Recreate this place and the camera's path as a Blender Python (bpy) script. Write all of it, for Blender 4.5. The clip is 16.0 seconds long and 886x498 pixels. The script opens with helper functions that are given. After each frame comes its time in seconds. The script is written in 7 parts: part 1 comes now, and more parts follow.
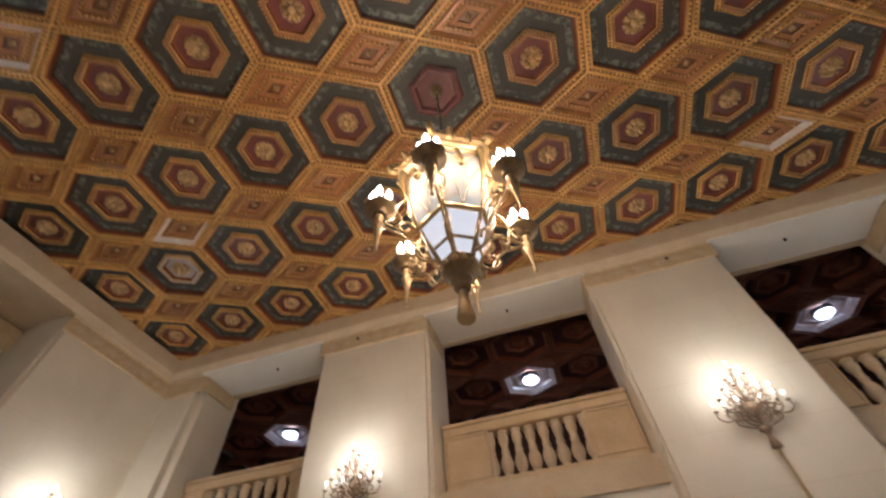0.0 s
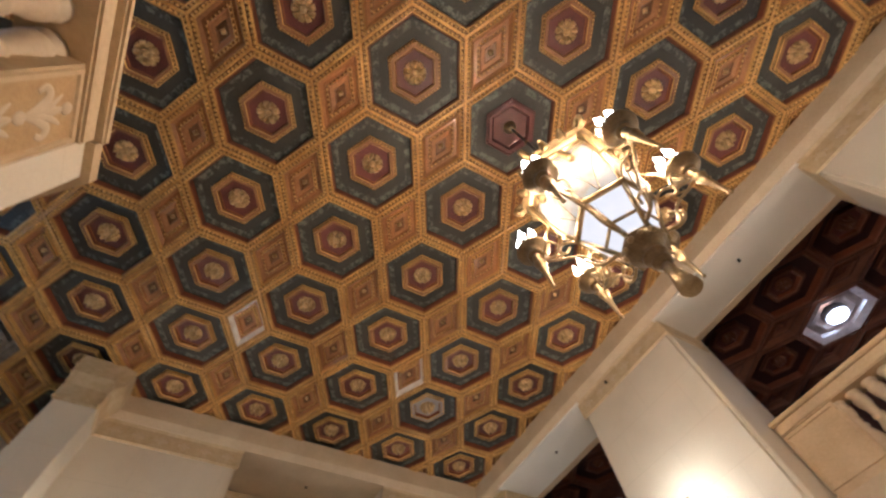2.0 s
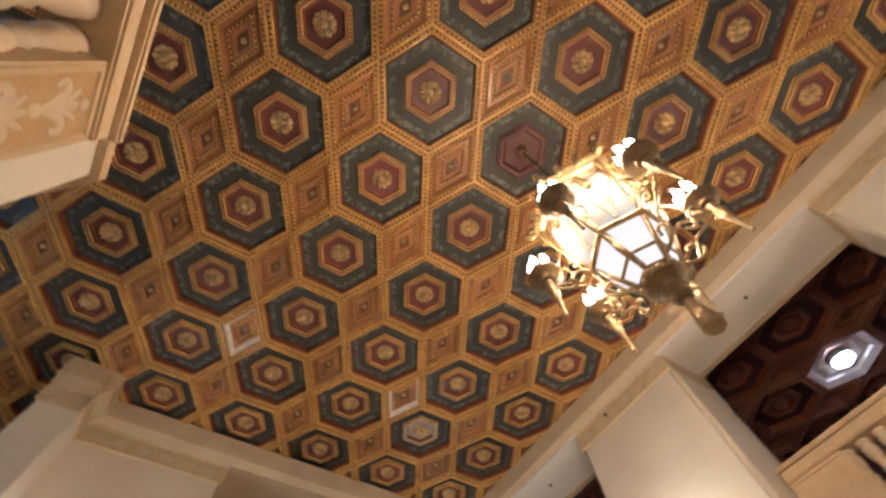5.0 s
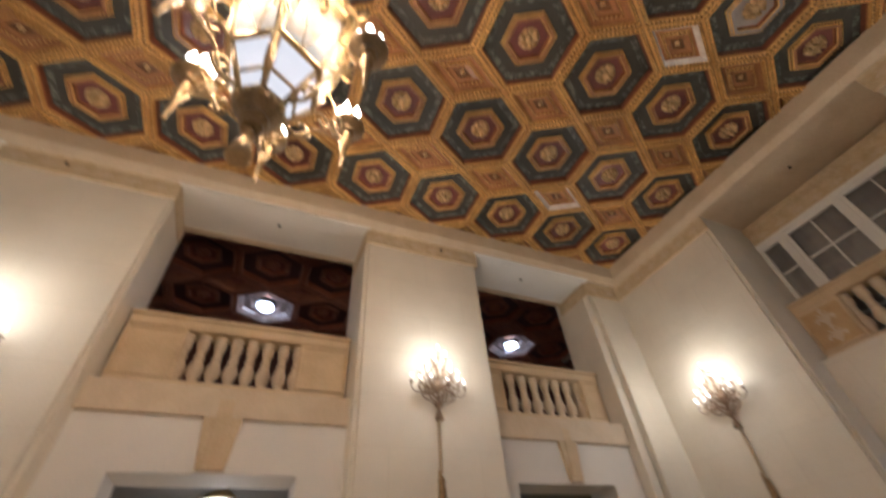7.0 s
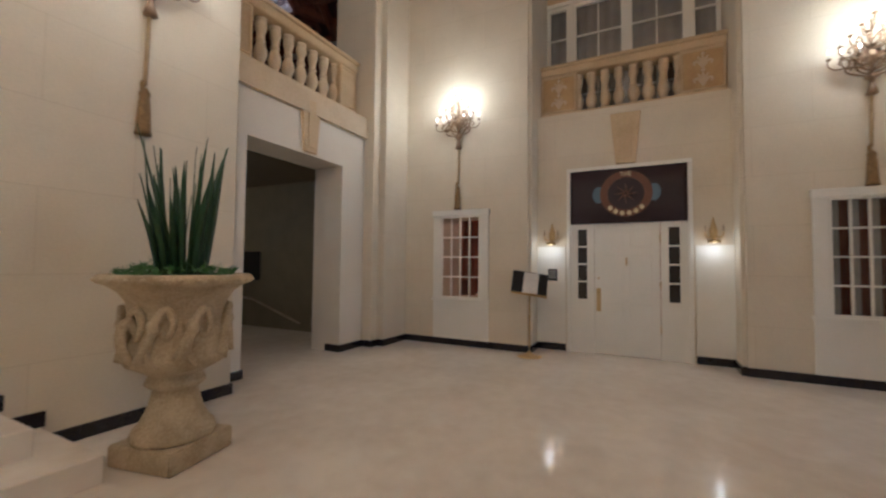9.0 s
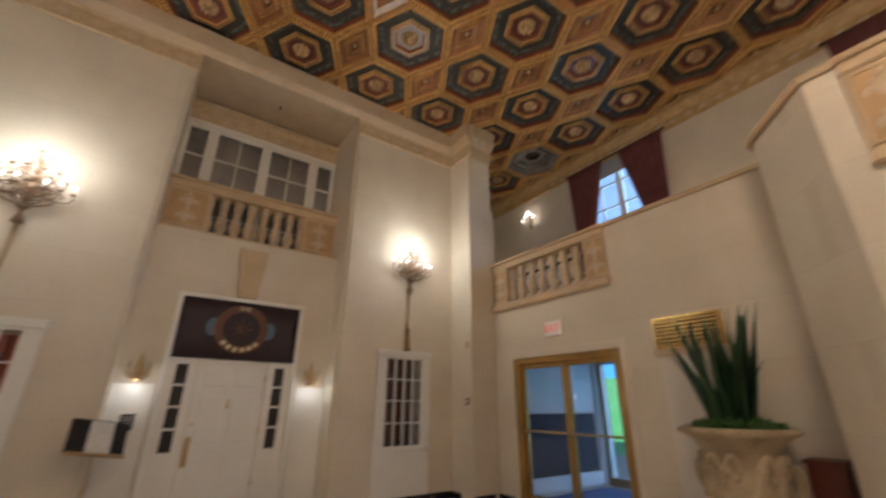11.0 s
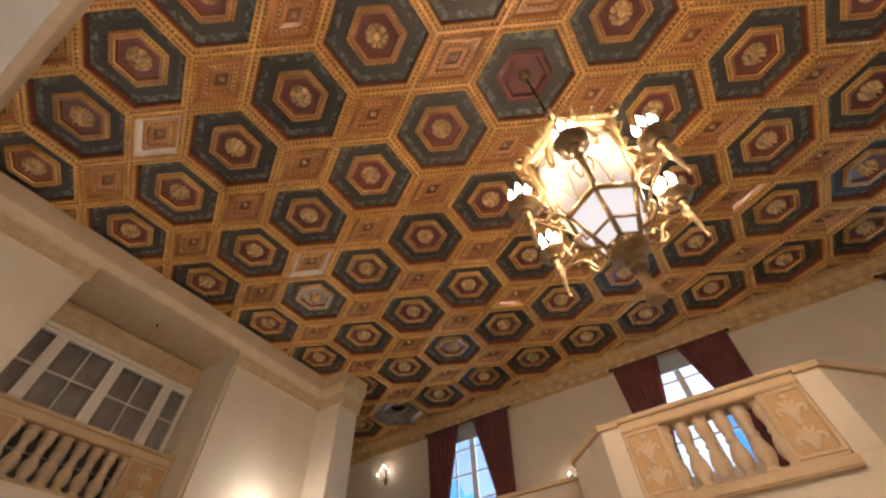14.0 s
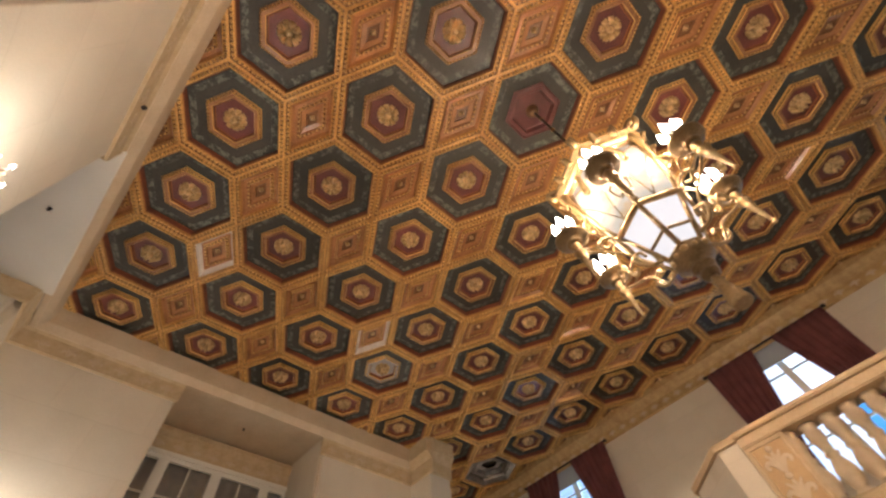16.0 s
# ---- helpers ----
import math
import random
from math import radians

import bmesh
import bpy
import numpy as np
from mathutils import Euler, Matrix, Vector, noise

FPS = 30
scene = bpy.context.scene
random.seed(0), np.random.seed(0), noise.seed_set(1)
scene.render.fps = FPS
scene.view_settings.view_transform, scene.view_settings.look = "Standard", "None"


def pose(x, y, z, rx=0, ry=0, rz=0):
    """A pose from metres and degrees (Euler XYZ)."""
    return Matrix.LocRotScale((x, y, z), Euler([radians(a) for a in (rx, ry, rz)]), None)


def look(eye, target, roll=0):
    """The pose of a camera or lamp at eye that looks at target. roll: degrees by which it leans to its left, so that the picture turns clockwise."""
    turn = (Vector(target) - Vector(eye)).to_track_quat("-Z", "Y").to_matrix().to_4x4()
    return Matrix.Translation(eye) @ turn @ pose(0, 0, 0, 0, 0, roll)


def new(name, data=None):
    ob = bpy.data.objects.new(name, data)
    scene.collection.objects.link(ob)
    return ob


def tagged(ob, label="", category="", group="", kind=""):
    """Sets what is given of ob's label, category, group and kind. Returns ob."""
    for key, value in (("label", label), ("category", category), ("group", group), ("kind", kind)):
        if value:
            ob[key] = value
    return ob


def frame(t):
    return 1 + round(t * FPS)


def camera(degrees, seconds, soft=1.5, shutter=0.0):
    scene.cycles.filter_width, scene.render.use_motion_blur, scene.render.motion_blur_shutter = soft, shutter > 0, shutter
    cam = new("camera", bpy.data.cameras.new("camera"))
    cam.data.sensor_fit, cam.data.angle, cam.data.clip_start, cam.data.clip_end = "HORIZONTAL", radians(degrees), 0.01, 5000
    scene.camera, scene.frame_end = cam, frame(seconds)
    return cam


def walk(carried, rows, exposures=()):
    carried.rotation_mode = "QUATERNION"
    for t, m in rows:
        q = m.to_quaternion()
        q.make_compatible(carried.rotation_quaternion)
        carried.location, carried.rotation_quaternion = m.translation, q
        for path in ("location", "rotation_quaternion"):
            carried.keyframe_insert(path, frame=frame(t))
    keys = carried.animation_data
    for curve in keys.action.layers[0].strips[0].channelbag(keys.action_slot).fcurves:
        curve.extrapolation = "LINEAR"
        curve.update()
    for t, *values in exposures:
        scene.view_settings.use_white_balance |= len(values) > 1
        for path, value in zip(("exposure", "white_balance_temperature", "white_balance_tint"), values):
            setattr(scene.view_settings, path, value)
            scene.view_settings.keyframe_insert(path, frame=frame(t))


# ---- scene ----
cam = camera(95.01, 16.0, soft=2.3, shutter=0.4)
# seconds, x, y, z in metres, Euler angles in degrees
PATH = [
    (0.0, 0.317, -1.684, 1.607, 140.71, 3.31, 17.87),
    (0.5, 0.362, -1.678, 1.617, 146.20, 2.81, 27.77),
    (1.0, 0.305, -1.697, 1.633, 149.03, 3.67, 38.84),
    (1.5, 0.277, -1.668, 1.608, 151.27, 4.09, 50.74),
    (2.0, 0.294, -1.585, 1.601, 152.50, 4.37, 61.53),
    (2.5, 0.381, -1.657, 1.656, 152.98, 5.00, 71.00),
    (3.0, 0.377, -1.642, 1.665, 154.34, 5.17, 79.30),
    (3.2, 0.372, -1.630, 1.660, 154.71, 5.03, 81.91),
    (5.3, 0.233, -1.636, 1.670, 154.92, 2.57, 47.75),
    (5.5, 0.239, -1.626, 1.677, 154.54, 2.44, 38.94),
    (6.0, 0.228, -1.625, 1.664, 152.63, 2.47, 13.23),
    (6.5, 0.280, -1.543, 1.637, 145.82, 3.25, -7.72),
    (7.0, 0.314, -1.257, 1.536, 132.32, 4.15, -23.09),
    (7.5, 0.489, -1.064, 1.382, 116.45, 3.41, -34.70),
    (8.0, 0.537, -0.903, 1.301, 100.72, 1.20, -45.30),
    (8.2, 0.542, -0.858, 1.287, 96.49, -0.08, -48.42),
    (10.3, 0.602, 0.712, 1.296, 100.59, 0.43, -96.20),
    (10.5, 0.610, 0.731, 1.324, 103.30, 0.24, -103.57),
    (11.0, 0.584, 0.947, 1.385, 110.92, -0.40, -124.77),
    (11.5, 0.437, 1.172, 1.408, 116.60, -0.00, -138.81),
    (12.0, 0.277, 1.371, 1.416, 120.51, 0.17, -142.74),
    (12.5, 0.205, 1.583, 1.461, 125.23, 0.82, -144.38),
    (13.0, 0.163, 1.819, 1.569, 131.17, 1.13, -145.54),
    (13.5, 0.155, 1.917, 1.627, 135.90, 1.43, -146.38),
    (14.0, 0.119, 1.961, 1.646, 140.10, 2.00, -146.52),
    (14.5, 0.088, 2.001, 1.657, 143.13, 2.85, -145.44),
    (15.0, 0.082, 2.030, 1.665, 145.62, 3.65, -142.79),
    (15.5, 0.081, 2.050, 1.675, 147.27, 4.64, -138.95),
    (16.0, 0.106, 2.083, 1.671, 147.29, 5.40, -131.80),
]
EXPOSURES = [(0.0, 0.81, 5070, 7), (0.6, 0.97, 5090, 8), (3.0, 1.14, 5140, 7), (5.5, 1.26, 5370, 10), (6.5, 1.25, 5250, 9), (7.0, 0.97, 5090, 7), (7.5, 1.08, 4960, 6), (8.2, 1.08, 4890, 4), (10.5, 1.09, 4840, 4), (11.0, 0.98, 5150, 6), (11.5, 1.00, 6000, 11), (12.5, 1.08, 6600, 13), (13.0, 0.96, 5680, 10), (14.5, 1.14, 5650, 12), (16.0, 1.17, 5480, 9)]
walk(cam, [(t, pose(x, y, z, rx, ry, rz)) for t, x, y, z, rx, ry, rz in PATH], EXPOSURES)

# ---- module: one ceiling coffer is 1.22 m wide; plan numbers below are in coffers,
# heights counted down from the coffers to the floor at -5.57 ----
U, FLOOR, Q = 1.22, -5.57, 1.1075


def at(x, y, z):
    return Vector((x * U, y * U, (z - FLOOR) * U))


# ---- world, sun, lamps ----
SUN_UP, SUN_ROUND = radians(38), radians(200)
world = bpy.data.worlds.new("world")
scene.world = world
world.use_nodes = True
wn = world.node_tree.nodes
sky = wn.new("ShaderNodeTexSky")
sky.sky_type, sky.sun_disc = "NISHITA", False
sky.sun_elevation, sky.sun_rotation = SUN_UP, SUN_ROUND
wn["Background"].inputs["Strength"].default_value = 0.10
world.node_tree.links.new(sky.outputs[0], wn["Background"].inputs["Color"])

sun = new("sun", bpy.data.lights.new("sun", "SUN"))
sun.data.energy, sun.data.angle, sun.data.color = 5.0, radians(0.6), (1.0, 0.95, 0.88)
sun.matrix_world = look((-12, 34, 29), (0, 0, 0))

WARM, CANDLE, COOL = (1.0, 0.69, 0.42), (1.0, 0.65, 0.37), (0.55, 0.77, 1.0)


def lamp(name, place, watts, colour=WARM, radius=0.08):
    ob = new(name, bpy.data.lights.new(name, "POINT"))
    ob.data.energy, ob.data.color, ob.data.shadow_soft_size = watts, colour, radius
    ob.location = place
    return ob


def window_light(name, place, target, w, h, watts, colour=COOL):
    ob = new(name, bpy.data.lights.new(name, "AREA"))
    ob.data.energy, ob.data.color, ob.data.shape, ob.data.size, ob.data.size_y = watts, colour, "RECTANGLE", w, h
    ob.matrix_world = look(place, target)
    return ob


SCONCE_W, CHANDELIER_W, CORE_W = 14.5, 25, 19
SCONCE_TINT = (1.0, 0.83, 0.64)
for sx in (-1, 1):
    lamp("sconce_light", at(sx * 1.95, 2.80, -2.24) + Vector((0, -0.38, 0)), SCONCE_W, SCONCE_TINT, 0.2)
    for sy in (-1, 1):
        lamp("sconce_light", at(sx * 5.40, sy * 2.03, -2.34) + Vector((-sx * 0.38, 0, 0)), SCONCE_W, SCONCE_TINT, 0.2)
    lamp("gallery_sconce_light", at(sx * 5.75, -5.1, -0.78) + Vector((0, 0.25, 0)), 1.5)
    lamp("gallery_sconce_light", at(sx * 2.05, -5.1, -1.80) + Vector((0, 0.25, 0)), 0.9)
    lamp("door_lamp_light", at(5.76, sx * 0.87, -4.30) + Vector((-0.22, 0, 0)), 0.75, (1.0, 0.86, 0.70), 0.05)
for k in range(6):
    a = radians(60 * k + 30)
    lamp("chandelier_light", at(0.405 * math.cos(a), 0.405 * math.sin(a), -2.12), CHANDELIER_W, CANDLE, 0.08)
lamp("lantern_light", at(0, 0, -2.15), CORE_W, WARM, 0.12)
for x in (-5, 0, 5):
    lamp("gallery_light", at(x, 5 * Q, -0.30), 1.5, (1.0, 0.50, 0.34), 0.10)
for y in (3.85, 6.3):
    lamp("lobby_light", at(0.1, y, -3.72), 3.2, (1.0, 0.78, 0.58), 0.15)
for sx in (-1, 1):
    lamp("lobby_spot_light", at(sx * 1.15, 11.7, -3.5), 2, (1.0, 0.86, 0.70), 0.25)
lamp("passage_light", at(3.3, 6.4, -3.6), 10, (1.0, 0.70, 0.45), 0.1)
lamp("room_light", at(7.4, 1.2, -3.6), 16, (1.0, 0.45, 0.26), 0.1)
lamp("porch_light", at(0, -3.6, -3.90), 3, WARM, 0.1)
for x in (-3.8, 0.0, 3.8):
    window_light("daylight_window", at(x, -5.33, -1.2), at(x, 0, -1.2), 1.8, 2.2, 17)
window_light("daylight_door", at(3.7, -5.36, -4.75), at(3.7, 0, -4.75), 2.6, 2.2, 14, (0.24, 0.50, 1.0))

# ---- materials ----


def material(name, colour, other=None, rough=0.6, metal=0.0, scale=3.0, fine=40.0, bump=0.15, coat=0.0, emit=0.0, glow=None, vein=False, spread=(0.42, 0.74), island=0.0):
    """Two scales of variation between two colours, in metres, with fine relief."""
    m = bpy.data.materials.new(name)
    m.use_nodes = True
    n, link = m.node_tree.nodes, m.node_tree.links.new
    b = n["Principled BSDF"]
    other = other or tuple(0.75 * c for c in colour)
    where = n.new("ShaderNodeTexCoord")
    big, small = n.new("ShaderNodeTexNoise"), n.new("ShaderNodeTexNoise")
    big.inputs["Scale"].default_value, small.inputs["Scale"].default_value = scale, fine
    big.inputs["Detail"].default_value, small.inputs["Detail"].default_value = 5.0, 3.0
    link(where.outputs["Object"], big.inputs["Vector"])
    link(where.outputs["Object"], small.inputs["Vector"])
    blend = n.new("ShaderNodeMath")
    blend.operation = "MULTIPLY_ADD"
    blend.inputs[1].default_value, blend.inputs[2].default_value = 0.45, 0.0
    link(small.outputs["Fac"], blend.inputs[0])
    total = n.new("ShaderNodeMath")
    total.operation = "MULTIPLY_ADD"
    total.inputs[1].default_value = 0.75
    link(big.outputs["Fac"], total.inputs[0])
    link(blend.outputs[0], total.inputs[2])
    ramp = n.new("ShaderNodeValToRGB")
    ramp.color_ramp.elements[0].position, ramp.color_ramp.elements[1].position = spread
    ramp.color_ramp.elements[0].color, ramp.color_ramp.elements[1].color = (*other, 1), (*colour, 1)
    link(total.outputs[0], ramp.inputs["Fac"])
    link(ramp.outputs["Color"], b.inputs["Base Color"])
    if island:
        piece, level, shift = n.new("ShaderNodeNewGeometry"), n.new("ShaderNodeMapRange"), n.new("ShaderNodeHueSaturation")
        level.inputs["To Min"].default_value, level.inputs["To Max"].default_value = 1 - island, 1 + island
        link(piece.outputs["Random Per Island"], level.inputs["Value"])
        link(level.outputs["Result"], shift.inputs["Value"])
        link(ramp.outputs["Color"], shift.inputs["Color"])
        link(shift.outputs["Color"], b.inputs["Base Color"])
    b.inputs["Metallic"].default_value = metal
    shine = n.new("ShaderNodeMapRange")
    shine.inputs["To Min"].default_value, shine.inputs["To Max"].default_value = max(0.02, rough - 0.10), min(1.0, rough + 0.10)
    link(big.outputs["Fac"], shine.inputs["Value"])
    link(shine.outputs["Result"], b.inputs["Roughness"])
    b.inputs["Coat Weight"].default_value, b.inputs["Coat Roughness"].default_value = coat, 0.15
    if bump:
        relief = n.new("ShaderNodeBump")
        relief.inputs["Strength"].default_value, relief.inputs["Distance"].default_value = bump, 0.01
        link(small.outputs["Fac"], relief.inputs["Height"])
        link(relief.outputs["Normal"], b.inputs["Normal"])
    if emit:
        b.inputs["Emission Color"].default_value = (*(glow or colour), 1)
        b.inputs["Emission Strength"].default_value = emit
        if vein:
            link(ramp.outputs["Color"], b.inputs["Emission Color"])
    return m


def glass(name, colour=(1, 1, 1), rough=0.02):
    m = bpy.data.materials.new(name)
    m.use_nodes = True
    n, link = m.node_tree.nodes, m.node_tree.links.new
    clear, gloss, mix, edge = n.new("ShaderNodeBsdfTransparent"), n.new("ShaderNodeBsdfGlossy"), n.new("ShaderNodeMixShader"), n.new("ShaderNodeLayerWeight")
    clear.inputs["Color"].default_value = (*colour, 1)
    gloss.inputs["Roughness"].default_value = rough
    power = n.new("ShaderNodeMath")
    power.operation = "POWER"
    power.inputs[1].default_value = 4.0
    share = n.new("ShaderNodeMath")
    share.operation = "MULTIPLY_ADD"
    share.inputs[1].default_value, share.inputs[2].default_value = 0.6, 0.04
    link(edge.outputs["Facing"], power.inputs[0])
    link(power.outputs[0], share.inputs[0])
    link(share.outputs[0], mix.inputs[0])
    link(clear.outputs[0], mix.inputs[1])
    link(gloss.outputs[0], mix.inputs[2])
    link(mix.outputs[0], n["Material Output"].inputs["Surface"])
    return m


PLASTER = material("cream_plaster", (0.74, 0.665, 0.535), (0.655, 0.58, 0.455), 0.55, scale=1.4, fine=60, bump=0.05)


def ashlar(m, wide, tall, depth, tone):
    """Faint joints of large stone blocks over a wall material."""
    n, link = m.node_tree.nodes, m.node_tree.links.new
    b = n["Principled BSDF"]
    where, split, add, join, blocks = n.new("ShaderNodeTexCoord"), n.new("ShaderNodeSeparateXYZ"), n.new("ShaderNodeMath"), n.new("ShaderNodeCombineXYZ"), n.new("ShaderNodeTexBrick")
    link(where.outputs["Object"], split.inputs[0])
    link(split.outputs[0], add.inputs[0])
    link(split.outputs[1], add.inputs[1])
    link(add.outputs[0], join.inputs[0])
    link(split.outputs[2], join.inputs[1])
    link(join.outputs[0], blocks.inputs["Vector"])
    blocks.inputs["Color1"].default_value, blocks.inputs["Color2"].default_value, blocks.inputs["Mortar"].default_value = (1, 1, 1, 1), (tone, tone, tone, 1), (tone - 0.05, tone - 0.06, tone - 0.08, 1)
    blocks.inputs["Scale"].default_value, blocks.inputs["Mortar Size"].default_value, blocks.inputs["Mortar Smooth"].default_value = 1.0, 0.006, 0.4
    blocks.inputs["Brick Width"].default_value, blocks.inputs["Row Height"].default_value = wide, tall
    old = b.inputs["Base Color"].links[0].from_socket
    mul = n.new("ShaderNodeVectorMath")
    mul.operation = "MULTIPLY"
    link(old, mul.inputs[0])
    link(blocks.outputs["Color"], mul.inputs[1])
    link(mul.outputs[0], b.inputs["Base Color"])
    relief = n.new("ShaderNodeBump")
    relief.invert = True
    relief.inputs["Strength"].default_value, relief.inputs["Distance"].default_value = depth, 0.004
    link(blocks.outputs["Fac"], relief.inputs["Height"])
    link(b.inputs["Normal"].links[0].from_socket, relief.inputs["Normal"])
    link(relief.outputs["Normal"], b.inputs["Normal"])


ashlar(PLASTER, 1.15, 0.60, 0.25, 0.965)
WHITE_PLASTER = material("white_plaster", (0.76, 0.71, 0.63), (0.70, 0.65, 0.57), 0.6, scale=1.5, fine=50, bump=0.04)
STONE = material("honey_stone", (0.64, 0.49, 0.30), (0.52, 0.38, 0.21), 0.6, scale=3, fine=35, bump=0.2)
STONE_PALE = material("pale_stone", (0.64, 0.52, 0.36), (0.55, 0.43, 0.28), 0.6, scale=3, fine=35, bump=0.15)
ORNAMENT = material("gilded_ornament", (0.54, 0.37, 0.18), (0.43, 0.28, 0.13), 0.5, metal=0.15, scale=6, fine=60, bump=0.3)
FRIEZE = material("stencilled_frieze", (0.61, 0.48, 0.30), (0.50, 0.37, 0.20), 0.55, scale=7, fine=20, bump=0.3)
GOLD_FRIEZE = material("gilded_frieze", (0.58, 0.41, 0.18), (0.40, 0.255, 0.095), 0.5, scale=7, fine=20, bump=0.35)
BAND = material("gilded_beam", (0.74, 0.45, 0.135), (0.40, 0.21, 0.055), 0.40, metal=0.25, scale=2.6, fine=38, bump=0.7, coat=0.25, island=0.12)
BEAD = material("gold_bead", (0.95, 0.66, 0.23), (0.64, 0.38, 0.11), 0.36, metal=0.25, scale=4, fine=60, bump=0.2, island=0.22)
GROUND = material("dark_gilt_ground", (0.27, 0.13, 0.042), (0.14, 0.063, 0.020), 0.5, scale=4, fine=50, bump=0.3)
FILLET = material("orange_fillet", (0.38, 0.15, 0.052), (0.22, 0.075, 0.026), 0.45, scale=4, fine=50, coat=0.2, island=0.15)
RING = material("brown_ring", (0.40, 0.205, 0.085), (0.22, 0.105, 0.042), 0.40, scale=4, fine=40, bump=0.5, coat=0.25, island=0.22)
FIELD = material("dark_teal_field", (0.062, 0.062, 0.053), (0.033, 0.034, 0.031), 0.58, scale=2.2, fine=26, bump=0.3, coat=0.04, island=0.32)
STENCIL = material("pale_teal_stencil", (0.19, 0.21, 0.18), (0.046, 0.050, 0.043), 0.5, scale=14, fine=42, bump=0.35, spread=(0.56, 0.72), island=0.2)
RED = material("red_fillet", (0.22, 0.062, 0.028), (0.12, 0.032, 0.015), 0.45, scale=3, fine=40, coat=0.3)
WINE = material("wine_panel", (0.185, 0.062, 0.055), (0.100, 0.033, 0.030), 0.42, scale=3, fine=40, coat=0.3, island=0.28)
PANEL = material("brown_panel", (0.46, 0.225, 0.085), (0.24, 0.108, 0.038), 0.38, scale=3.0, fine=36, bump=0.5, coat=0.35, island=0.16)
DEEP_PANEL = material("dark_brown_panel", (0.21, 0.10, 0.036), (0.10, 0.045, 0.016), 0.40, scale=4, fine=40, bump=0.5, coat=0.3, island=0.2)
ROSETTE = material("gold_rosette", (0.84, 0.64, 0.34), (0.36, 0.23, 0.09), 0.42, metal=0.2, scale=14, fine=60, island=0.18)
SILVER = material("silver_grille", (0.36, 0.35, 0.34), (0.16, 0.155, 0.15), 0.34, metal=0.75, scale=6, fine=30, bump=0.3)
BRASS = material("brass", (0.62, 0.46, 0.24), (0.54, 0.39, 0.19), 0.34, metal=0.9, scale=5, fine=80, bump=0.05)
OLD_BRASS = material("polished_brass", (0.58, 0.40, 0.14), (0.49, 0.33, 0.11), 0.24, metal=0.9, scale=1.5, fine=80, bump=0.03)
BRONZE = material("bronze_frame", (0.26, 0.17, 0.075), (0.21, 0.135, 0.06), 0.34, metal=0.85, scale=4, fine=60, bump=0.04)
DARK_METAL = material("dark_metal", (0.035, 0.028, 0.024), (0.02, 0.016, 0.014), 0.4, metal=0.5)
BULB = material("lit_bulb", (1, 0.95, 0.85), rough=0.4, bump=0, emit=10, glow=(1.0, 0.88, 0.72))
CANDLE_BULB = material("lit_candle_bulb", (1, 0.95, 0.85), rough=0.4, bump=0, emit=7, glow=(1.0, 0.84, 0.66))
GILT = material("old_gilt", (0.30, 0.205, 0.125), (0.19, 0.125, 0.075), 0.45, metal=0.45, scale=5, fine=80, bump=0.15)
LANTERN = material("lit_amber_glass", (1.0, 0.87, 0.66), (1.0, 0.60, 0.27), 0.75, scale=6, fine=12, bump=0, emit=0.30, vein=True, spread=(0.38, 0.58))
LANTERN_LOW = material("lit_frosted_glass", (0.9, 0.88, 0.9), rough=0.7, bump=0, emit=0.44, glow=(1.0, 0.86, 0.76))
for m, tone in ((LANTERN, (0.12, 0.09, 0.055, 1)), (LANTERN_LOW, (0.12, 0.115, 0.125, 1))):
    shade_in = m.node_tree.nodes["Principled BSDF"].inputs["Base Color"]
    m.node_tree.links.remove(shade_in.links[0])
    shade_in.default_value = tone
CH_GOLD = material("bright_gilt", (0.50, 0.365, 0.19), (0.28, 0.19, 0.085), 0.34, metal=0.75, scale=9, fine=70, bump=0.3)
# Gilt darkened for the crown to offset the bulbs shining close below.
CROWN_GILT = material("dimmed_gilt_leaf", (0.27, 0.19, 0.085), (0.12, 0.080, 0.035), 0.38, metal=0.6, scale=12, fine=70, bump=0.4)
CH_DARK = material("brown_gilt", (0.30, 0.21, 0.105), (0.15, 0.10, 0.046), 0.34, metal=0.65, scale=9, fine=70, bump=0.3)
PAINT = material("white_paint", (0.84, 0.82, 0.77), (0.79, 0.77, 0.71), 0.4, scale=2, fine=50, bump=0.03)
MARBLE = material("polished_marble", (0.86, 0.785, 0.68), (0.73, 0.64, 0.53), 0.12, scale=0.9, fine=6, bump=0.01)
BASE = material("black_marble", (0.018, 0.016, 0.022), (0.01, 0.009, 0.014), 0.15, scale=6, bump=0)
DARK_PANE = material("dark_pane", (0.05, 0.045, 0.045), (0.03, 0.028, 0.03), 0.08, bump=0)
NET = material("net_curtain", (0.33, 0.32, 0.30), (0.26, 0.25, 0.24), 0.8, scale=5, fine=50, bump=0.1)
VELVET = material("wine_curtain", (0.18, 0.058, 0.056), (0.10, 0.030, 0.033), 0.85, scale=4, fine=90, bump=0.3)
LEAF = material("dark_leaf", (0.028, 0.075, 0.026), (0.012, 0.040, 0.016), 0.4, scale=9, fine=60, bump=0.1)
MOSS = material("bright_leaf", (0.06, 0.16, 0.03), (0.03, 0.09, 0.02), 0.55, scale=20, fine=80)
URN = material("weathered_stone", (0.56, 0.46, 0.30), (0.35, 0.265, 0.155), 0.75, scale=6, fine=60, bump=0.6)
BANNER = material("dark_banner", (0.035, 0.018, 0.022), (0.025, 0.013, 0.016), 0.6, bump=0.03)
BROWN = material("brown_emblem", (0.16, 0.06, 0.03), (0.10, 0.035, 0.02), 0.5)
SKYBLUE = material("blue_ribbon", (0.11, 0.17, 0.22), (0.07, 0.11, 0.15), 0.5, bump=0)
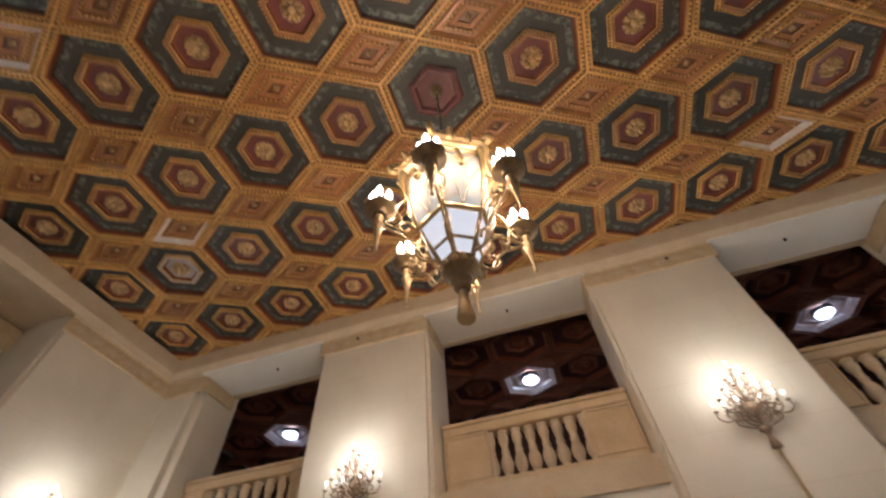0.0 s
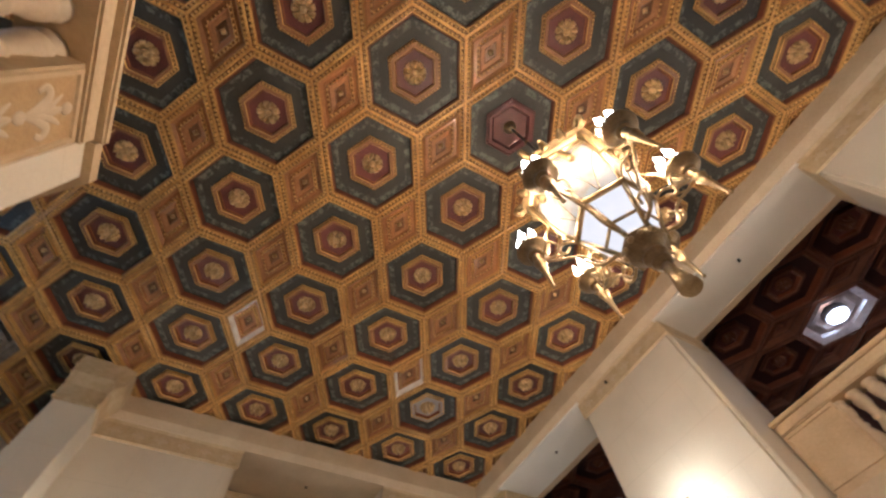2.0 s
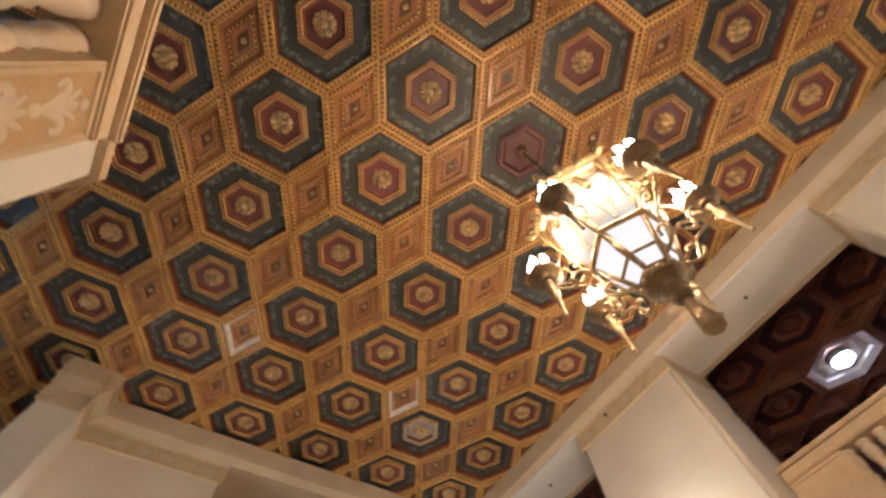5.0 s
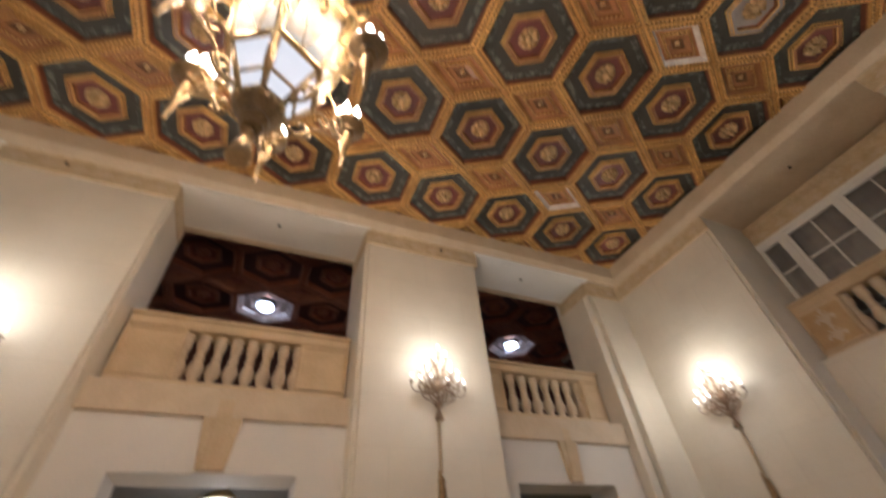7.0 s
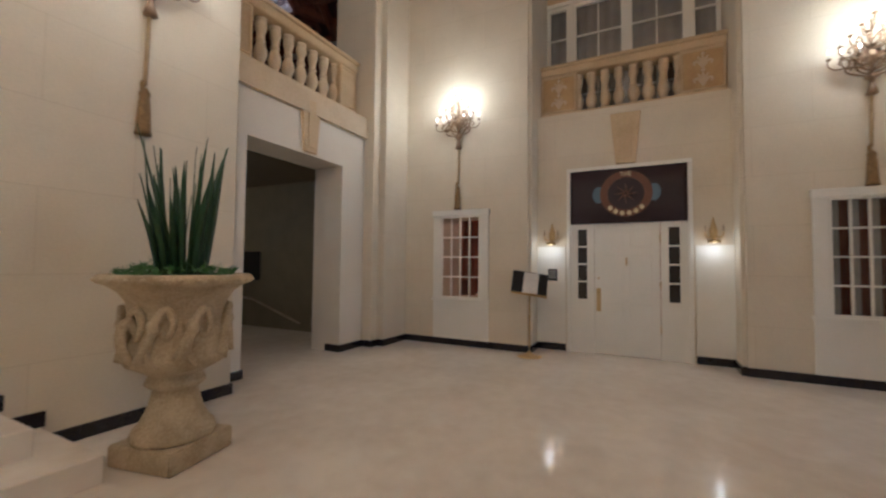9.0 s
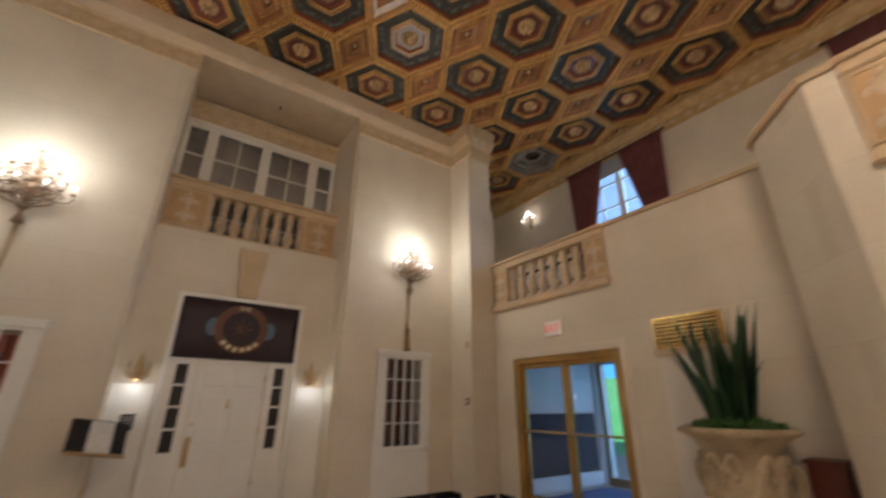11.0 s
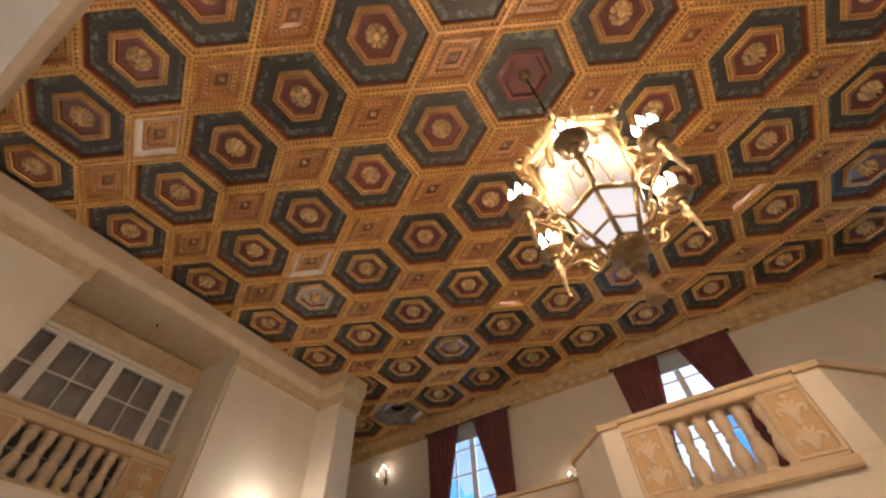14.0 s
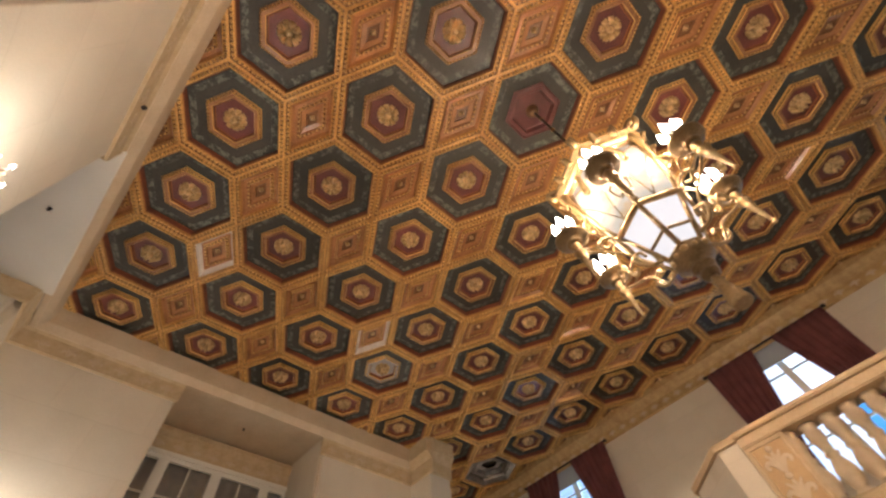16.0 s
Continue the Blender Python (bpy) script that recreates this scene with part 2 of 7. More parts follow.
CREAM_INK = material("cream_lettering", (0.72, 0.62, 0.38), rough=0.5, bump=0)
PAPER = material("paper", (0.75, 0.72, 0.66), rough=0.7, bump=0)
BLACK = material("black_plastic", (0.012, 0.012, 0.013), rough=0.4, bump=0)
EXIT_WHITE = material("exit_face", (0.82, 0.76, 0.70), rough=0.4, bump=0, emit=0.06, glow=(1, 0.62, 0.42))
EXIT_RED = material("exit_red", (0.7, 0.03, 0.03), rough=0.4, bump=0, emit=0.2, glow=(1, 0.05, 0.04))
ALARM = material("alarm_red", (0.28, 0.05, 0.04), rough=0.4, bump=0)
GREY = material("grey_panel", (0.030, 0.033, 0.040), (0.020, 0.022, 0.028), 0.85)
MAT = material("blue_grey_mat", (0.06, 0.10, 0.20), (0.04, 0.07, 0.15), 0.9, fine=120)
TIMBER = material("red_brown_timber", (0.14, 0.035, 0.018), (0.08, 0.018, 0.010), 0.4, scale=2, fine=30)
GREEN_SCREEN = material("lit_screen", (0.02, 0.1, 0.09), rough=0.2, bump=0, emit=0.10, glow=(0.12, 0.75, 0.62))
ROSE = material("rose_red_wall", (0.36, 0.11, 0.07), (0.24, 0.07, 0.045), 0.6, scale=1.5)
LOBBY_WALL = material("grey_lobby_wall", (0.36, 0.34, 0.30), (0.30, 0.28, 0.25), 0.6, scale=1.5)
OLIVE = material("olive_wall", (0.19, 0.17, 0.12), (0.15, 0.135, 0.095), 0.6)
# Gallery walls: the shade behind the balustrades is put into this dark colour.
SHADOW_WALL = material("shaded_gallery_wall", (0.10, 0.045, 0.035), (0.07, 0.03, 0.025), 0.7)
GRASS = material("lawn", (0.10, 0.31, 0.08), (0.065, 0.21, 0.05), 0.9, scale=0.4, fine=9, bump=0.4)
CROWN = material("tree_leaf", (0.08, 0.20, 0.10), (0.05, 0.13, 0.06), 0.7, scale=1, fine=9)
BARK = material("bark", (0.09, 0.06, 0.04), rough=0.9, scale=5, fine=30, bump=0.5)
ASPHALT = material("paving", (0.20, 0.19, 0.18), (0.15, 0.145, 0.14), 0.9, scale=1, fine=30)
CLEAR = glass("clear_glass")
GLOBE = material("lit_white_globe", (0.9, 0.92, 0.95), rough=0.3, bump=0, emit=5, glow=(0.88, 0.9, 1.0))
# Blue of the distance is painted in and made to glow; no real source.
HILL = material("glowing_blue_backdrop", (0.05, 0.16, 0.34), (0.04, 0.13, 0.30), 0.9, scale=0.05, fine=1, bump=0, emit=0.30, glow=(0.10, 0.36, 0.80))
SHADE = material("lamp_shade", (0.8, 0.6, 0.4), rough=0.7, bump=0, emit=0.9, glow=(1.0, 0.62, 0.36))
PLAQUE_GOLD = material("pale_gold_metal", (0.80, 0.62, 0.30), (0.66, 0.48, 0.21), 0.4, metal=0.4, scale=5, fine=60, bump=0.1)
TASSEL = material("dark_gold_fringe", (0.30, 0.19, 0.075), (0.16, 0.095, 0.035), 0.7, scale=20, fine=90, bump=0.5)
CORD = material("tan_cord", (0.50, 0.38, 0.22), (0.38, 0.28, 0.15), 0.7, scale=20, fine=90, bump=0.4)
BLIND = material("pale_blue_blind", (0.50, 0.55, 0.60), (0.44, 0.49, 0.55), 0.8, fine=120)
LINEN = material("white_tablecloth", (0.72, 0.70, 0.66), (0.62, 0.60, 0.56), 0.8, fine=90)
PALE_BRASS = material("worn_brass", (0.46, 0.38, 0.28), (0.38, 0.31, 0.22), 0.4, metal=0.6, bump=0.04)
PORCH_GLASS = material("lit_porch_glass", (0.9, 0.85, 0.8), rough=0.4, bump=0, emit=0.55, glow=(1.0, 0.88, 0.82))
BROWN_FRAME = material("brown_door_frame", (0.15, 0.080, 0.042), (0.09, 0.046, 0.024), 0.25, metal=0.3, scale=3, fine=40, bump=0.08)
CRYSTAL = material("lit_crystal", (0.95, 0.93, 0.9), rough=0.2, bump=0, emit=2.5, glow=(1.0, 0.93, 0.85))

# ---- mesh helpers ----


def link_mesh(name, bm, mats, parent=None, label=""):
    me = bpy.data.meshes.new(name)
    bm.normal_update()
    bm.to_mesh(me)
    bm.free()
    for m in (mats if isinstance(mats, (list, tuple)) else [mats]):
        me.materials.append(m)
    ob = new(name, me)
    if parent:
        ob.parent = parent
    if label:
        ob["label"] = label
    return ob


part = link_mesh


def block(bm, x0, x1, y0, y1, z0, z1, mi=0):
    """A box between corners, in metres."""
    v = [bm.verts.new((x, y, z)) for z in (z0, z1) for x, y in ((x0, y0), (x1, y0), (x1, y1), (x0, y1))]
    for f in ((3, 2, 1, 0), (4, 5, 6, 7), (0, 1, 5, 4), (1, 2, 6, 5), (2, 3, 7, 6), (3, 0, 4, 7)):
        bm.faces.new([v[i] for i in f]).material_index = mi
    return v


def slab(bm, x0, x1, y0, y1, z0, z1, mi=0):
    """A box between corners given in coffers."""
    a, b = at(min(x0, x1), min(y0, y1), min(z0, z1)), at(max(x0, x1), max(y0, y1), max(z0, z1))
    return block(bm, a.x, b.x, a.y, b.y, a.z, b.z, mi)


def soften(bm, w=0.008, seg=2):
    bmesh.ops.bevel(bm, geom=bm.edges[:], offset=w, segments=seg, affect="EDGES", clamp_overlap=True)
    return bm


def lathe(bm, profile, n=20, m=Matrix(), mi=0, smooth=True):
    rings = []
    for r, z in profile:
        rings.append([bm.verts.new(m @ Vector((r * math.cos(2 * math.pi * k / n), r * math.sin(2 * math.pi * k / n), z))) for k in range(n)])
    for a, b in zip(rings, rings[1:]):
        for k in range(n):
            f = bm.faces.new((a[k], a[(k + 1) % n], b[(k + 1) % n], b[k]))
            f.smooth, f.material_index = smooth, mi
    for ring, flip in ((rings[0], True), (rings[-1], False)):
        f = bm.faces.new(ring[::-1] if flip else ring)
        f.material_index = mi
    return bm


def tube(bm, points, radius, n=8, mi=0):
    """A round bar along points; radius is one number or one for each point."""
    pts = [Vector(p) for p in points]
    rad = radius if isinstance(radius, (list, tuple)) else [radius] * len(pts)
    rings, side = [], None
    for i, p in enumerate(pts):
        d = (pts[min(i + 1, len(pts) - 1)] - pts[max(i - 1, 0)]).normalized()
        if side is None or abs(side.dot(d)) > 0.95:
            side = d.orthogonal().normalized()
        u = (side - d * side.dot(d)).normalized()
        w = d.cross(u)
        side = u
        rings.append([bm.verts.new(p + rad[i] * (u * math.cos(2 * math.pi * k / n) + w * math.sin(2 * math.pi * k / n))) for k in range(n)])
    for a, b in zip(rings, rings[1:]):
        for k in range(n):
            f = bm.faces.new((a[k], a[(k + 1) % n], b[(k + 1) % n], b[k]))
            f.smooth, f.material_index = True, mi
    bm.faces.new(rings[0][::-1]).material_index = mi
    bm.faces.new(rings[-1]).material_index = mi
    return bm


def curve(points, n=6):
    """Catmull-Rom through points."""
    p = [Vector(q) for q in points]
    p = [2 * p[0] - p[1]] + p + [2 * p[-1] - p[-2]]
    out = []
    for i in range(1, len(p) - 2):
        for k in range(n):
            t = k / n
            out.append(0.5 * (2 * p[i] + (p[i + 1] - p[i - 1]) * t + (2 * p[i - 1] - 5 * p[i] + 4 * p[i + 1] - p[i + 2]) * t * t + (3 * p[i] - p[i - 1] - 3 * p[i + 1] + p[i + 2]) * t ** 3))
    return out + [p[-2]]


def blob(bm, c, r, mi=0, n=8, squash=1.0):
    prof = [(max(0.001, r * math.sin(math.pi * k / 6)), -r * squash * math.cos(math.pi * k / 6)) for k in range(7)]
    return lathe(bm, prof, n, Matrix.Translation(c), mi)


def structure(name, boxes, mats, label, category="wall", bevel=0.0):
    bm = bmesh.new()
    for b in boxes:
        slab(bm, *b)
    if bevel:
        soften(bm, bevel, 1)
    return tagged(link_mesh(name, bm, mats), label, category, kind="structure")


def thing(name, place, label, category, group="", turn=0):
    ob = new(name)
    ob.matrix_world = Matrix.Translation(place) @ pose(0, 0, 0, 0, 0, turn)
    return tagged(ob, label, category, group)


def extrude_path(bm, profile, a, b, out, mi=0):
    """A moulding: profile of (outward, height) run from a to b, in metres; out is the outward direction."""
    a, b, out = Vector(a), Vector(b), Vector(out)
    up = Vector((0, 0, 1))
    ra = [bm.verts.new(a + out * o + up * h) for o, h in profile]
    rb = [bm.verts.new(b + out * o + up * h) for o, h in profile]
    n = len(profile)
    for k in range(n):
        bm.faces.new((ra[k], ra[(k + 1) % n], rb[(k + 1) % n], rb[k])).material_index = mi
    bm.faces.new(ra[::-1]).material_index = mi
    bm.faces.new(rb).material_index = mi

# ==== BUILD ====
# ---- coffered ceiling: one mesh ----
HEX = [(0.5, 0.277), (0.0, Q / 2), (-0.5, 0.277), (-0.5, -0.277), (0.0, -Q / 2), (0.5, -0.277)]
RHOMB = [(0.5, 0.0), (0.0, 0.277), (-0.5, 0.0), (0.0, -0.277)]
BANDZ = -0.075


def coffer(verts, faces, slots, cx, cy, outline, reach, layers, beads):
    """Nested outlines of one coffer: layers of (inset, height, slot of the strip that ends there)."""
    start = len(verts)
    n = len(outline)
    for inset, z, _ in layers:
        s = 1 - inset / reach
        verts.extend(tuple(at(cx + s * x, cy + s * y, z)) for x, y in outline)
    for k in range(1, len(layers)):
        a, b = start + (k - 1) * n, start + k * n
        for i in range(n):
            j = (i + 1) % n
            faces.append((a + j, a + i, b + i, b + j))
            slots.append(layers[k][2])
    last = start + (len(layers) - 1) * n
    faces.append(tuple(last + i for i in range(n))[::-1])
    slots.append(layers[-1][2])
    for inset, z, count, size, drop, slot in beads:
        s = 1 - inset / reach
        ring = [(cx + s * x, cy + s * y) for x, y in outline]
        for i in range(n):
            (ax, ay), (bx, by) = ring[i], ring[(i + 1) % n]
            dx, dy = bx - ax, by - ay
            length = math.hypot(dx, dy)
            ux, uy = dx / length * size, dy / length * size
            for k in range(count):
                t = (k + 0.5) / count
                px, py, o = ax + dx * t, ay + dy * t, len(verts)
                for ex, ey in ((ux, uy), (-uy * 0.8, ux * 0.8), (-ux, -uy), (uy * 0.8, -ux * 0.8)):
                    verts.append(tuple(at(px + ex, py + ey, z)))
                verts.append(tuple(at(px, py, z - drop)))
                for e in range(4):
                    faces.append((o + (e + 1) % 4, o + e, o + 4))
                    slots.append(slot)


def rosette(verts, faces, slots, cx, cy, z, r, slot, petals=7):
    for k in range(petals):
        a, o = 2 * math.pi * k / petals + 0.2, len(verts)
        for rr, da, zz in ((0.25, -0.30, 0.0), (0.66, -0.42, -0.010), (0.95, -0.24, -0.004), (0.95, 0.24, -0.004), (0.66, 0.42, -0.010), (0.25, 0.30, 0.0), (0.64, 0.0, -0.085)):
            verts.append(tuple(at(cx + r * rr * math.cos(a + da), cy + r * rr * math.sin(a + da), z + zz)))
        for e in range(6):
            faces.append((o + (e + 1) % 6, o + e, o + 6))
            slots.append(slot)
    o = len(verts)
    for rr, zz in ((0.34, -0.010), (0.26, -0.055), (0.10, -0.075)):
        verts.extend(tuple(at(cx + r * rr * math.cos(k * 1.0472), cy + r * rr * math.sin(k * 1.0472), z + zz)) for k in range(6))
    for ring in (0, 6):
        for k in range(6):
            j = (k + 1) % 6
            faces.append((o + ring + j, o + ring + k, o + ring + 6 + k, o + ring + 6 + j))
            slots.append(slot)
    faces.append(tuple(o + 12 + k for k in range(6))[::-1])
    slots.append(slot)


# Near-white for a few rhombs: sconce reflections painted on as colour.
HIGHLIGHT = material("painted_highlight_strip", (0.92, 0.88, 0.84), (0.72, 0.64, 0.57), 0.22, scale=7, fine=30, bump=0.2)
# Lighter copy of the grille silver; the gallery lamps' light is in its colour.
BRIGHT_SILVER = material("lit_silver_coffer", (0.74, 0.74, 0.76), (0.46, 0.46, 0.48), 0.35, metal=0.45, scale=6, fine=30, bump=0.2)
SLATE = material("silver_grey_panel", (0.46, 0.42, 0.40), (0.32, 0.29, 0.28), 0.4, metal=0.2, scale=3)
# Wine-dark copies of beam and field: the gallery's dimness put into colour.
GALLERY_BAND = material("shaded_gilded_beam", (0.26, 0.105, 0.06), (0.16, 0.06, 0.036), 0.45, scale=2, fine=45, bump=0.4)
GALLERY_FIELD = material("shaded_teal_field", (0.055, 0.022, 0.026), (0.035, 0.014, 0.017), 0.5, scale=1.4, fine=30)
CEILING_MATS = [BAND, BEAD, FIELD, STENCIL, RED, WINE, PANEL, ROSETTE, SILVER, DARK_METAL, HIGHLIGHT, SLATE, GROUND, FILLET, DEEP_PANEL, RING]
GALLERY_MATS = [GALLERY_BAND, GALLERY_BAND, GALLERY_FIELD, GALLERY_FIELD, RED, WINE, GALLERY_BAND, GALLERY_BAND, BRIGHT_SILVER, DARK_METAL, HIGHLIGHT, SLATE, GALLERY_FIELD, RED, WINE, GALLERY_BAND]
HEX_LAYERS = [(0.0, BANDZ - 0.010, 0), (0.014, BANDZ - 0.012, 0), (0.018, BANDZ, 12), (0.042, BANDZ, 12), (0.045, BANDZ - 0.012, 1), (0.058, BANDZ - 0.008, 0), (0.063, BANDZ + 0.012, 0), (0.068, BANDZ + 0.030, 13), (0.075, 0.012, 4), (0.086, 0.012, 2), (0.148, 0.013, 3), (0.238, 0.016, 2), (0.242, -0.010, 1), (0.264, -0.012, 12), (0.268, -0.028, 1), (0.298, -0.028, 15), (0.304, -0.012, 1), (0.310, 0.012, 4), (0.317, 0.026, 13), (0.338, 0.028, 5)]
RHOMB_LAYERS = [(0.0, BANDZ - 0.010, 0), (0.014, BANDZ - 0.012, 0), (0.018, BANDZ, 12), (0.042, BANDZ, 12), (0.045, BANDZ - 0.012, 1), (0.057, BANDZ + 0.018, 0), (0.082, BANDZ + 0.052, 6), (0.110, BANDZ + 0.052, 6), (0.113, BANDZ + 0.034, 1), (0.134, BANDZ + 0.036, 12), (0.137, BANDZ + 0.028, 1), (0.148, BANDZ + 0.050, 6), (0.188, BANDZ + 0.060, 6), (0.194, BANDZ + 0.075, 14)]
VENT_LAYERS = [(0.0, BANDZ, 0), (0.05, BANDZ - 0.01, 0), (0.06, BANDZ, 8), (0.12, -0.03, 8), (0.14, 0.02, 8), (0.19, 0.025, 8), (0.20, -0.02, 8), (0.25, -0.025, 8), (0.27, 0.05, 8), (0.36, 0.06, 8), (0.365, 0.10, 9)]


def ceiling_mesh(name, cells, label, vents=(), centre=None, mats=CEILING_MATS, pale=(), pale_hex=()):
    verts, faces, slots = [], [], []
    corners = set()
    for i, j in cells:
        cx, cy = i, j * Q
        if (i, j) in vents:
            coffer(verts, faces, slots, cx, cy, HEX, 0.492, VENT_LAYERS, [])
        else:
            coffer(verts, faces, slots, cx, cy, HEX, 0.492, [(a, z, {5: 11, 15: 11, 12: 11 if a > 0.2 else 12}.get(c, c)) for a, z, c in HEX_LAYERS] if (i, j) in pale_hex else [(a, z, 5 if a > 0.24 else c) for a, z, c in HEX_LAYERS] if (i, j) == centre else HEX_LAYERS, [
                (0.030, BANDZ, 12, 0.017, 0.036, 1), (0.253, -0.012, 8, 0.013, 0.024, 5 if (i, j) == centre else 1)])
            if (i, j) != centre:
                rosette(verts, faces, slots, cx, cy, 0.026, 0.118, 7, 9)
        corners.update(((i + a, j + b) for a in (-0.5, 0.5) for b in (-0.5, 0.5)))
    for i, j in sorted(corners):
        cx, cy = i, j * Q
        # slot 10 paints the highlight on the inner slopes of the pale rhombs
        coffer(verts, faces, slots, cx, cy, RHOMB, 0.2423, [(a, z, 10 if 0.05 < a < 0.10 else c) for a, z, c in RHOMB_LAYERS] if (i, j) in pale else RHOMB_LAYERS, [(0.030, BANDZ, 12, 0.017, 0.036, 1), (0.124, BANDZ + 0.036, 6, 0.013, 0.018, 1)])
        o = len(verts)
        for dx, dy in ((0.034, 0), (0, 0.034), (-0.034, 0), (0, -0.034)):
            verts.append(tuple(at(cx + dx, cy + dy, BANDZ + 0.074)))
        verts.append(tuple(at(cx, cy, BANDZ + 0.02)))
        for e in range(4):
            faces.append((o + (e + 1) % 4, o + e, o + 4))
            slots.append(7)
    me = bpy.data.meshes.new(name)
    me.from_pydata(verts, [], faces)
    for m in mats:
        me.materials.append(m)
    me.polygons.foreach_set("material_index", slots)
    me.update()
    return tagged(new(name, me), label, "ceiling", kind="structure")


GALLERY_LAMPS = []
main_cells = [(i, j) for j in range(-4, 3) for i in range(-6 if j < -2 else -5, 7 if j < -2 else 6)]
ceiling_mesh("ceiling", main_cells, "gilded coffered ceiling with teal hexagons and gold rosettes", {(5, -4), (-5, -4)}, (0, 0), pale={(3.5, 1.5), (3.5, -0.5), (-3.5, -1.5), (-3.5, 0.5)}, pale_hex={(4, -1), (-4, 1)})
gallery_cells = [(i, j) for j in (4, 5, 6) for i in range(-6, 7)]
ceiling_mesh("ceiling_gallery", gallery_cells, "coffered gallery ceiling with hexagons, dimness put into its colours", {(0, 5), (5, 5), (-5, 5)}, mats=GALLERY_MATS)
structure("ceiling_slab", [(-7.6, 7.6, -5.6, 7.6, 0.14, 0.34)], WHITE_PLASTER, "plain slab above the coffers", "ceiling")

for x in (-5, 0, 5):
    gl = new("gallery_lamp")
    gl.location = at(x, 5 * Q, 0.0)
    tagged(gl, "frosted lamp set in a silver hexagonal coffer, lit", "ceiling lamp", "gallery lamps")
    GALLERY_LAMPS.append(gl)

# ---- floor ----
structure("floor", [(-7.6, 7.6, -5.1, 13.2, FLOOR - 0.15, FLOOR)], MARBLE, "polished cream marble floor", "floor")

# ---- north wall: piers, openings with balustrades above ----
PIER_Y, RAIL_Y, TOP, HEAD = 2.80, 3.24, -0.64, -0.09
for s, name in ((1, "pier_north_1"), (-1, "pier_north_2")):
    structure(name, [(s * 1.14, s * 2.65, PIER_Y, 3.62, FLOOR, HEAD), (s * 1.10, s * 2.70, PIER_Y + 0.06, 3.62, FLOOR, HEAD)], PLASTER, "tall cream plaster pier beside the gallery", "pier", 0.006)
    structure(name.replace("pier", "pilaster"), [(s * 4.86, s * 5.46, 2.86, 3.62, FLOOR, HEAD), (s * 4.72, s * 4.86, 2.95, 3.62, FLOOR, HEAD)], PLASTER, "cream corner pilaster", "pilaster", 0.006)
    # wall under the side balustrade, with the passage opening
    structure("wall_north_side_" + ("1" if s > 0 else "2"), [
        (s * 2.70, s * 2.97, 3.10, 3.55, FLOOR, -2.66), (s * 4.30, s * 4.86, 3.10, 3.55, FLOOR, -2.66), (s * 2.97, s * 4.30, 3.10, 3.55, -3.31, -2.66)],
        WHITE_PLASTER, "cream wall with a passage opening below the balustrade", "wall")
structure("wall_north_middle", [(-1.14, -0.70, 3.10, 3.55, FLOOR, -2.66), (0.70, 1.14, 3.10, 3.55, FLOOR, -2.66), (-0.70, 0.70, 3.10, 3.55, -3.30, -2.66)],
          WHITE_PLASTER, "cream wall with the lobby opening below the balustrade", "wall")
structure("gallery_floor", [(-7.0, 7.0, 3.05, 7.4, -2.86, -2.60)], STONE_PALE, "gallery floor behind the balustrades", "floor")
# gallery soffits between the piers
for x0, x1, n in ((-1.12, 1.12, "1"), (2.68, 4.74, "2"), (-4.74, -2.68, "3")):
    structure("soffit_" + n, [(x0, x1, 2.74, 3.52, -0.42, -0.10)], WHITE_PLASTER if n == "1" else PAINT, "white plaster soffit above the gallery opening", "soffit")
    structure("trim_soffit_" + n, [(x0, x1, 3.44, 3.53, -0.435, -0.421)], STONE_PALE, "tan border along the soffit", "trim")
structure("wall_gallery", [(-7.2, 7.2, 7.1, 7.4, -2.6, 0.14), (-7.2, -7.0, 3.6, 7.2, -2.6, 0.14), (7.0, 7.2, 3.6, 7.2, -2.6, 0.14)], SHADOW_WALL, "gallery walls with shade put into their dark wine colour", "wall")
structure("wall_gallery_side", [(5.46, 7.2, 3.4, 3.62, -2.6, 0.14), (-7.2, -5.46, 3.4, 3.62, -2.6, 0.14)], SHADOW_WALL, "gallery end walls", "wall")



def holed_wall(x0, x1, ys, zs, hole_y, hole_z):
    """A block with one rectangular opening along x, in coffers."""
    bm = bmesh.new()
    sides = []
    for x in (x0, x1):
        sides.append(([bm.verts.new(at(x, y, z)) for y, z in ((ys[0], zs[0]), (ys[1], zs[0]), (ys[1], zs[1]), (ys[0], zs[1]))],
                      [bm.verts.new(at(x, y, z)) for y, z in ((hole_y[0], hole_z[0]), (hole_y[1], hole_z[0]), (hole_y[1], hole_z[1]), (hole_y[0], hole_z[1]))]))
    (of, hf), (ob, hb) = sides
    for k in range(4):
        j = (k + 1) % 4
        bm.faces.new((of[j], of[k], hf[k], hf[j]))
        bm.faces.new((ob[k], ob[j], hb[j], hb[k]))
        bm.faces.new((of[k], of[j], ob[j], ob[k]))
        bm.faces.new((hf[j], hf[k], hb[k], hb[j]))
    bmesh.ops.recalc_face_normals(bm, faces=bm.faces[:])
    return bm


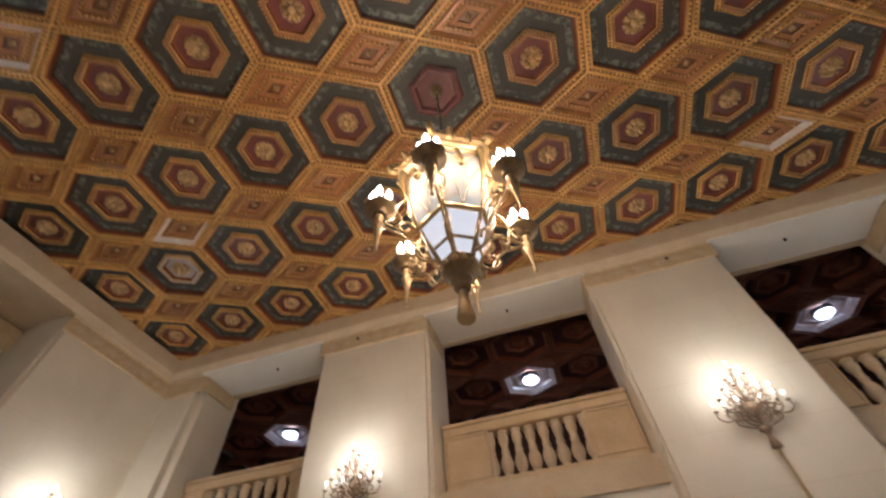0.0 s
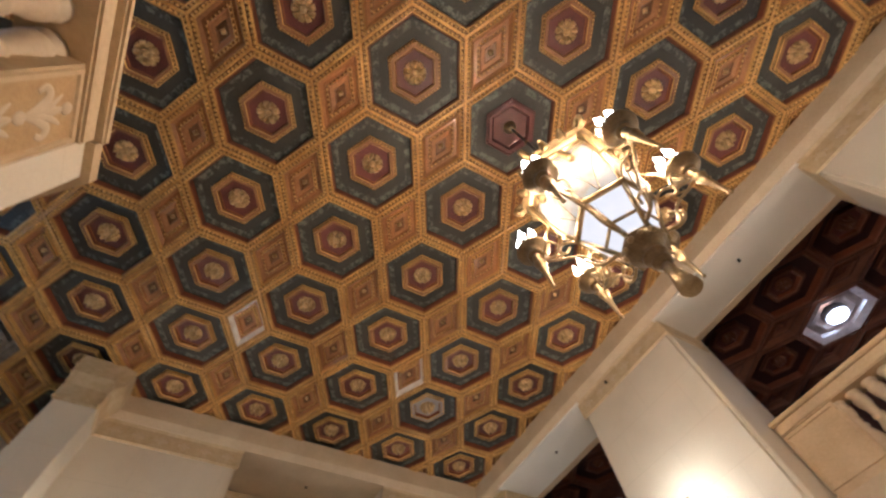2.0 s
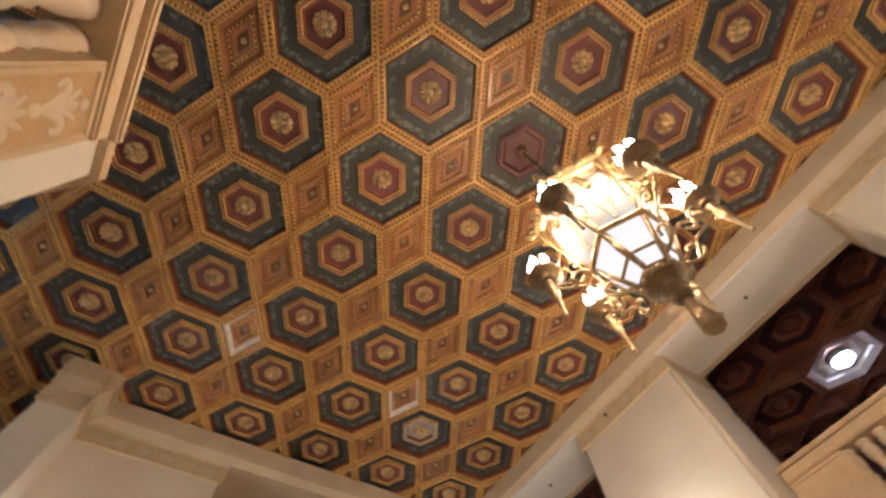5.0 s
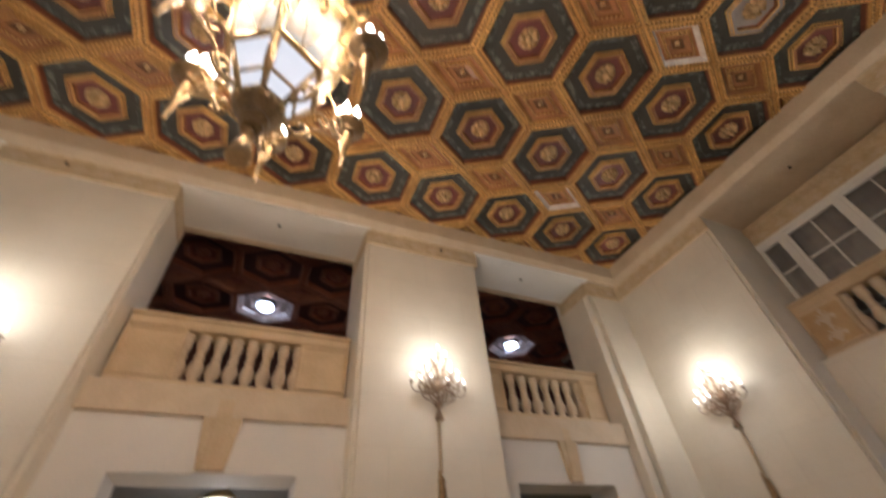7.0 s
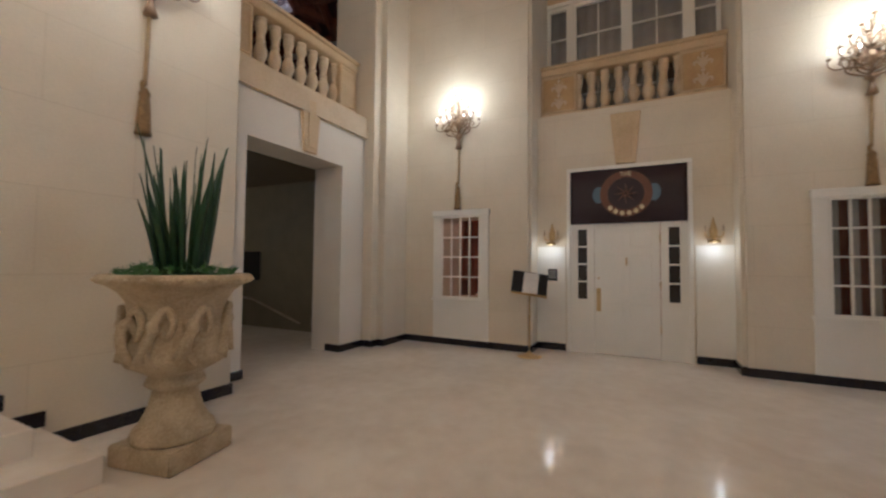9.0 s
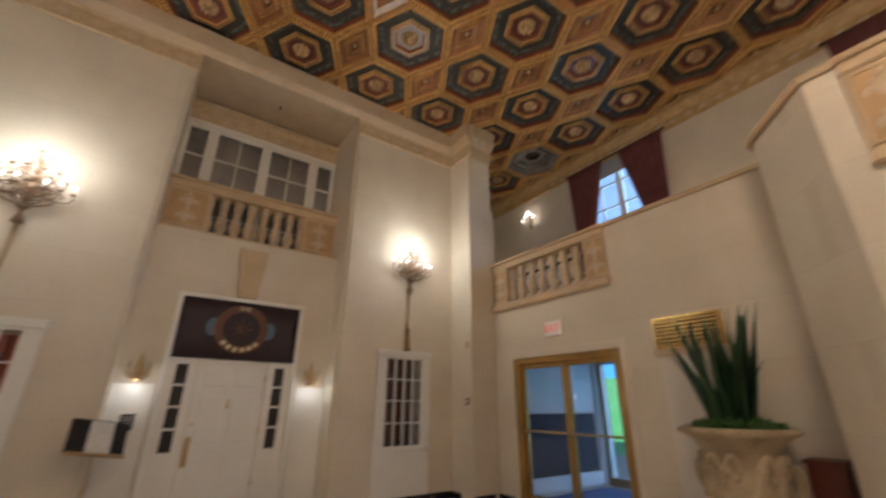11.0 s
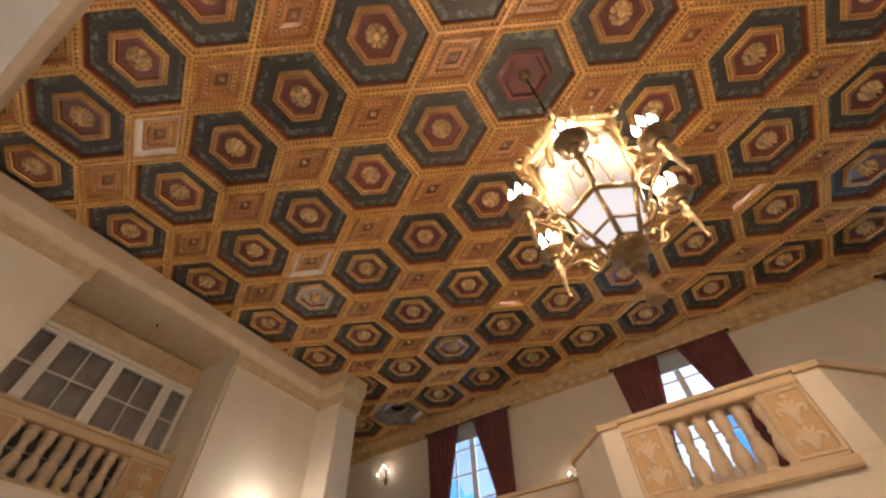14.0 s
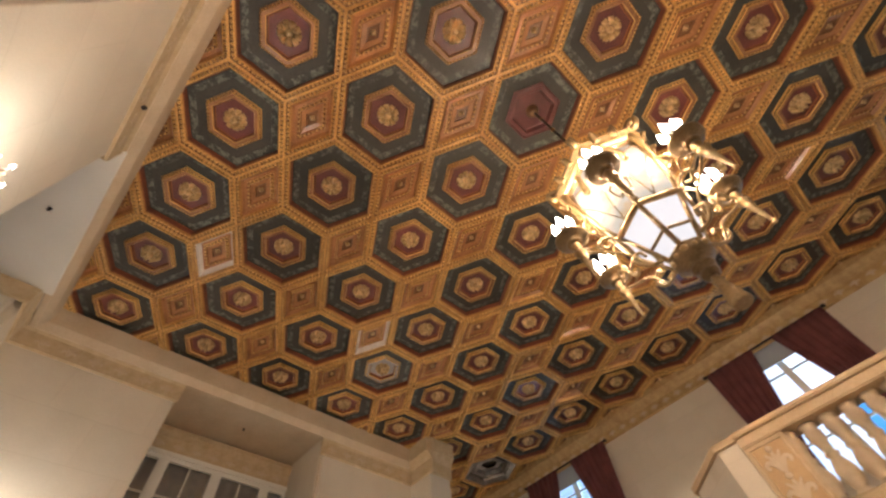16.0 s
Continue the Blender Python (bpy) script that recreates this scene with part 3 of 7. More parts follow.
# ---- east and west walls: piers, recess with windows and balustrade, door below ----
for s, side in ((1, "east"), (-1, "west")):
    for t, n in ((1, "1"), (-1, "2")):
        label = "tall cream plaster pier with a candle sconce"
        if s < 0:
            structure("pier_%s_%s" % (side, n), [(s * 5.40, s * 6.6, t * 1.10, t * 2.88, FLOOR, HEAD)], PLASTER, label, "pier", 0.005)
        else:
            tagged(link_mesh("pier_east_" + n, holed_wall(5.40, 6.0, sorted((t * 1.10, t * 2.88)), (FLOOR, HEAD), sorted((t * 1.715, t * 2.285)), (-4.95, -3.85)), PLASTER), label, "pier", kind="structure")
            structure("wall_behind_pier_" + n, [(6.0, 6.6, t * 1.06, t * 2.88, -3.2, HEAD)], PLASTER, "plain wall behind the pier", "wall")
        structure("pier_return_%s_%s" % (side, n), [(s * 5.45, s * 6.0, t * 1.06, t * 1.10, FLOOR, HEAD)], PLASTER, "stepped return of the pier", "pier", 0.005)
    structure("wall_" + side, [(s * 5.76, s * 6.1, -1.06, -0.68, FLOOR, -2.55), (s * 5.76, s * 6.1, 0.68, 1.06, FLOOR, -2.55), (s * 5.76, s * 6.1, -0.68, 0.68, -3.29, -2.55), (s * 6.1, s * 6.6, -1.06, 1.06, FLOOR if s < 0 else -3.29, -2.58)],
              PLASTER, "cream recessed wall above the doors", "wall")
    structure("wall_%s_top" % side, [(s * 6.36, s * 6.6, -1.12, 1.12, -0.76, 0.14), (s * 6.36, s * 6.6, -1.12, -1.06, -2.58, -0.76), (s * 6.36, s * 6.6, 1.06, 1.12, -2.58, -0.76)], STONE_PALE, "tan frieze above the upper windows", "wall")
    structure("soffit_" + side, [(s * 5.36, s * 6.6, -1.08, 1.08, -0.36, -0.10)], STONE_PALE, "tan soffit over the window recess", "soffit")
    # south-side corner pilaster
    structure("pilaster_%s_south" % side, [(s * 4.92, s * 5.46, -3.22, -2.78, FLOOR, HEAD), (s * 5.40, s * 6.6, -3.22, -2.88, FLOOR, HEAD)], PLASTER, "cream corner pilaster beside the entrance balcony", "pilaster", 0.006)
structure("wall_outer_east", [(6.9, 7.2, -5.4, -3.22, FLOOR, 0.14)], PLASTER, "plain end wall", "wall")
structure("wall_outer_west", [(-7.2, -6.9, -5.4, -3.22, FLOOR, 0.14)], PLASTER, "plain end wall", "wall")

# ---- south wall with balcony, projecting bay and doors ----
SOUTH, RAIL_S, OUTER = -3.20, -2.46, -5.10
for s, n in ((1, "1"), (-1, "2")):
    boxes = [(s * 1.30, s * 2.98, SOUTH - 0.22, SOUTH, FLOOR, RAIL_S - 0.04), (s * 4.55, s * 4.95, SOUTH - 0.22, SOUTH, FLOOR, -3.18), (s * 2.98, s * 4.55, SOUTH - 0.22, SOUTH, -3.87, -3.18)]
    if s < 0:
        boxes = [(s * 1.30, s * 2.98, SOUTH - 0.22, SOUTH, FLOOR, RAIL_S - 0.04), (s * 2.98, s * 4.95, SOUTH - 0.22, SOUTH, FLOOR, -3.18)]
    structure("wall_south_" + n, boxes, PLASTER, "cream entrance wall below the balcony", "wall")
    structure("coping_south_" + n, [(s * 1.36, s * 2.98, SOUTH - 0.26, SOUTH + 0.04, RAIL_S - 0.045, RAIL_S)], STONE, "tan coping on the balcony parapet", "coping", 0.006)
structure("balcony_floor", [(-6.9, 6.9, OUTER, SOUTH - 0.22, -3.36, -3.16), (-1.08, 1.08, SOUTH - 0.22, -2.80, -3.36, -3.16), (-0.68, 0.68, -2.80, -2.48, -3.36, -3.16)], STONE_PALE, "balcony floor behind the parapet", "floor")


def prism(bm, plan, z0, z1, mi=0):
    low, high = [bm.verts.new(at(x, y, z0)) for x, y in plan], [bm.verts.new(at(x, y, z1)) for x, y in plan]
    n = len(plan)
    for k in range(n):
        bm.faces.new((low[k], low[(k + 1) % n], high[(k + 1) % n], high[k])).material_index = mi
    bm.faces.new(low[::-1]).material_index = mi
    bm.faces.new(high).material_index = mi


BAY_Y, BAY_X, BAY_X2, BAY_Y2 = -2.27, 0.87, 1.31, -2.75
bm = bmesh.new()
for s in (1, -1):
    turned = lambda plan: plan if s > 0 else [(-x, y) for x, y in plan][::-1]
    prism(bm, turned([(BAY_X2, SOUTH), (BAY_X2, BAY_Y2), (BAY_X, BAY_Y), (0.70, BAY_Y), (0.70, BAY_Y - 0.20), (BAY_X - 0.08, BAY_Y - 0.20), (BAY_X2 - 0.20, BAY_Y2 - 0.08), (BAY_X2 - 0.20, SOUTH)][::-1]), FLOOR, RAIL_S - 0.04)
prism(bm, [(-0.70, BAY_Y - 0.20), (0.70, BAY_Y - 0.20), (0.70, BAY_Y), (-0.70, BAY_Y)], -3.93, -3.20)
for s in (1, -1):
    prism(bm, [(s * 0.58, BAY_Y - 0.20), (s * 0.70, BAY_Y - 0.20), (s * 0.70, BAY_Y), (s * 0.58, BAY_Y)][::s], FLOOR, -3.93)
tagged(link_mesh("wall_bay", bm, PLASTER), "cream projecting entrance bay with chamfered sides", "wall", kind="structure")
bm = bmesh.new()
o, c = 0.035, 0.20
for s in (1, -1):
    plan = [(BAY_X2 + o, SOUTH), (BAY_X2 + o, BAY_Y2 + 0.5 * o), (BAY_X + 0.4 * o, BAY_Y + o), (0.70, BAY_Y + o), (0.70, BAY_Y - c), (BAY_X - 0.08, BAY_Y - c), (BAY_X2 - c, BAY_Y2 - 0.08), (BAY_X2 - c, SOUTH)]
    prism(bm, (plan if s < 0 else plan[::-1]) if s > 0 else [(-x, y) for x, y in plan], RAIL_S - 0.05, RAIL_S)
tagged(link_mesh("coping_bay", bm, STONE), "tan coping round the bay parapet", "coping", kind="structure")
for s, n in ((1, "1"), (-1, "2")):
    bm = bmesh.new()
    o = 0.018
    plan = [(BAY_X2 + o, SOUTH), (BAY_X2 + o, BAY_Y2 + 0.4 * o), (BAY_X + 0.4 * o, BAY_Y + o), (0.66, BAY_Y + o), (0.66, BAY_Y - 0.02), (BAY_X, BAY_Y - 0.02), (BAY_X2 - 0.02, BAY_Y2), (BAY_X2 - 0.02, SOUTH)]
    prism(bm, plan[::-1] if s > 0 else [(-x, y) for x, y in plan], FLOOR, FLOOR + 0.085)
    bmesh.ops.recalc_face_normals(bm, faces=bm.faces[:])
    tagged(link_mesh("baseboard_bay_" + n, bm, BASE), "polished black marble baseboard round the bay", "baseboard", kind="structure")
# outer wall with windows; openings behind the balcony
WINS = [(-4.55, -3.05), (-0.75, 0.75), (3.05, 4.55)]
boxes = []
x = -7.2
for a, b in WINS:
    boxes += [(x, a, OUTER - 0.3, OUTER, -3.2, 0.14), (a, b, OUTER - 0.3, OUTER, -0.30, 0.14), (a, b, OUTER - 0.3, OUTER, -3.2, -2.15)]
    x = b
boxes += [(x, 7.2, OUTER - 0.3, OUTER, -3.2, 0.14)]
structure("wall_outer_south", boxes, PLASTER, "cream outer wall with tall curtained windows", "wall")
structure("wall_outer_low", [(-7.2, -0.95, OUTER - 0.3, OUTER, FLOOR, -3.2), (0.95, 2.7, OUTER - 0.3, OUTER, FLOOR, -3.2), (4.7, 7.2, OUTER - 0.3, OUTER, FLOOR, -3.2), (2.7, 4.7, OUTER - 0.3, OUTER, -3.75, -3.2)], WHITE_PLASTER, "outer wall at the entrance level", "wall")

# ---- cornice ----
CORNICE = [(0.0, 0.0), (0.03, 0.02), (0.035, 0.26), (0.06, 0.296), (0.0, 0.296)]
FULL = [(0.0, 0.0), (0.03, 0.02), (0.035, 0.26), (0.07, 0.30), (0.10, 0.34), (0.145, 0.40), (0.15, 0.45), (0.15, 0.70), (0.0, 0.70)]
FLAT = [(0.0, 0.30), (0.07, 0.30), (0.10, 0.34), (0.145, 0.40), (0.15, 0.45), (0.15, 0.70), (0.0, 0.70)]


def cornice(name, runs, profile, mats=FRIEZE, z=TOP):
    bm = bmesh.new()
    for (ax, ay), (bx, by), out in runs:
        extrude_path(bm, profile, at(ax, ay, z), at(bx, by, z), (*out, 0))
    return tagged(link_mesh(name, bm, mats), "tan stencilled cornice under the ceiling", "cornice", kind="structure")


N, E, Wd, So = (0, -1), (-1, 0), (1, 0), (0, 1)
cornice("cornice_north", [((1.09, PIER_Y), (2.71, PIER_Y), N), ((-2.71, PIER_Y), (-1.09, PIER_Y), N), ((4.71, 2.86), (5.42, 2.86), N), ((-5.42, 2.86), (-4.71, 2.86), N)], CORNICE)
for s in (1, -1):
    cornice("cornice_return_" + ("1" if s > 0 else "2"), [((s * 1.10, PIER_Y), (s * 1.10, 3.52), (-s, 0)), ((s * 2.70, PIER_Y), (s * 2.70, 3.52), (s, 0)), ((s * 4.72, 2.86), (s * 4.72, 3.52), (-s, 0))], [(0.0, 0.0), (0.02, 0.02), (0.02, 0.264), (0.0, 0.264)])
cornice("cornice_north_lip", [((-5.5, PIER_Y), (5.5, PIER_Y), N)], FLAT, STONE_PALE)
for s, side, out in ((1, "east", E), (-1, "west", Wd)):
    cornice("cornice_" + side, [((s * 5.40, 1.04), (s * 5.40, 2.9), out), ((s * 5.40, -2.9), (s * 5.40, -1.04), out)], CORNICE)
    cornice("cornice_%s_lip" % side, [((s * 5.40, -2.9), (s * 5.40, 2.9), out)], FLAT, STONE_PALE)
    cornice("cornice_%s_recess" % side, [((s * 6.36, -1.1), (s * 6.36, 1.1), out)], [(0, 0.0), (0.03, 0.0), (0.04, 0.25), (0.10, 0.32), (0.10, 0.40), (0, 0.40)], FRIEZE, -0.72)
    cornice("cornice_%s_pilaster" % side, [((s * 4.92, -3.25), (s * 4.92, -2.78), out), ], FULL)
    cornice("cornice_%s_pilaster_front" % side, [((s * 4.82, -2.78), (s * 5.36, -2.78), So)], FULL)
cornice("cornice_south", [((-6.9, OUTER), (6.9, OUTER), So)], [(0.0, 0.0), (0.03, 0.02), (0.035, 0.2), (0.08, 0.26), (0.12, 0.34), (0.12, 0.6), (0, 0.6)], GOLD_FRIEZE, -0.40)

# ---- steps in the lobby opening and baseboards ----
for k, (x, y, z) in enumerate(((1.50, 2.10, -5.435), (1.33, 2.36, -5.30), (1.14, 2.62, -5.165))):
    structure("step_%d" % (k + 1), [(-x, x, y, 3.10, FLOOR, z)], MARBLE, "low marble step up to the lobby", "step", 0.006)
structure("lobby_floor", [(-2.6, 2.6, 3.10, 13.2, FLOOR, -5.166)], MARBLE, "raised marble lobby floor", "floor")
BB = 0.085


def baseboard(name, runs):
    structure(name, [(min(a, c) - 0.018, max(a, c) + 0.018, min(b, d) - 0.018, max(b, d) + 0.018, z, z + BB) for a, b, c, d, z in runs], BASE, "polished black marble baseboard", "baseboard", 0.004)


baseboard("baseboard_north", [(1.50, PIER_Y, 2.65, PIER_Y + 0.1, FLOOR), (2.72, 3.10, 2.97, 3.3, FLOOR), (4.30, 3.10, 4.80, 3.3, FLOOR), (4.86, 2.86, 5.40, 3.0, FLOOR), (4.73, 2.95, 4.86, 3.1, FLOOR), (-2.65, PIER_Y, -1.50, PIER_Y + 0.1, FLOOR), (-5.4, 2.86, -4.86, 3.0, FLOOR), (0.70, 3.10, 1.12, 3.2, -5.165), (-1.12, 3.10, -0.70, 3.2, -5.165), (1.14, PIER_Y, 1.33, PIER_Y + 0.1, -5.30), (1.33, PIER_Y, 1.50, PIER_Y + 0.1, -5.435)])
for s, side in ((1, "east"), (-1, "west")):
    baseboard("baseboard_" + side, [(s * 5.40, 1.10, s * 5.5, 2.86, FLOOR), (s * 5.40, -2.80, s * 5.5, -1.10, FLOOR), (s * 5.76, 0.72, s * 5.8, 1.06, FLOOR), (s * 5.76, -1.06, s * 5.8, -0.72, FLOOR), (s * 4.92, -3.1, s * 5.2, -2.80, FLOOR), (s * 5.2, -2.78, s * 5.40, -2.82, FLOOR), (s * 5.42, 1.06, s * 5.76, 1.08, FLOOR), (s * 5.42, -1.08, s * 5.76, -1.06, FLOOR)])
baseboard("baseboard_south", [(1.33, SOUTH, 2.86, SOUTH - 0.05, FLOOR), (4.68, SOUTH, 4.95, SOUTH - 0.05, FLOOR), (-4.95, SOUTH, -1.33, SOUTH - 0.05, FLOOR)])

# ---- lower lobby seen through the middle opening ----
structure("wall_lobby", [(-2.6, -2.3, 3.55, 13.0, FLOOR, -3.0), (2.3, 2.6, 3.55, 13.0, FLOOR, -3.0), (-2.6, 2.6, 12.7, 13.0, FLOOR, -3.0)], LOBBY_WALL, "dim grey lobby walls", "wall")
structure("ceiling_lobby", [(-2.6, 2.6, 3.55, 13.0, -3.20, -2.9)], LOBBY_WALL, "pale lobby ceiling", "ceiling")
for k, b in enumerate(((-2.4, 2.4, 4.9, 5.3, -3.42, -3.2), (-2.4, 2.4, 7.6, 8.0, -3.42, -3.2), (-1.5, -1.2, 3.6, 12.8, -3.39, -3.2), (1.5, 1.8, 3.6, 12.8, -3.39, -3.2))):
    structure("beam_%d" % (k + 1), [b], TIMBER, "red-brown lobby ceiling beam", "beam", 0.01)
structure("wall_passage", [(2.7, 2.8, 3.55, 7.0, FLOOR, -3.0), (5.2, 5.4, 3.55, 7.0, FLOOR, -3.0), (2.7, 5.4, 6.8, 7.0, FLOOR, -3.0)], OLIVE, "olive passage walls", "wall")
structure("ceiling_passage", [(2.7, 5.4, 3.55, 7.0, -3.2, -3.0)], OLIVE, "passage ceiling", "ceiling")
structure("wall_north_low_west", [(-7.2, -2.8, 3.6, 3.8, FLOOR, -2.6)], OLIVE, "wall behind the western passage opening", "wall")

# ---- room behind the east windows ----
structure("wall_dining", [(6.1, 10.2, -3.2, -3.0, FLOOR, -3.2), (6.1, 10.2, 3.0, 3.2, FLOOR, -3.2), (10.0, 10.2, -3.2, 3.2, FLOOR, -3.2), (6.1, 10.2, -3.2, 3.2, -3.3, -3.2)], ROSE, "dark red-brown dining room walls", "wall")
# upper rooms behind the windows above the doors
for s, side in ((1, "east"), (-1, "west")):
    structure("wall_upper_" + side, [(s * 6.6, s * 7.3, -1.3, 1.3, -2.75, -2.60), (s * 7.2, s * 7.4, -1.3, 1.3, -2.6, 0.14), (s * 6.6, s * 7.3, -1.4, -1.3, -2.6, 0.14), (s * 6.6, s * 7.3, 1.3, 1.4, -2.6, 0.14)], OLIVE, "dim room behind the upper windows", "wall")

# ---- outdoors ----
bm = bmesh.new()
block(bm, -400, 400, -500, OUTER * U - 0.38, -0.6, -0.18)
tagged(link_mesh("ground", bm, GRASS), "green lawn reaching to the horizon", "ground", kind="structure")
structure("pavement", [(-14, 14, -9.5, OUTER - 0.32, FLOOR - 0.14, FLOOR - 0.04)], ASPHALT, "grey paving before the entrance", "pavement")

# ---- balustrades ----
BALUSTER = [(0.062, 0.0), (0.062, 0.03), (0.045, 0.04), (0.040, 0.06), (0.060, 0.11), (0.070, 0.16), (0.064, 0.21), (0.044, 0.27), (0.036, 0.29), (0.048, 0.31), (0.048, 0.325), (0.036, 0.345), (0.042, 0.40), (0.056, 0.45), (0.058, 0.50), (0.046, 0.53), (0.060, 0.545), (0.060, 0.57)]


def ring_frame(bm, x0, x1, z0, z1, f, front, back):
    """A rectangular picture-frame moulding in one piece."""
    rings = []
    for i, y in ((0.0, back), (0.006, front), (f - 0.008, front), (f, back)):
        rings.append([bm.verts.new((x, y, z)) for x, z in ((x0 + i, z0 + i), (x1 - i, z0 + i), (x1 - i, z1 - i), (x0 + i, z1 - i))])
    for a, b in zip(rings, rings[1:]):
        for k in range(4):
            bm.faces.new((a[k], a[(k + 1) % 4], b[(k + 1) % 4], b[k]))


def palmette(ob, first, cx, z, w, y):
    """A soft carved leaf spray on an upright panel that faces -y."""
    if first is None:
        bm = bmesh.new()
        for s in (-1, 1):
            tube(bm, curve([(0, 0, -0.42), (s * 0.12, 0, -0.16), (s * 0.30, 0, 0.06), (s * 0.46, 0, -0.02), (s * 0.40, 0, -0.18)], 4), [0.06 + 0.005 * i for i in range(8)] + [0.10 - 0.006 * i for i in range(9)], 6)
            tube(bm, curve([(0, 0, -0.40), (s * 0.10, 0, 0.06), (s * 0.28, 0, 0.36)], 4), [0.05, 0.06, 0.07, 0.08, 0.08, 0.075, 0.06, 0.05, 0.03], 6)
        blob(bm, (0, 0, 0.16), 0.09, 0, 8, 2.8)
        rel = part("leaf_relief", bm, STONE_PALE, ob, "pale carved leaf spray")
        first = rel.data
    else:
        rel = new("leaf_relief", first)
        rel.parent = ob
        rel["label"] = "pale carved leaf spray"
    rel.matrix_local = Matrix.Translation((cx, y, z)) @ Matrix.Diagonal((w, w * 0.28, w, 1))
    return first


RELIEF = [None]


def balustrade(place, turn, width, tall, rail_span, gaps, label, group="", depth=0.28, base=0.22, top=0.17, fat=1.28, relief=True):
    """Origin at the middle of the foot of the outer face, which looks to -y."""
    ob = thing("balustrade", place, label, "balustrade", group, turn)
    bm = bmesh.new()
    block(bm, -width / 2, width / 2, -0.03, depth, tall - top, tall - 0.05)
    block(bm, -width / 2 - 0.01, width / 2 + 0.01, -0.07, depth + 0.04, tall - 0.05, tall)
    part("coping", soften(bm, 0.012, 2), STONE, ob)
    bm = bmesh.new()
    block(bm, -width / 2, width / 2, -0.015, depth, 0.10, base)
    block(bm, -width / 2 - 0.01, width / 2 + 0.01, -0.075, depth, 0.0, 0.10)
    part("base_moulding", soften(bm, 0.018, 3), STONE, ob)
    side = (width - rail_span) / 2
    for s in (-1, 1):
        x0, x1 = sorted((s * width / 2, s * rail_span / 2))
        bm = bmesh.new()
        block(bm, x0, x1, 0.0, depth, base, tall - top)
        f = 0.045
        if relief and side > 0.16:
            block(bm, x0 + f, x1 - f, -0.004, 0.004, base + f, tall - top - f, 1)
        panel = part("end_panel", bm, [STONE, ORNAMENT], ob)
        bm = bmesh.new()
        ring_frame(bm, x0 + 0.01, x1 - 0.01, base + 0.012, tall - top - 0.012, f - 0.01, -0.014, 0.002)
        part("panel_moulding", bm, STONE, panel)
        if relief and side > 0.16:
            h, w = tall - top - base - 0.12, min(side - 0.10, 0.24)
            for q in (0.22, 0.72):
                RELIEF[0] = palmette(panel, RELIEF[0], (x0 + x1) / 2, base + 0.06 + h * q, w, -0.004)
            for q in (0.47, 0.95):
                bm = bmesh.new()
                blob(bm, (0, 0, 0), w * 0.13, 0, 10)
                boss = part("boss", bm, STONE_PALE, panel)
                boss.matrix_local = Matrix.Translation(((x0 + x1) / 2, -0.004, base + 0.06 + h * q)) @ Matrix.Diagonal((1, 0.4, 1, 1))
    bm = bmesh.new()
    k = (tall - top - base) / 0.57
    lathe(bm, [(r * fat, z * k) for r, z in BALUSTER], 14)
    first = part("baluster", bm, STONE_PALE, ob)
    for g in range(gaps + 1):
        b = first if g == 0 else new("baluster", first.data)
        b.parent = ob
        b.location = (-rail_span / 2 + rail_span * g / gaps, depth / 2, base)
    return ob


TALL = 0.84 * U
balustrade(at(0, RAIL_Y, -2.66), 0, 2.16 * U, TALL, 1.10 * U, 7, "honey stone balustrade before the dark gallery", "gallery balustrades", relief=False)
for s in (1, -1):
    balustrade(at(s * 3.74, RAIL_Y, -2.66), 0, 1.92 * U, TALL, 1.28 * U, 7, "honey stone balustrade between pier and corner pilaster", "gallery balustrades", relief=False)
    balustrade(at(s * 5.94, 0, -2.64), -90 if s > 0 else 90, 2.11 * U, 0.83 * U, 1.17 * U, 7, "honey stone balustrade before white-framed windows", "window balustrades")
    balustrade(at(s * 3.94, SOUTH, -3.19), 180, 1.93 * U, 0.735 * U, 1.32 * U, 7, "honey stone balustrade of the entrance balcony", "balcony balustrades", base=0.14, top=0.15)
balustrade(at(0, BAY_Y, -3.20), 180, 1.39 * U, 0.745 * U, 0.76 * U, 5, "honey stone balustrade in the projecting bay", "balcony balustrades", base=0.13, top=0.15)

for s in (1, -1):
    guard = thing("guard_rail", at(s * 3.94, SOUTH - 0.40, -3.16), "dark metal guard rail behind the balcony balusters", "rail", "balcony guard rails")
    for z in (0.36, 0.70):
        bm = bmesh.new()
        block(bm, -1.15, 1.15, -0.02, 0.02, z - 0.022, z + 0.022)
        part("bar", soften(bm, 0.004, 1), DARK_METAL, guard)
    for x in (-1.1, -0.35, 0.4, 1.1):
        bm = bmesh.new()
        block(bm, x - 0.018, x + 0.018, -0.018, 0.018, 0.0, 0.70)
        part("post", bm, DARK_METAL, guard)

# ---- leaf sprays along the friezes ----


def frieze_sprays(name, a, b, z, turn, size, out):
    """Carved sprays on a cornice between two plan points, in coffers."""
    cornice_ob = bpy.data.objects[name]
    a, b = at(*a, z), at(*b, z)
    count = max(1, int((b - a).length / (size * 1.75)))
    for k in range(count):
        p = a.lerp(b, (k + 0.5) / count)
        rel = new("leaf_relief", RELIEF[0])
        rel.parent = cornice_ob
        flip = 1 if k % 2 else -1
        rel.matrix_local = Matrix.Translation(p) @ pose(0, 0, 0, 0, 0, turn) @ Matrix.Translation((0, -out, 0)) @ Matrix.Diagonal((size * flip, size * 0.22, size, 1))


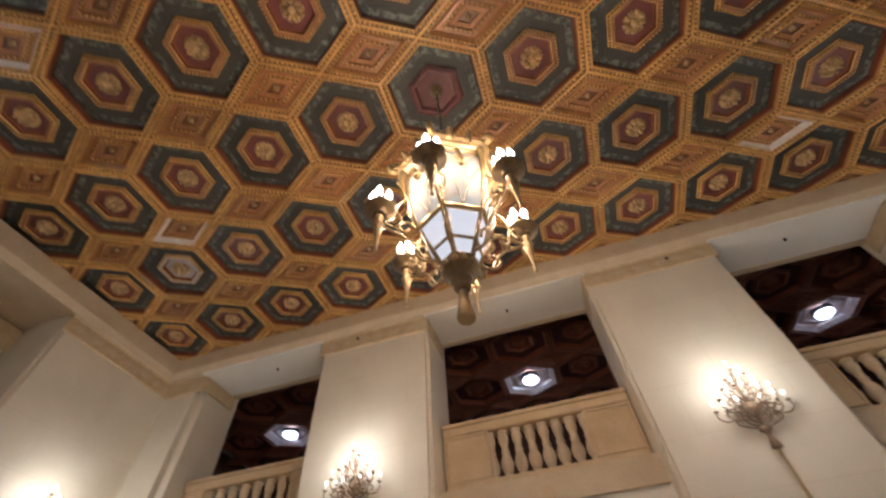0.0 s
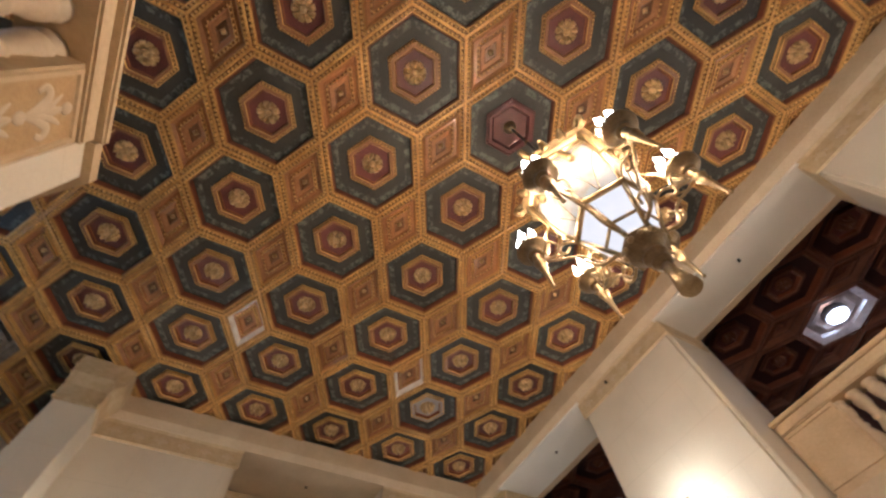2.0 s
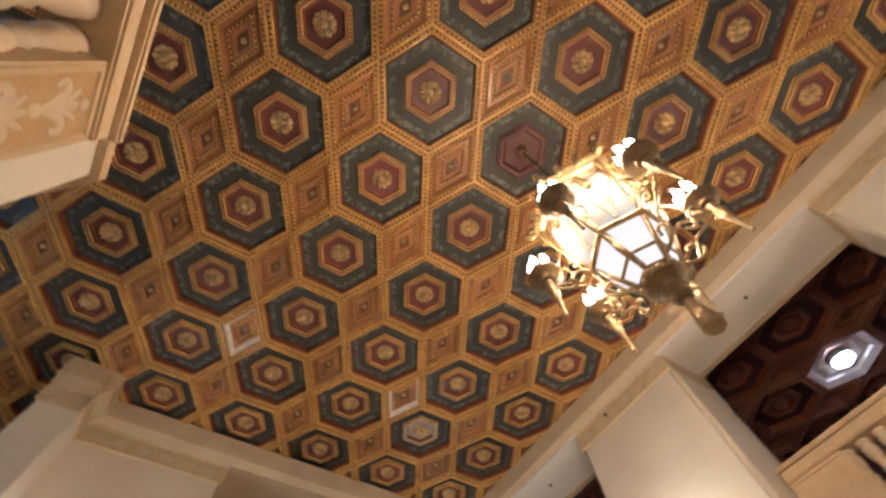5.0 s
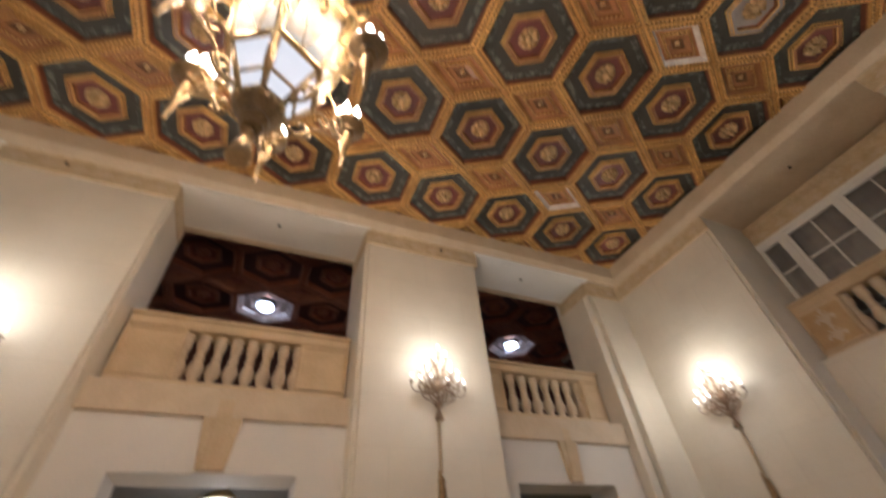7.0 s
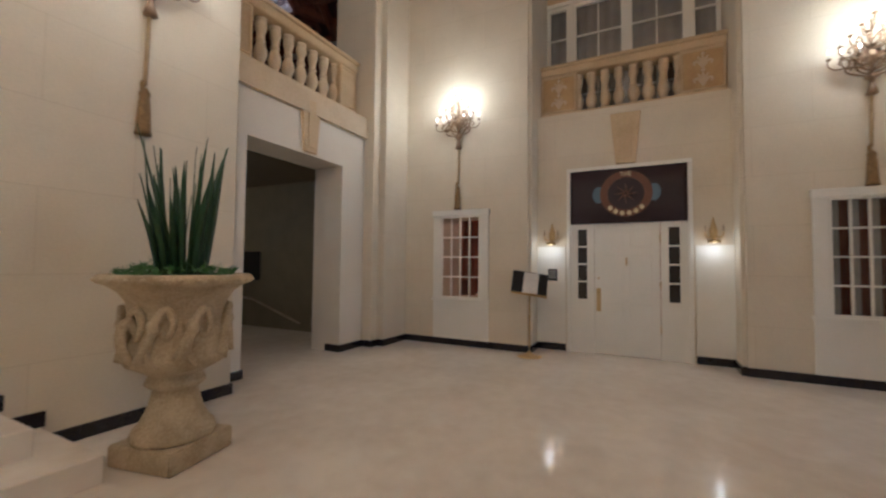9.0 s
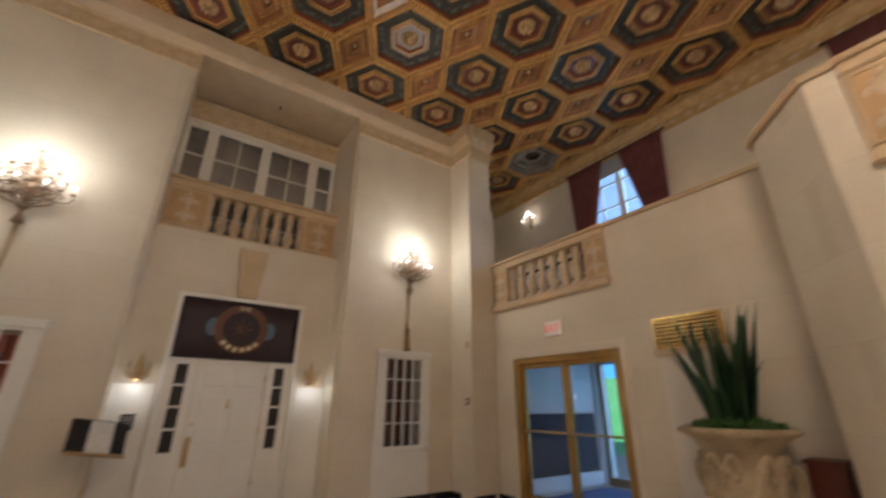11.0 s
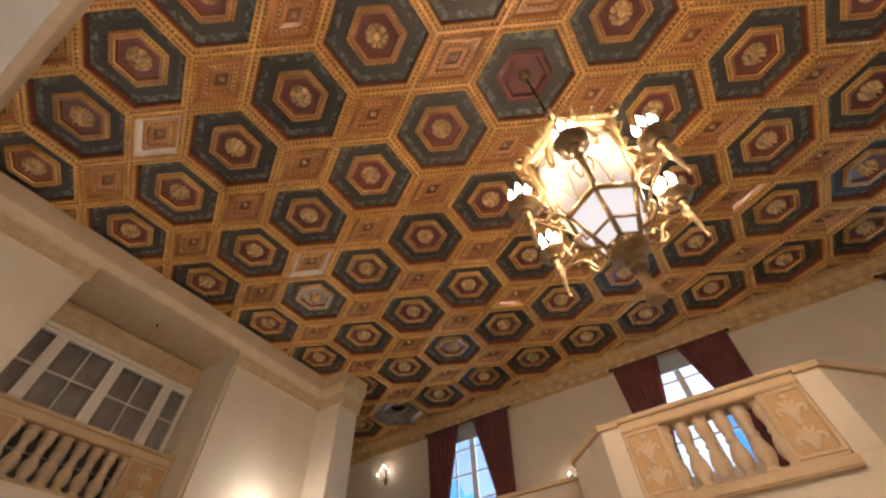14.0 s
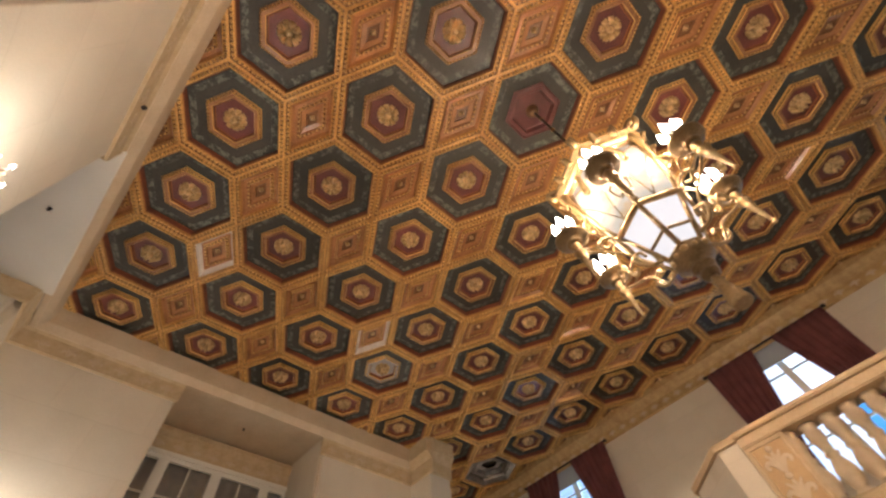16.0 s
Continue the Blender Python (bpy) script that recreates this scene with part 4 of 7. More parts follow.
frieze_sprays("cornice_south", (-5.2, OUTER), (5.2, OUTER), -0.40 + 0.115 / U, 180, 0.15, 0.033)
for s in (1, -1):
    frieze_sprays("cornice_north", (s * 1.15, PIER_Y), (s * 2.65, PIER_Y), TOP + 0.145 / U, 0, 0.17, 0.034)
    frieze_sprays("cornice_north", (s * 4.76, 2.86), (s * 5.36, 2.86), TOP + 0.145 / U, 0, 0.17, 0.034)
    for t in (1, -1):
        frieze_sprays("cornice_east" if s > 0 else "cornice_west", (s * 5.40, t * 1.08), (s * 5.40, t * 2.72), TOP + 0.145 / U, -90 * s, 0.17, 0.034)
    frieze_sprays("cornice_%s_recess" % ("east" if s > 0 else "west"), (s * 6.36, -1.0), (s * 6.36, 1.0), -0.72 + 0.13 / U, -90 * s, 0.16, 0.036)

# ---- keystones ----


def keystone(place, turn, w_top, w_low, h, group):
    ob = thing("keystone", place, "tapered honey stone keystone under a balustrade", "keystone", group, turn)
    bm = bmesh.new()
    v = []
    for y in (-0.05, 0.03):
        v.append([bm.verts.new(p) for p in ((-w_low / 2, y, 0), (w_low / 2, y, 0), (w_top / 2, y, h), (-w_top / 2, y, h))])
    a, b = v
    bm.faces.new(a)
    bm.faces.new(b[::-1])
    for k in range(4):
        bm.faces.new((a[(k + 1) % 4], a[k], b[k], b[(k + 1) % 4]))
    part("block", soften(bm, 0.01, 1), STONE, ob)
    bm = bmesh.new()
    block(bm, -w_low * 0.30, w_low * 0.30, -0.062, -0.045, 0.06, h - 0.05)
    part("raised_face", soften(bm, 0.006, 1), STONE, ob)


keystone(at(0, 3.10, -3.28), 0, 0.37 * U, 0.22 * U, 0.62 * U, "keystones")
for s in (1, -1):
    keystone(at(s * 3.74, 3.10, -3.29), 0, 0.30 * U, 0.18 * U, 0.62 * U, "keystones")
    keystone(at(s * 5.76, 0, -3.27), -90 if s > 0 else 90, 0.34 * U, 0.22 * U, 0.62 * U, "keystones")

# ---- windows above the doors ----


def framed_grid(ob, x0, x1, z0, z1, cols, rows, y=0.0, bar=0.045, thin=0.018, deep=0.05, pane=None, back=None):
    """One sash: frame, glazing bars and panes, facing -y."""
    bm = bmesh.new()
    for a, b, c, d in ((x0, x1, z0, z0 + bar), (x0, x1, z1 - bar, z1), (x0, x0 + bar, z0 + bar, z1 - bar), (x1 - bar, x1, z0 + bar, z1 - bar)):
        block(bm, a, b, y - deep / 2, y + deep / 2, c, d)
    frame_ob = part("window_frame", bm, PAINT, ob)
    xs = [x0 + bar + (x1 - x0 - 2 * bar) * k / cols for k in range(cols + 1)]
    zs = [z0 + bar + (z1 - z0 - 2 * bar) * k / rows for k in range(rows + 1)]
    bm = bmesh.new()
    for x in xs[1:-1]:
        block(bm, x - thin / 2, x + thin / 2, y - 0.018, y + 0.018, zs[0], zs[-1])
    for z in zs[1:-1]:
        block(bm, xs[0], xs[-1], y - 0.016, y + 0.016, z - thin / 2, z + thin / 2)
    part("glazing_bars", bm, PAINT, frame_ob)
    bm = bmesh.new()
    block(bm, 0, xs[1] - xs[0] - thin, -0.003, 0.003, 0, zs[1] - zs[0] - thin)
    first = part("pane", bm, pane or CLEAR, frame_ob)
    first.visible_shadow = False
    for i in range(cols):
        for k in range(rows):
            p = first if (i, k) == (0, 0) else new("pane", first.data)
            p.parent, p.location, p.visible_shadow = frame_ob, (xs[i] + thin / 2, y + 0.004, zs[k] + thin / 2), False
    if back:
        bm = bmesh.new()
        n = max(6, int((x1 - x0) / 0.05))
        rows_v = [[bm.verts.new((x0 + (x1 - x0) * i / n, y + 0.07 + 0.018 * math.sin(i * 1.9), z)) for i in range(n + 1)] for z in (z0, z1)]
        for i in range(n):
            f = bm.faces.new((rows_v[0][i], rows_v[0][i + 1], rows_v[1][i + 1], rows_v[1][i]))
            f.smooth = True
        cloth = part("net_curtain", bm, back, ob)
        solid = cloth.modifiers.new("thickness", "SOLIDIFY")
        solid.thickness = 0.004
    return frame_ob


for s, n in ((1, "1"), (-1, "2")):
    ob = new("window_" + n)
    ob.matrix_world = Matrix.Translation(at(s * 6.36, 0, -2.58)) @ pose(0, 0, 0, 0, 0, -90 if s > 0 else 90)
    tagged(ob, "white four-light window with net curtains above the doors", "window", kind="structure")
    h = 1.82 * U
    for x0, x1, cols in ((-1.06, -0.74, 1), (-0.70, -0.02, 2), (0.02, 0.70, 2), (0.74, 1.06, 1)):
        framed_grid(ob, x0 * U, x1 * U, 0.02, h, cols, 4, 0.0, 0.06, 0.022, 0.06, None, NET)
    bm = bmesh.new()
    for x in (-0.72, 0.0, 0.72):
        block(bm, x * U - 0.035, x * U + 0.035, -0.05, 0.05, 0.0, h)
    block(bm, -1.06 * U, 1.06 * U, -0.06, 0.05, h, h + 0.07)
    part("mullions", bm, PAINT, ob)

# ---- windows low on the east piers ----
for t, n in ((1, "3"), (-1, "4")):
    ob = new("window_" + n)
    ob.matrix_world = Matrix.Translation(at(5.40, t * 2.0, FLOOR)) @ pose(0, 0, 0, 0, 0, -90)
    tagged(ob, "white panelled window with twenty small panes over a tall dado", "window", kind="structure")
    w = 0.80 * U / 2
    bm = bmesh.new()
    block(bm, -w, w, -0.035, 0.0, BB * U + 0.002, 0.62 * U)
    block(bm, -w - 0.02, w + 0.02, -0.055, 0.0, 0.62 * U - 0.04, 0.62 * U)
    part("dado_panel", soften(bm, 0.004, 1), PAINT, ob)
    for sx in (-1, 1):
        bm = bmesh.new()
        a, b = sorted((sx * w, sx * 0.285 * U))
        block(bm, a, b, -0.045, 0.0, 0.62 * U, 1.79 * U)
        part("casing", soften(bm, 0.006, 1), PAINT, ob)
    bm = bmesh.new()
    block(bm, -w - 0.015, w + 0.015, -0.06, 0.0, 1.72 * U, 1.80 * U)
    part("head_casing", soften(bm, 0.008, 1), PAINT, ob)
    f = framed_grid(ob, -0.285 * U, 0.285 * U, 0.62 * U, 1.72 * U, 4, 4, -0.012, 0.03, 0.022, 0.04)
    if t < 0:
        # Card added close behind the panes in place of a dim room.
        bm = bmesh.new()
        block(bm, -0.285 * U, 0.285 * U, 0.30, 0.32, 0.62 * U, 1.72 * U)
        part("backing", bm, TIMBER, ob, "dark red-brown card standing in for the dim room")
        bm = bmesh.new()
        for k in range(4):
            x = (-0.21 + 0.14 * k) * U
            block(bm, x - 0.035, x + 0.035, 0.10, 0.11, 0.62 * U, 1.72 * U)
        part("blind_strips", bm, NET, ob, "grey vertical blind strips")

# ---- dining room behind the twenty panes ----
drape = thing("drape", at(7.75, 2.55, FLOOR), "long dark red drape in the dining room", "curtain", "", -90)
bm = bmesh.new()
rows_v = [[bm.verts.new((-0.55 + 1.1 * i / 40, 0.045 * math.sin(i * 1.05), z)) for i in range(41)] for z in (0.02, 2.6)]
for i in range(40):
    bm.faces.new((rows_v[0][i], rows_v[0][i + 1], rows_v[1][i + 1], rows_v[1][i])).smooth = True
cloth = part("cloth", bm, ROSE, drape)
cloth.modifiers.new("thickness", "SOLIDIFY").thickness = 0.01
dining_table = thing("dining_table", at(6.75, 2.0, FLOOR), "small dining table under a white cloth", "table")
bm = bmesh.new()
lathe(bm, [(0.40, 0.42), (0.39, 0.60), (0.38, 0.735), (0.36, 0.75), (0.01, 0.752)], 28)
part("tablecloth", bm, LINEN, dining_table)
bm = bmesh.new()
lathe(bm, [(0.24, 0.0), (0.22, 0.03), (0.05, 0.06), (0.045, 0.60)], 16)
part("pedestal", bm, TIMBER, dining_table)
table_lamp = thing("table_lamp", at(6.70, 2.03, FLOOR) + Vector((0, 0, 0.752)), "small lit table lamp with a warm shade", "lamp")
bm = bmesh.new()
lathe(bm, [(0.05, 0.0), (0.045, 0.015), (0.012, 0.03), (0.012, 0.22)], 14)
part("base", bm, BRASS, table_lamp)
bm = bmesh.new()
lathe(bm, [(0.10, 0.20), (0.06, 0.34)], 18)
part("shade", bm, SHADE, table_lamp)
for y, turn in ((1.62, 0), (2.40, 180)):
    chair = thing("dining_chair", at(6.78, y, FLOOR), "dark wooden dining chair drawn up to the table", "chair", "dining chairs", turn)
    bm = bmesh.new()
    block(bm, -0.21, 0.21, -0.21, 0.21, 0.42, 0.47)
    part("seat", soften(bm, 0.015, 2), TIMBER, chair)
    bm = bmesh.new()
    block(bm, -0.20, 0.20, -0.215, -0.185, 0.62, 0.98)
    part("backrest", soften(bm, 0.015, 2), TIMBER, chair)
    for x in (-0.18, 0.18):
        for z in (-0.20, 0.18):
            bm = bmesh.new()
            block(bm, x - 0.018, x + 0.018, z - 0.018, z + 0.018, 0.0, 0.95 if z < 0 else 0.42)
            part("leg", bm, TIMBER, chair)

# ---- white door with sidelights and banner ----
door = new("door_1")
door.matrix_world = Matrix.Translation(at(5.74, 0, FLOOR)) @ pose(0, 0, 0, 0, 0, -90)
tagged(door, "white panelled entrance door with narrow sidelights", "door", kind="structure")
HD = 1.60 * U
bm = bmesh.new()
for s in (-1, 1):
    a, b = sorted((s * 0.68 * U, s * 0.635 * U))
    block(bm, a, b, -0.06, 0.10, 0.0, 2.24 * U)
block(bm, -0.68 * U, 0.68 * U, -0.06, 0.10, 2.24 * U, 2.285 * U)
block(bm, -0.635 * U, 0.635 * U, 0.0, 0.10, HD, HD + 0.06)
part("door_frame", soften(bm, 0.006, 1), PAINT, door)
for s in (-1, 1):
    a, b = sorted((s * 0.635 * U, s * 0.36 * U))
    c = (a + b) / 2
    bm = bmesh.new()
    w = 0.055 * U
    block(bm, a, c - w, 0.0, 0.06, 0.0, HD)
    block(bm, c + w, b, 0.0, 0.06, 0.0, HD)
    block(bm, c - w, c + w, 0.0, 0.06, 0.0, 0.66 * U)
    block(bm, c - w, c + w, 0.0, 0.06, 1.52 * U, HD)
    for k in (1, 2, 3):
        z = (0.66 + 0.215 * k) * U
        block(bm, c - w, c + w, 0.01, 0.05, z - 0.012, z + 0.012)
    side_light = part("sidelight", bm, PAINT, door)
    bm = bmesh.new()
    block(bm, c - w, c + w, 0.028, 0.034, 0.66 * U, 1.52 * U)
    part("pane", bm, DARK_PANE, side_light)
bm = bmesh.new()
block(bm, -0.355 * U, 0.355 * U, 0.012, 0.06, 0.01, HD)
leaf = part("door_leaf", bm, PAINT, door)
for x0, x1, z0, z1 in ((-0.27, -0.04, 0.12, 0.62), (0.04, 0.27, 0.12, 0.62), (-0.27, -0.04, 0.74, 1.20), (0.04, 0.27, 0.74, 1.20), (-0.27, -0.04, 1.30, 1.50), (0.04, 0.27, 1.30, 1.50)):
    bm = bmesh.new()
    block(bm, x0 * U, x1 * U, 0.004, 0.014, z0 * U, z1 * U)
    part("raised_panel", soften(bm, 0.006, 1), PAINT, leaf)
bm = bmesh.new()
block(bm, -0.335 * U, -0.285 * U, -0.006, 0.013, 0.52 * U, 0.80 * U)
tube(bm, curve([(-0.31 * U, 0.0, 0.56 * U), (-0.31 * U, -0.05, 0.59 * U), (-0.31 * U, -0.05, 0.73 * U), (-0.31 * U, 0.0, 0.76 * U)], 5), 0.010, 8)
part("door_handle", bm, BRASS, leaf, "brass push plate with pull handle")
bm = bmesh.new()
lathe(bm, [(0.012, 0), (0.016, 0.006), (0.008, 0.012)], 10, Matrix.Translation((-0.31 * U, 0.0, 0.92 * U)) @ pose(0, 0, 0, 90))
tube(bm, [(0, 0.005, 1.08 * U), (0, -0.012, 1.10 * U), (0, 0.005, 1.17 * U)], 0.011, 8)
part("door_knocker", bm, BRASS, leaf)
for z in (0.35, 0.85, 1.40):
    bm = bmesh.new()
    tube(bm, [(0.357 * U, 0.004, z * U - 0.05), (0.357 * U, 0.004, z * U + 0.05)], 0.009, 8)
    part("hinge", bm, BRASS, leaf)

banner = thing("banner", at(5.735, 0, -3.985), "dark plum banner with a round emblem above the door", "banner", turn=-90)
bm = bmesh.new()
n = 24
rows_v = [[bm.verts.new((-0.63 * U + 1.26 * U * i / n, -0.03 + 0.010 * math.sin(i * 0.8) * (0.3 + 0.7 * (1 - r)), r * 0.67 * U)) for i in range(n + 1)] for r in (0.0, 0.33, 0.66, 1.0)]
for a, b in zip(rows_v, rows_v[1:]):
    for i in range(n):
        bm.faces.new((a[i], a[i + 1], b[i + 1], b[i])).smooth = True
cloth = part("cloth", bm, BANNER, banner)
solid = cloth.modifiers.new("thickness", "SOLIDIFY")
solid.thickness = 0.006
emblem_z = 0.345 * U


def disc(bm, cx, cz, rx, rz, y0, y1, n=40, inner=0.0):
    rings = []
    for y in (y0, y1):
        rings.append([bm.verts.new((cx + rx * math.cos(2 * math.pi * k / n), y, cz + rz * math.sin(2 * math.pi * k / n))) for k in range(n)])
        if inner:
            rings.append([bm.verts.new((cx + inner * rx * math.cos(2 * math.pi * k / n), y, cz + inner * rz * math.sin(2 * math.pi * k / n))) for k in range(n)])
    if inner:
        order = [rings[0], rings[2], rings[3], rings[1]]
        for a, b in zip(order, order[1:] + order[:1]):
            for k in range(n):
                bm.faces.new((a[k], a[(k + 1) % n], b[(k + 1) % n], b[k]))
    else:
        bm.faces.new(rings[0])
        bm.faces.new(rings[1][::-1])
        for k in range(n):
            bm.faces.new((rings[0][(k + 1) % n], rings[0][k], rings[1][k], rings[1][(k + 1) % n]))


bm = bmesh.new()
disc(bm, 0, emblem_z, 0.27 * U, 0.27 * U, -0.050, -0.042)
emblem = part("emblem_disc", bm, BANNER, banner)
bm = bmesh.new()
disc(bm, 0, emblem_z, 0.285 * U, 0.275 * U, -0.056, -0.040, 40, 0.70)
part("emblem_ring", bm, BROWN, banner, "brown ring of the emblem")
for s in (-1, 1):
    bm = bmesh.new()
    disc(bm, s * 0.30 * U, emblem_z, 0.07 * U, 0.10 * U, -0.050, -0.044, 24)
    part("ribbon", bm, SKYBLUE, banner, "pale blue ribbon end")


def text_on(name, words, size, m, mat, parent):
    c = bpy.data.curves.new(name, "FONT")
    c.body, c.size, c.extrude, c.align_x, c.align_y = words, size, 0.002, "CENTER", "CENTER"
    ob = new(name, c)
    c.materials.append(mat)
    deps = bpy.context.evaluated_depsgraph_get()
    me = bpy.data.meshes.new_from_object(ob.evaluated_get(deps))
    bpy.data.objects.remove(ob)
    flat = new(name, me)
    flat.parent = parent
    flat.matrix_local = m
    return flat


text_on("lettering", "THE", 0.085, Matrix.Translation((0, -0.060, emblem_z + 0.232 * U)) @ pose(0, 0, 0, 90), CREAM_INK, banner)
for k in range(6):
    a = radians(-90 + (k - 2.5) * 18)
    bm = bmesh.new()
    disc(bm, 0.24 * U * math.cos(a), emblem_z + 0.235 * U * math.sin(a), 0.034, 0.036, -0.062, -0.056, 8)
    part("lettering_bar", bm, CREAM_INK, banner)
bm = bmesh.new()
for k in range(8):
    a = k * math.pi / 4 + 0.3
    tube(bm, [(0.02 * math.cos(a), -0.054, emblem_z + 0.02 * math.sin(a)), (0.15 * math.cos(a + 0.5), -0.054, emblem_z + 0.14 * math.sin(a + 0.5))], [0.012, 0.004], 6)
part("emblem_figure", bm, BROWN, banner)

# ---- small lamps and pale panels beside the door ----


def door_lamp(y):
    ob = thing("wall_lamp", at(5.76, y, -4.20), "small brass wall lamp with a shallow shade, lit", "wall lamp", "lamps beside the white door", -90)
    bm = bmesh.new()
    lathe(bm, [(0.02, -0.10), (0.045, -0.06), (0.05, 0.02), (0.035, 0.08), (0.012, 0.16), (0.004, 0.20)], 14, Matrix.Translation((0, -0.02, 0.10)))
    part("back_plate", bm, BRASS, ob)
    for s in (-1, 1):
        bm = bmesh.new()
        tube(bm, curve([(0, -0.04, 0.06), (s * 0.06, -0.10, 0.02), (s * 0.10, -0.10, 0.06), (s * 0.10, -0.10, 0.10)], 5), 0.008, 8)
        part("arm", bm, BRASS, ob)
        bm = bmesh.new()
        lathe(bm, [(0.014, 0.0), (0.014, 0.05), (0.004, 0.09)], 8, Matrix.Translation((s * 0.10, -0.10, 0.10)))
        part("finial", bm, PALE_BRASS, ob)
    bm = bmesh.new()
    lathe(bm, [(0.075, -0.05), (0.07, -0.02), (0.03, 0.0)], 20, Matrix.Translation((0, -0.10, 0.0)))
    part("shade", bm, BRASS, ob, "shallow gilt shade")


for y in (0.87, -0.87):
    door_lamp(y)
for t, n in ((1, "1"), (-1, "2")):
    structure("dado_east_" + n, [(5.735, 5.76, t * 0.70, t * 1.06, FLOOR + 0.09, -4.26)], PAINT, "white painted dado beside the door", "dado", 0.004)

plate = thing("notice_plate", at(5.735, 0.86, -4.62), "small black notice plate on the wall", "plate", turn=-90)
bm = bmesh.new()
block(bm, -0.07, 0.07, -0.02, 0.0, -0.09, 0.09)
part("panel", soften(bm, 0.005, 1), BLACK, plate)
bm = bmesh.new()
for k in range(4):
    block(bm, -0.05, 0.05, -0.023, -0.019, 0.05 - 0.032 * k, 0.06 - 0.032 * k)
part("lettering_bars", bm, PAPER, plate)

# ---- menu stand ----
stand = thing("menu_stand", at(5.20, 1.02, FLOOR), "slender brass menu stand with an open black folder", "menu stand", turn=-72)
bm = bmesh.new()
lathe(bm, [(0.17, 0.0), (0.17, 0.015), (0.12, 0.025), (0.04, 0.05), (0.02, 0.08)], 24)
part("foot", bm, BRASS, stand)
bm = bmesh.new()
lathe(bm, [(0.013, 0.05), (0.013, 0.55), (0.02, 0.56), (0.02, 0.58), (0.011, 0.59), (0.011, 0.98)], 12)
part("pole", bm, BRASS, stand)
tilt = Matrix.Translation((0, -0.02, 1.04)) @ pose(0, 0, 0, -30, 8)
board = part("folder_back", None or (lambda b: (block(b, -0.25, 0.25, -0.012, 0.012, -0.18, 0.18), soften(b, 0.006, 1))[1])(bmesh.new()), BLACK, stand, "open black leather folder")
board.matrix_local = tilt
bm = bmesh.new()
block(bm, -0.09, 0.12, -0.018, -0.0125, -0.165, 0.165)
sheet = part("menu_sheet", bm, PAPER, stand, "white printed sheet")
sheet.matrix_local = tilt
bm = bmesh.new()
block(bm, -0.25, 0.25, -0.05, -0.012, -0.20, -0.18)
part("ledge", bm, BRASS, stand).matrix_local = tilt

# ---- great candle sconces on the piers ----


def sconce(place, turn):
    ob = thing("wall_sconce", place, "large gilt candle sconce, lit, hung from a tasselled cord", "sconce", "great wall sconces", turn)
    ends = [(s * x, z) for z, xs in ((0.0, (0.37, 0.25, 0.12)), (0.11, (0.28, 0.15)), (0.22, (0.19, 0.07)), (0.33, (0.09,))) for x in xs for s in (-1, 1)] + [(0.0, 0.42)]
    bm = bmesh.new()
    tube(bm, [(0, -0.05, -0.25), (0, -0.06, 0.05), (0, -0.08, 0.40)], [0.020, 0.015, 0.010], 8)
    part("stem", bm, GILT, ob)
    for k, (x, z) in enumerate(ends):
        out = -0.09 - 0.10 * math.cos(x * 3.6) + 0.03 * (k % 3)
        pts = [(0.0, -0.06, z - 0.17), (x * 0.45, out * 0.9, z - 0.11), (x * 0.85, out, z - 0.12), (x * 1.03, out, z - 0.06), (x, out, z)]
        bm = bmesh.new()
        tube(bm, curve(pts, 4), 0.0075, 6)
        tube(bm, curve([(x * 0.62, out * 0.95, z - 0.12), (x * 0.50, out * 0.95, z - 0.05), (x * 0.66, out * 0.95, z - 0.015), (x * 0.78, out * 0.95, z - 0.05), (x * 0.68, out * 0.95, z - 0.08)], 4), 0.009, 6)
        arm = part("arm", bm, GILT, ob)
        bm = bmesh.new()
        lathe(bm, [(0.006, -0.012), (0.026, 0.0), (0.028, 0.008), (0.012, 0.012), (0.012, 0.018)], 10, Matrix.Translation((x, out, z)))
        part("drip_pan", bm, GILT, arm)
        bm = bmesh.new()
        lathe(bm, [(0.009, 0.0), (0.009, 0.055)], 8, Matrix.Translation((x, out, z + 0.016)))
        part("candle", bm, PAPER, arm, "white candle sleeve")
        bm = bmesh.new()
        lathe(bm, [(0.006, 0.0), (0.011, 0.012), (0.008, 0.03), (0.002, 0.05)], 8, Matrix.Translation((x, out, z + 0.072)))
        part("bulb", bm, CANDLE_BULB, arm)
    bm = bmesh.new()
    lathe(bm, [(0.075, 0.0), (0.07, 0.03), (0.045, 0.045), (0.03, 0.06)], 18, Matrix.Translation((0, -0.03, 0.03)) @ pose(0, 0, 0, 90))
    for k in range(10):
        a = k * math.pi / 5
        blob(bm, (0.085 * math.cos(a), -0.045, 0.03 + 0.10 * math.sin(a)), 0.022, 0, 6)
    part("medallion", bm, GILT, ob)
    bm = bmesh.new()
    for s in (-1, 1):
        tube(bm, curve([(0, -0.04, -0.20), (s * 0.10, -0.06, -0.16), (s * 0.14, -0.06, -0.06), (s * 0.08, -0.06, 0.0), (s * 0.05, -0.06, -0.06)], 5), 0.010, 6)
        tube(bm, curve([(0, -0.04, -0.22), (s * 0.12, -0.07, -0.20), (s * 0.21, -0.08, -0.16), (s * 0.22, -0.08, -0.10), (s * 0.17, -0.08, -0.10), (s * 0.18, -0.08, -0.14)], 5), 0.010, 6)
        tube(bm, curve([(s * 0.05, -0.05, -0.10), (s * 0.13, -0.07, -0.05), (s * 0.17, -0.07, 0.02), (s * 0.12, -0.07, 0.05), (s * 0.10, -0.07, 0.01)], 5), 0.010, 6)
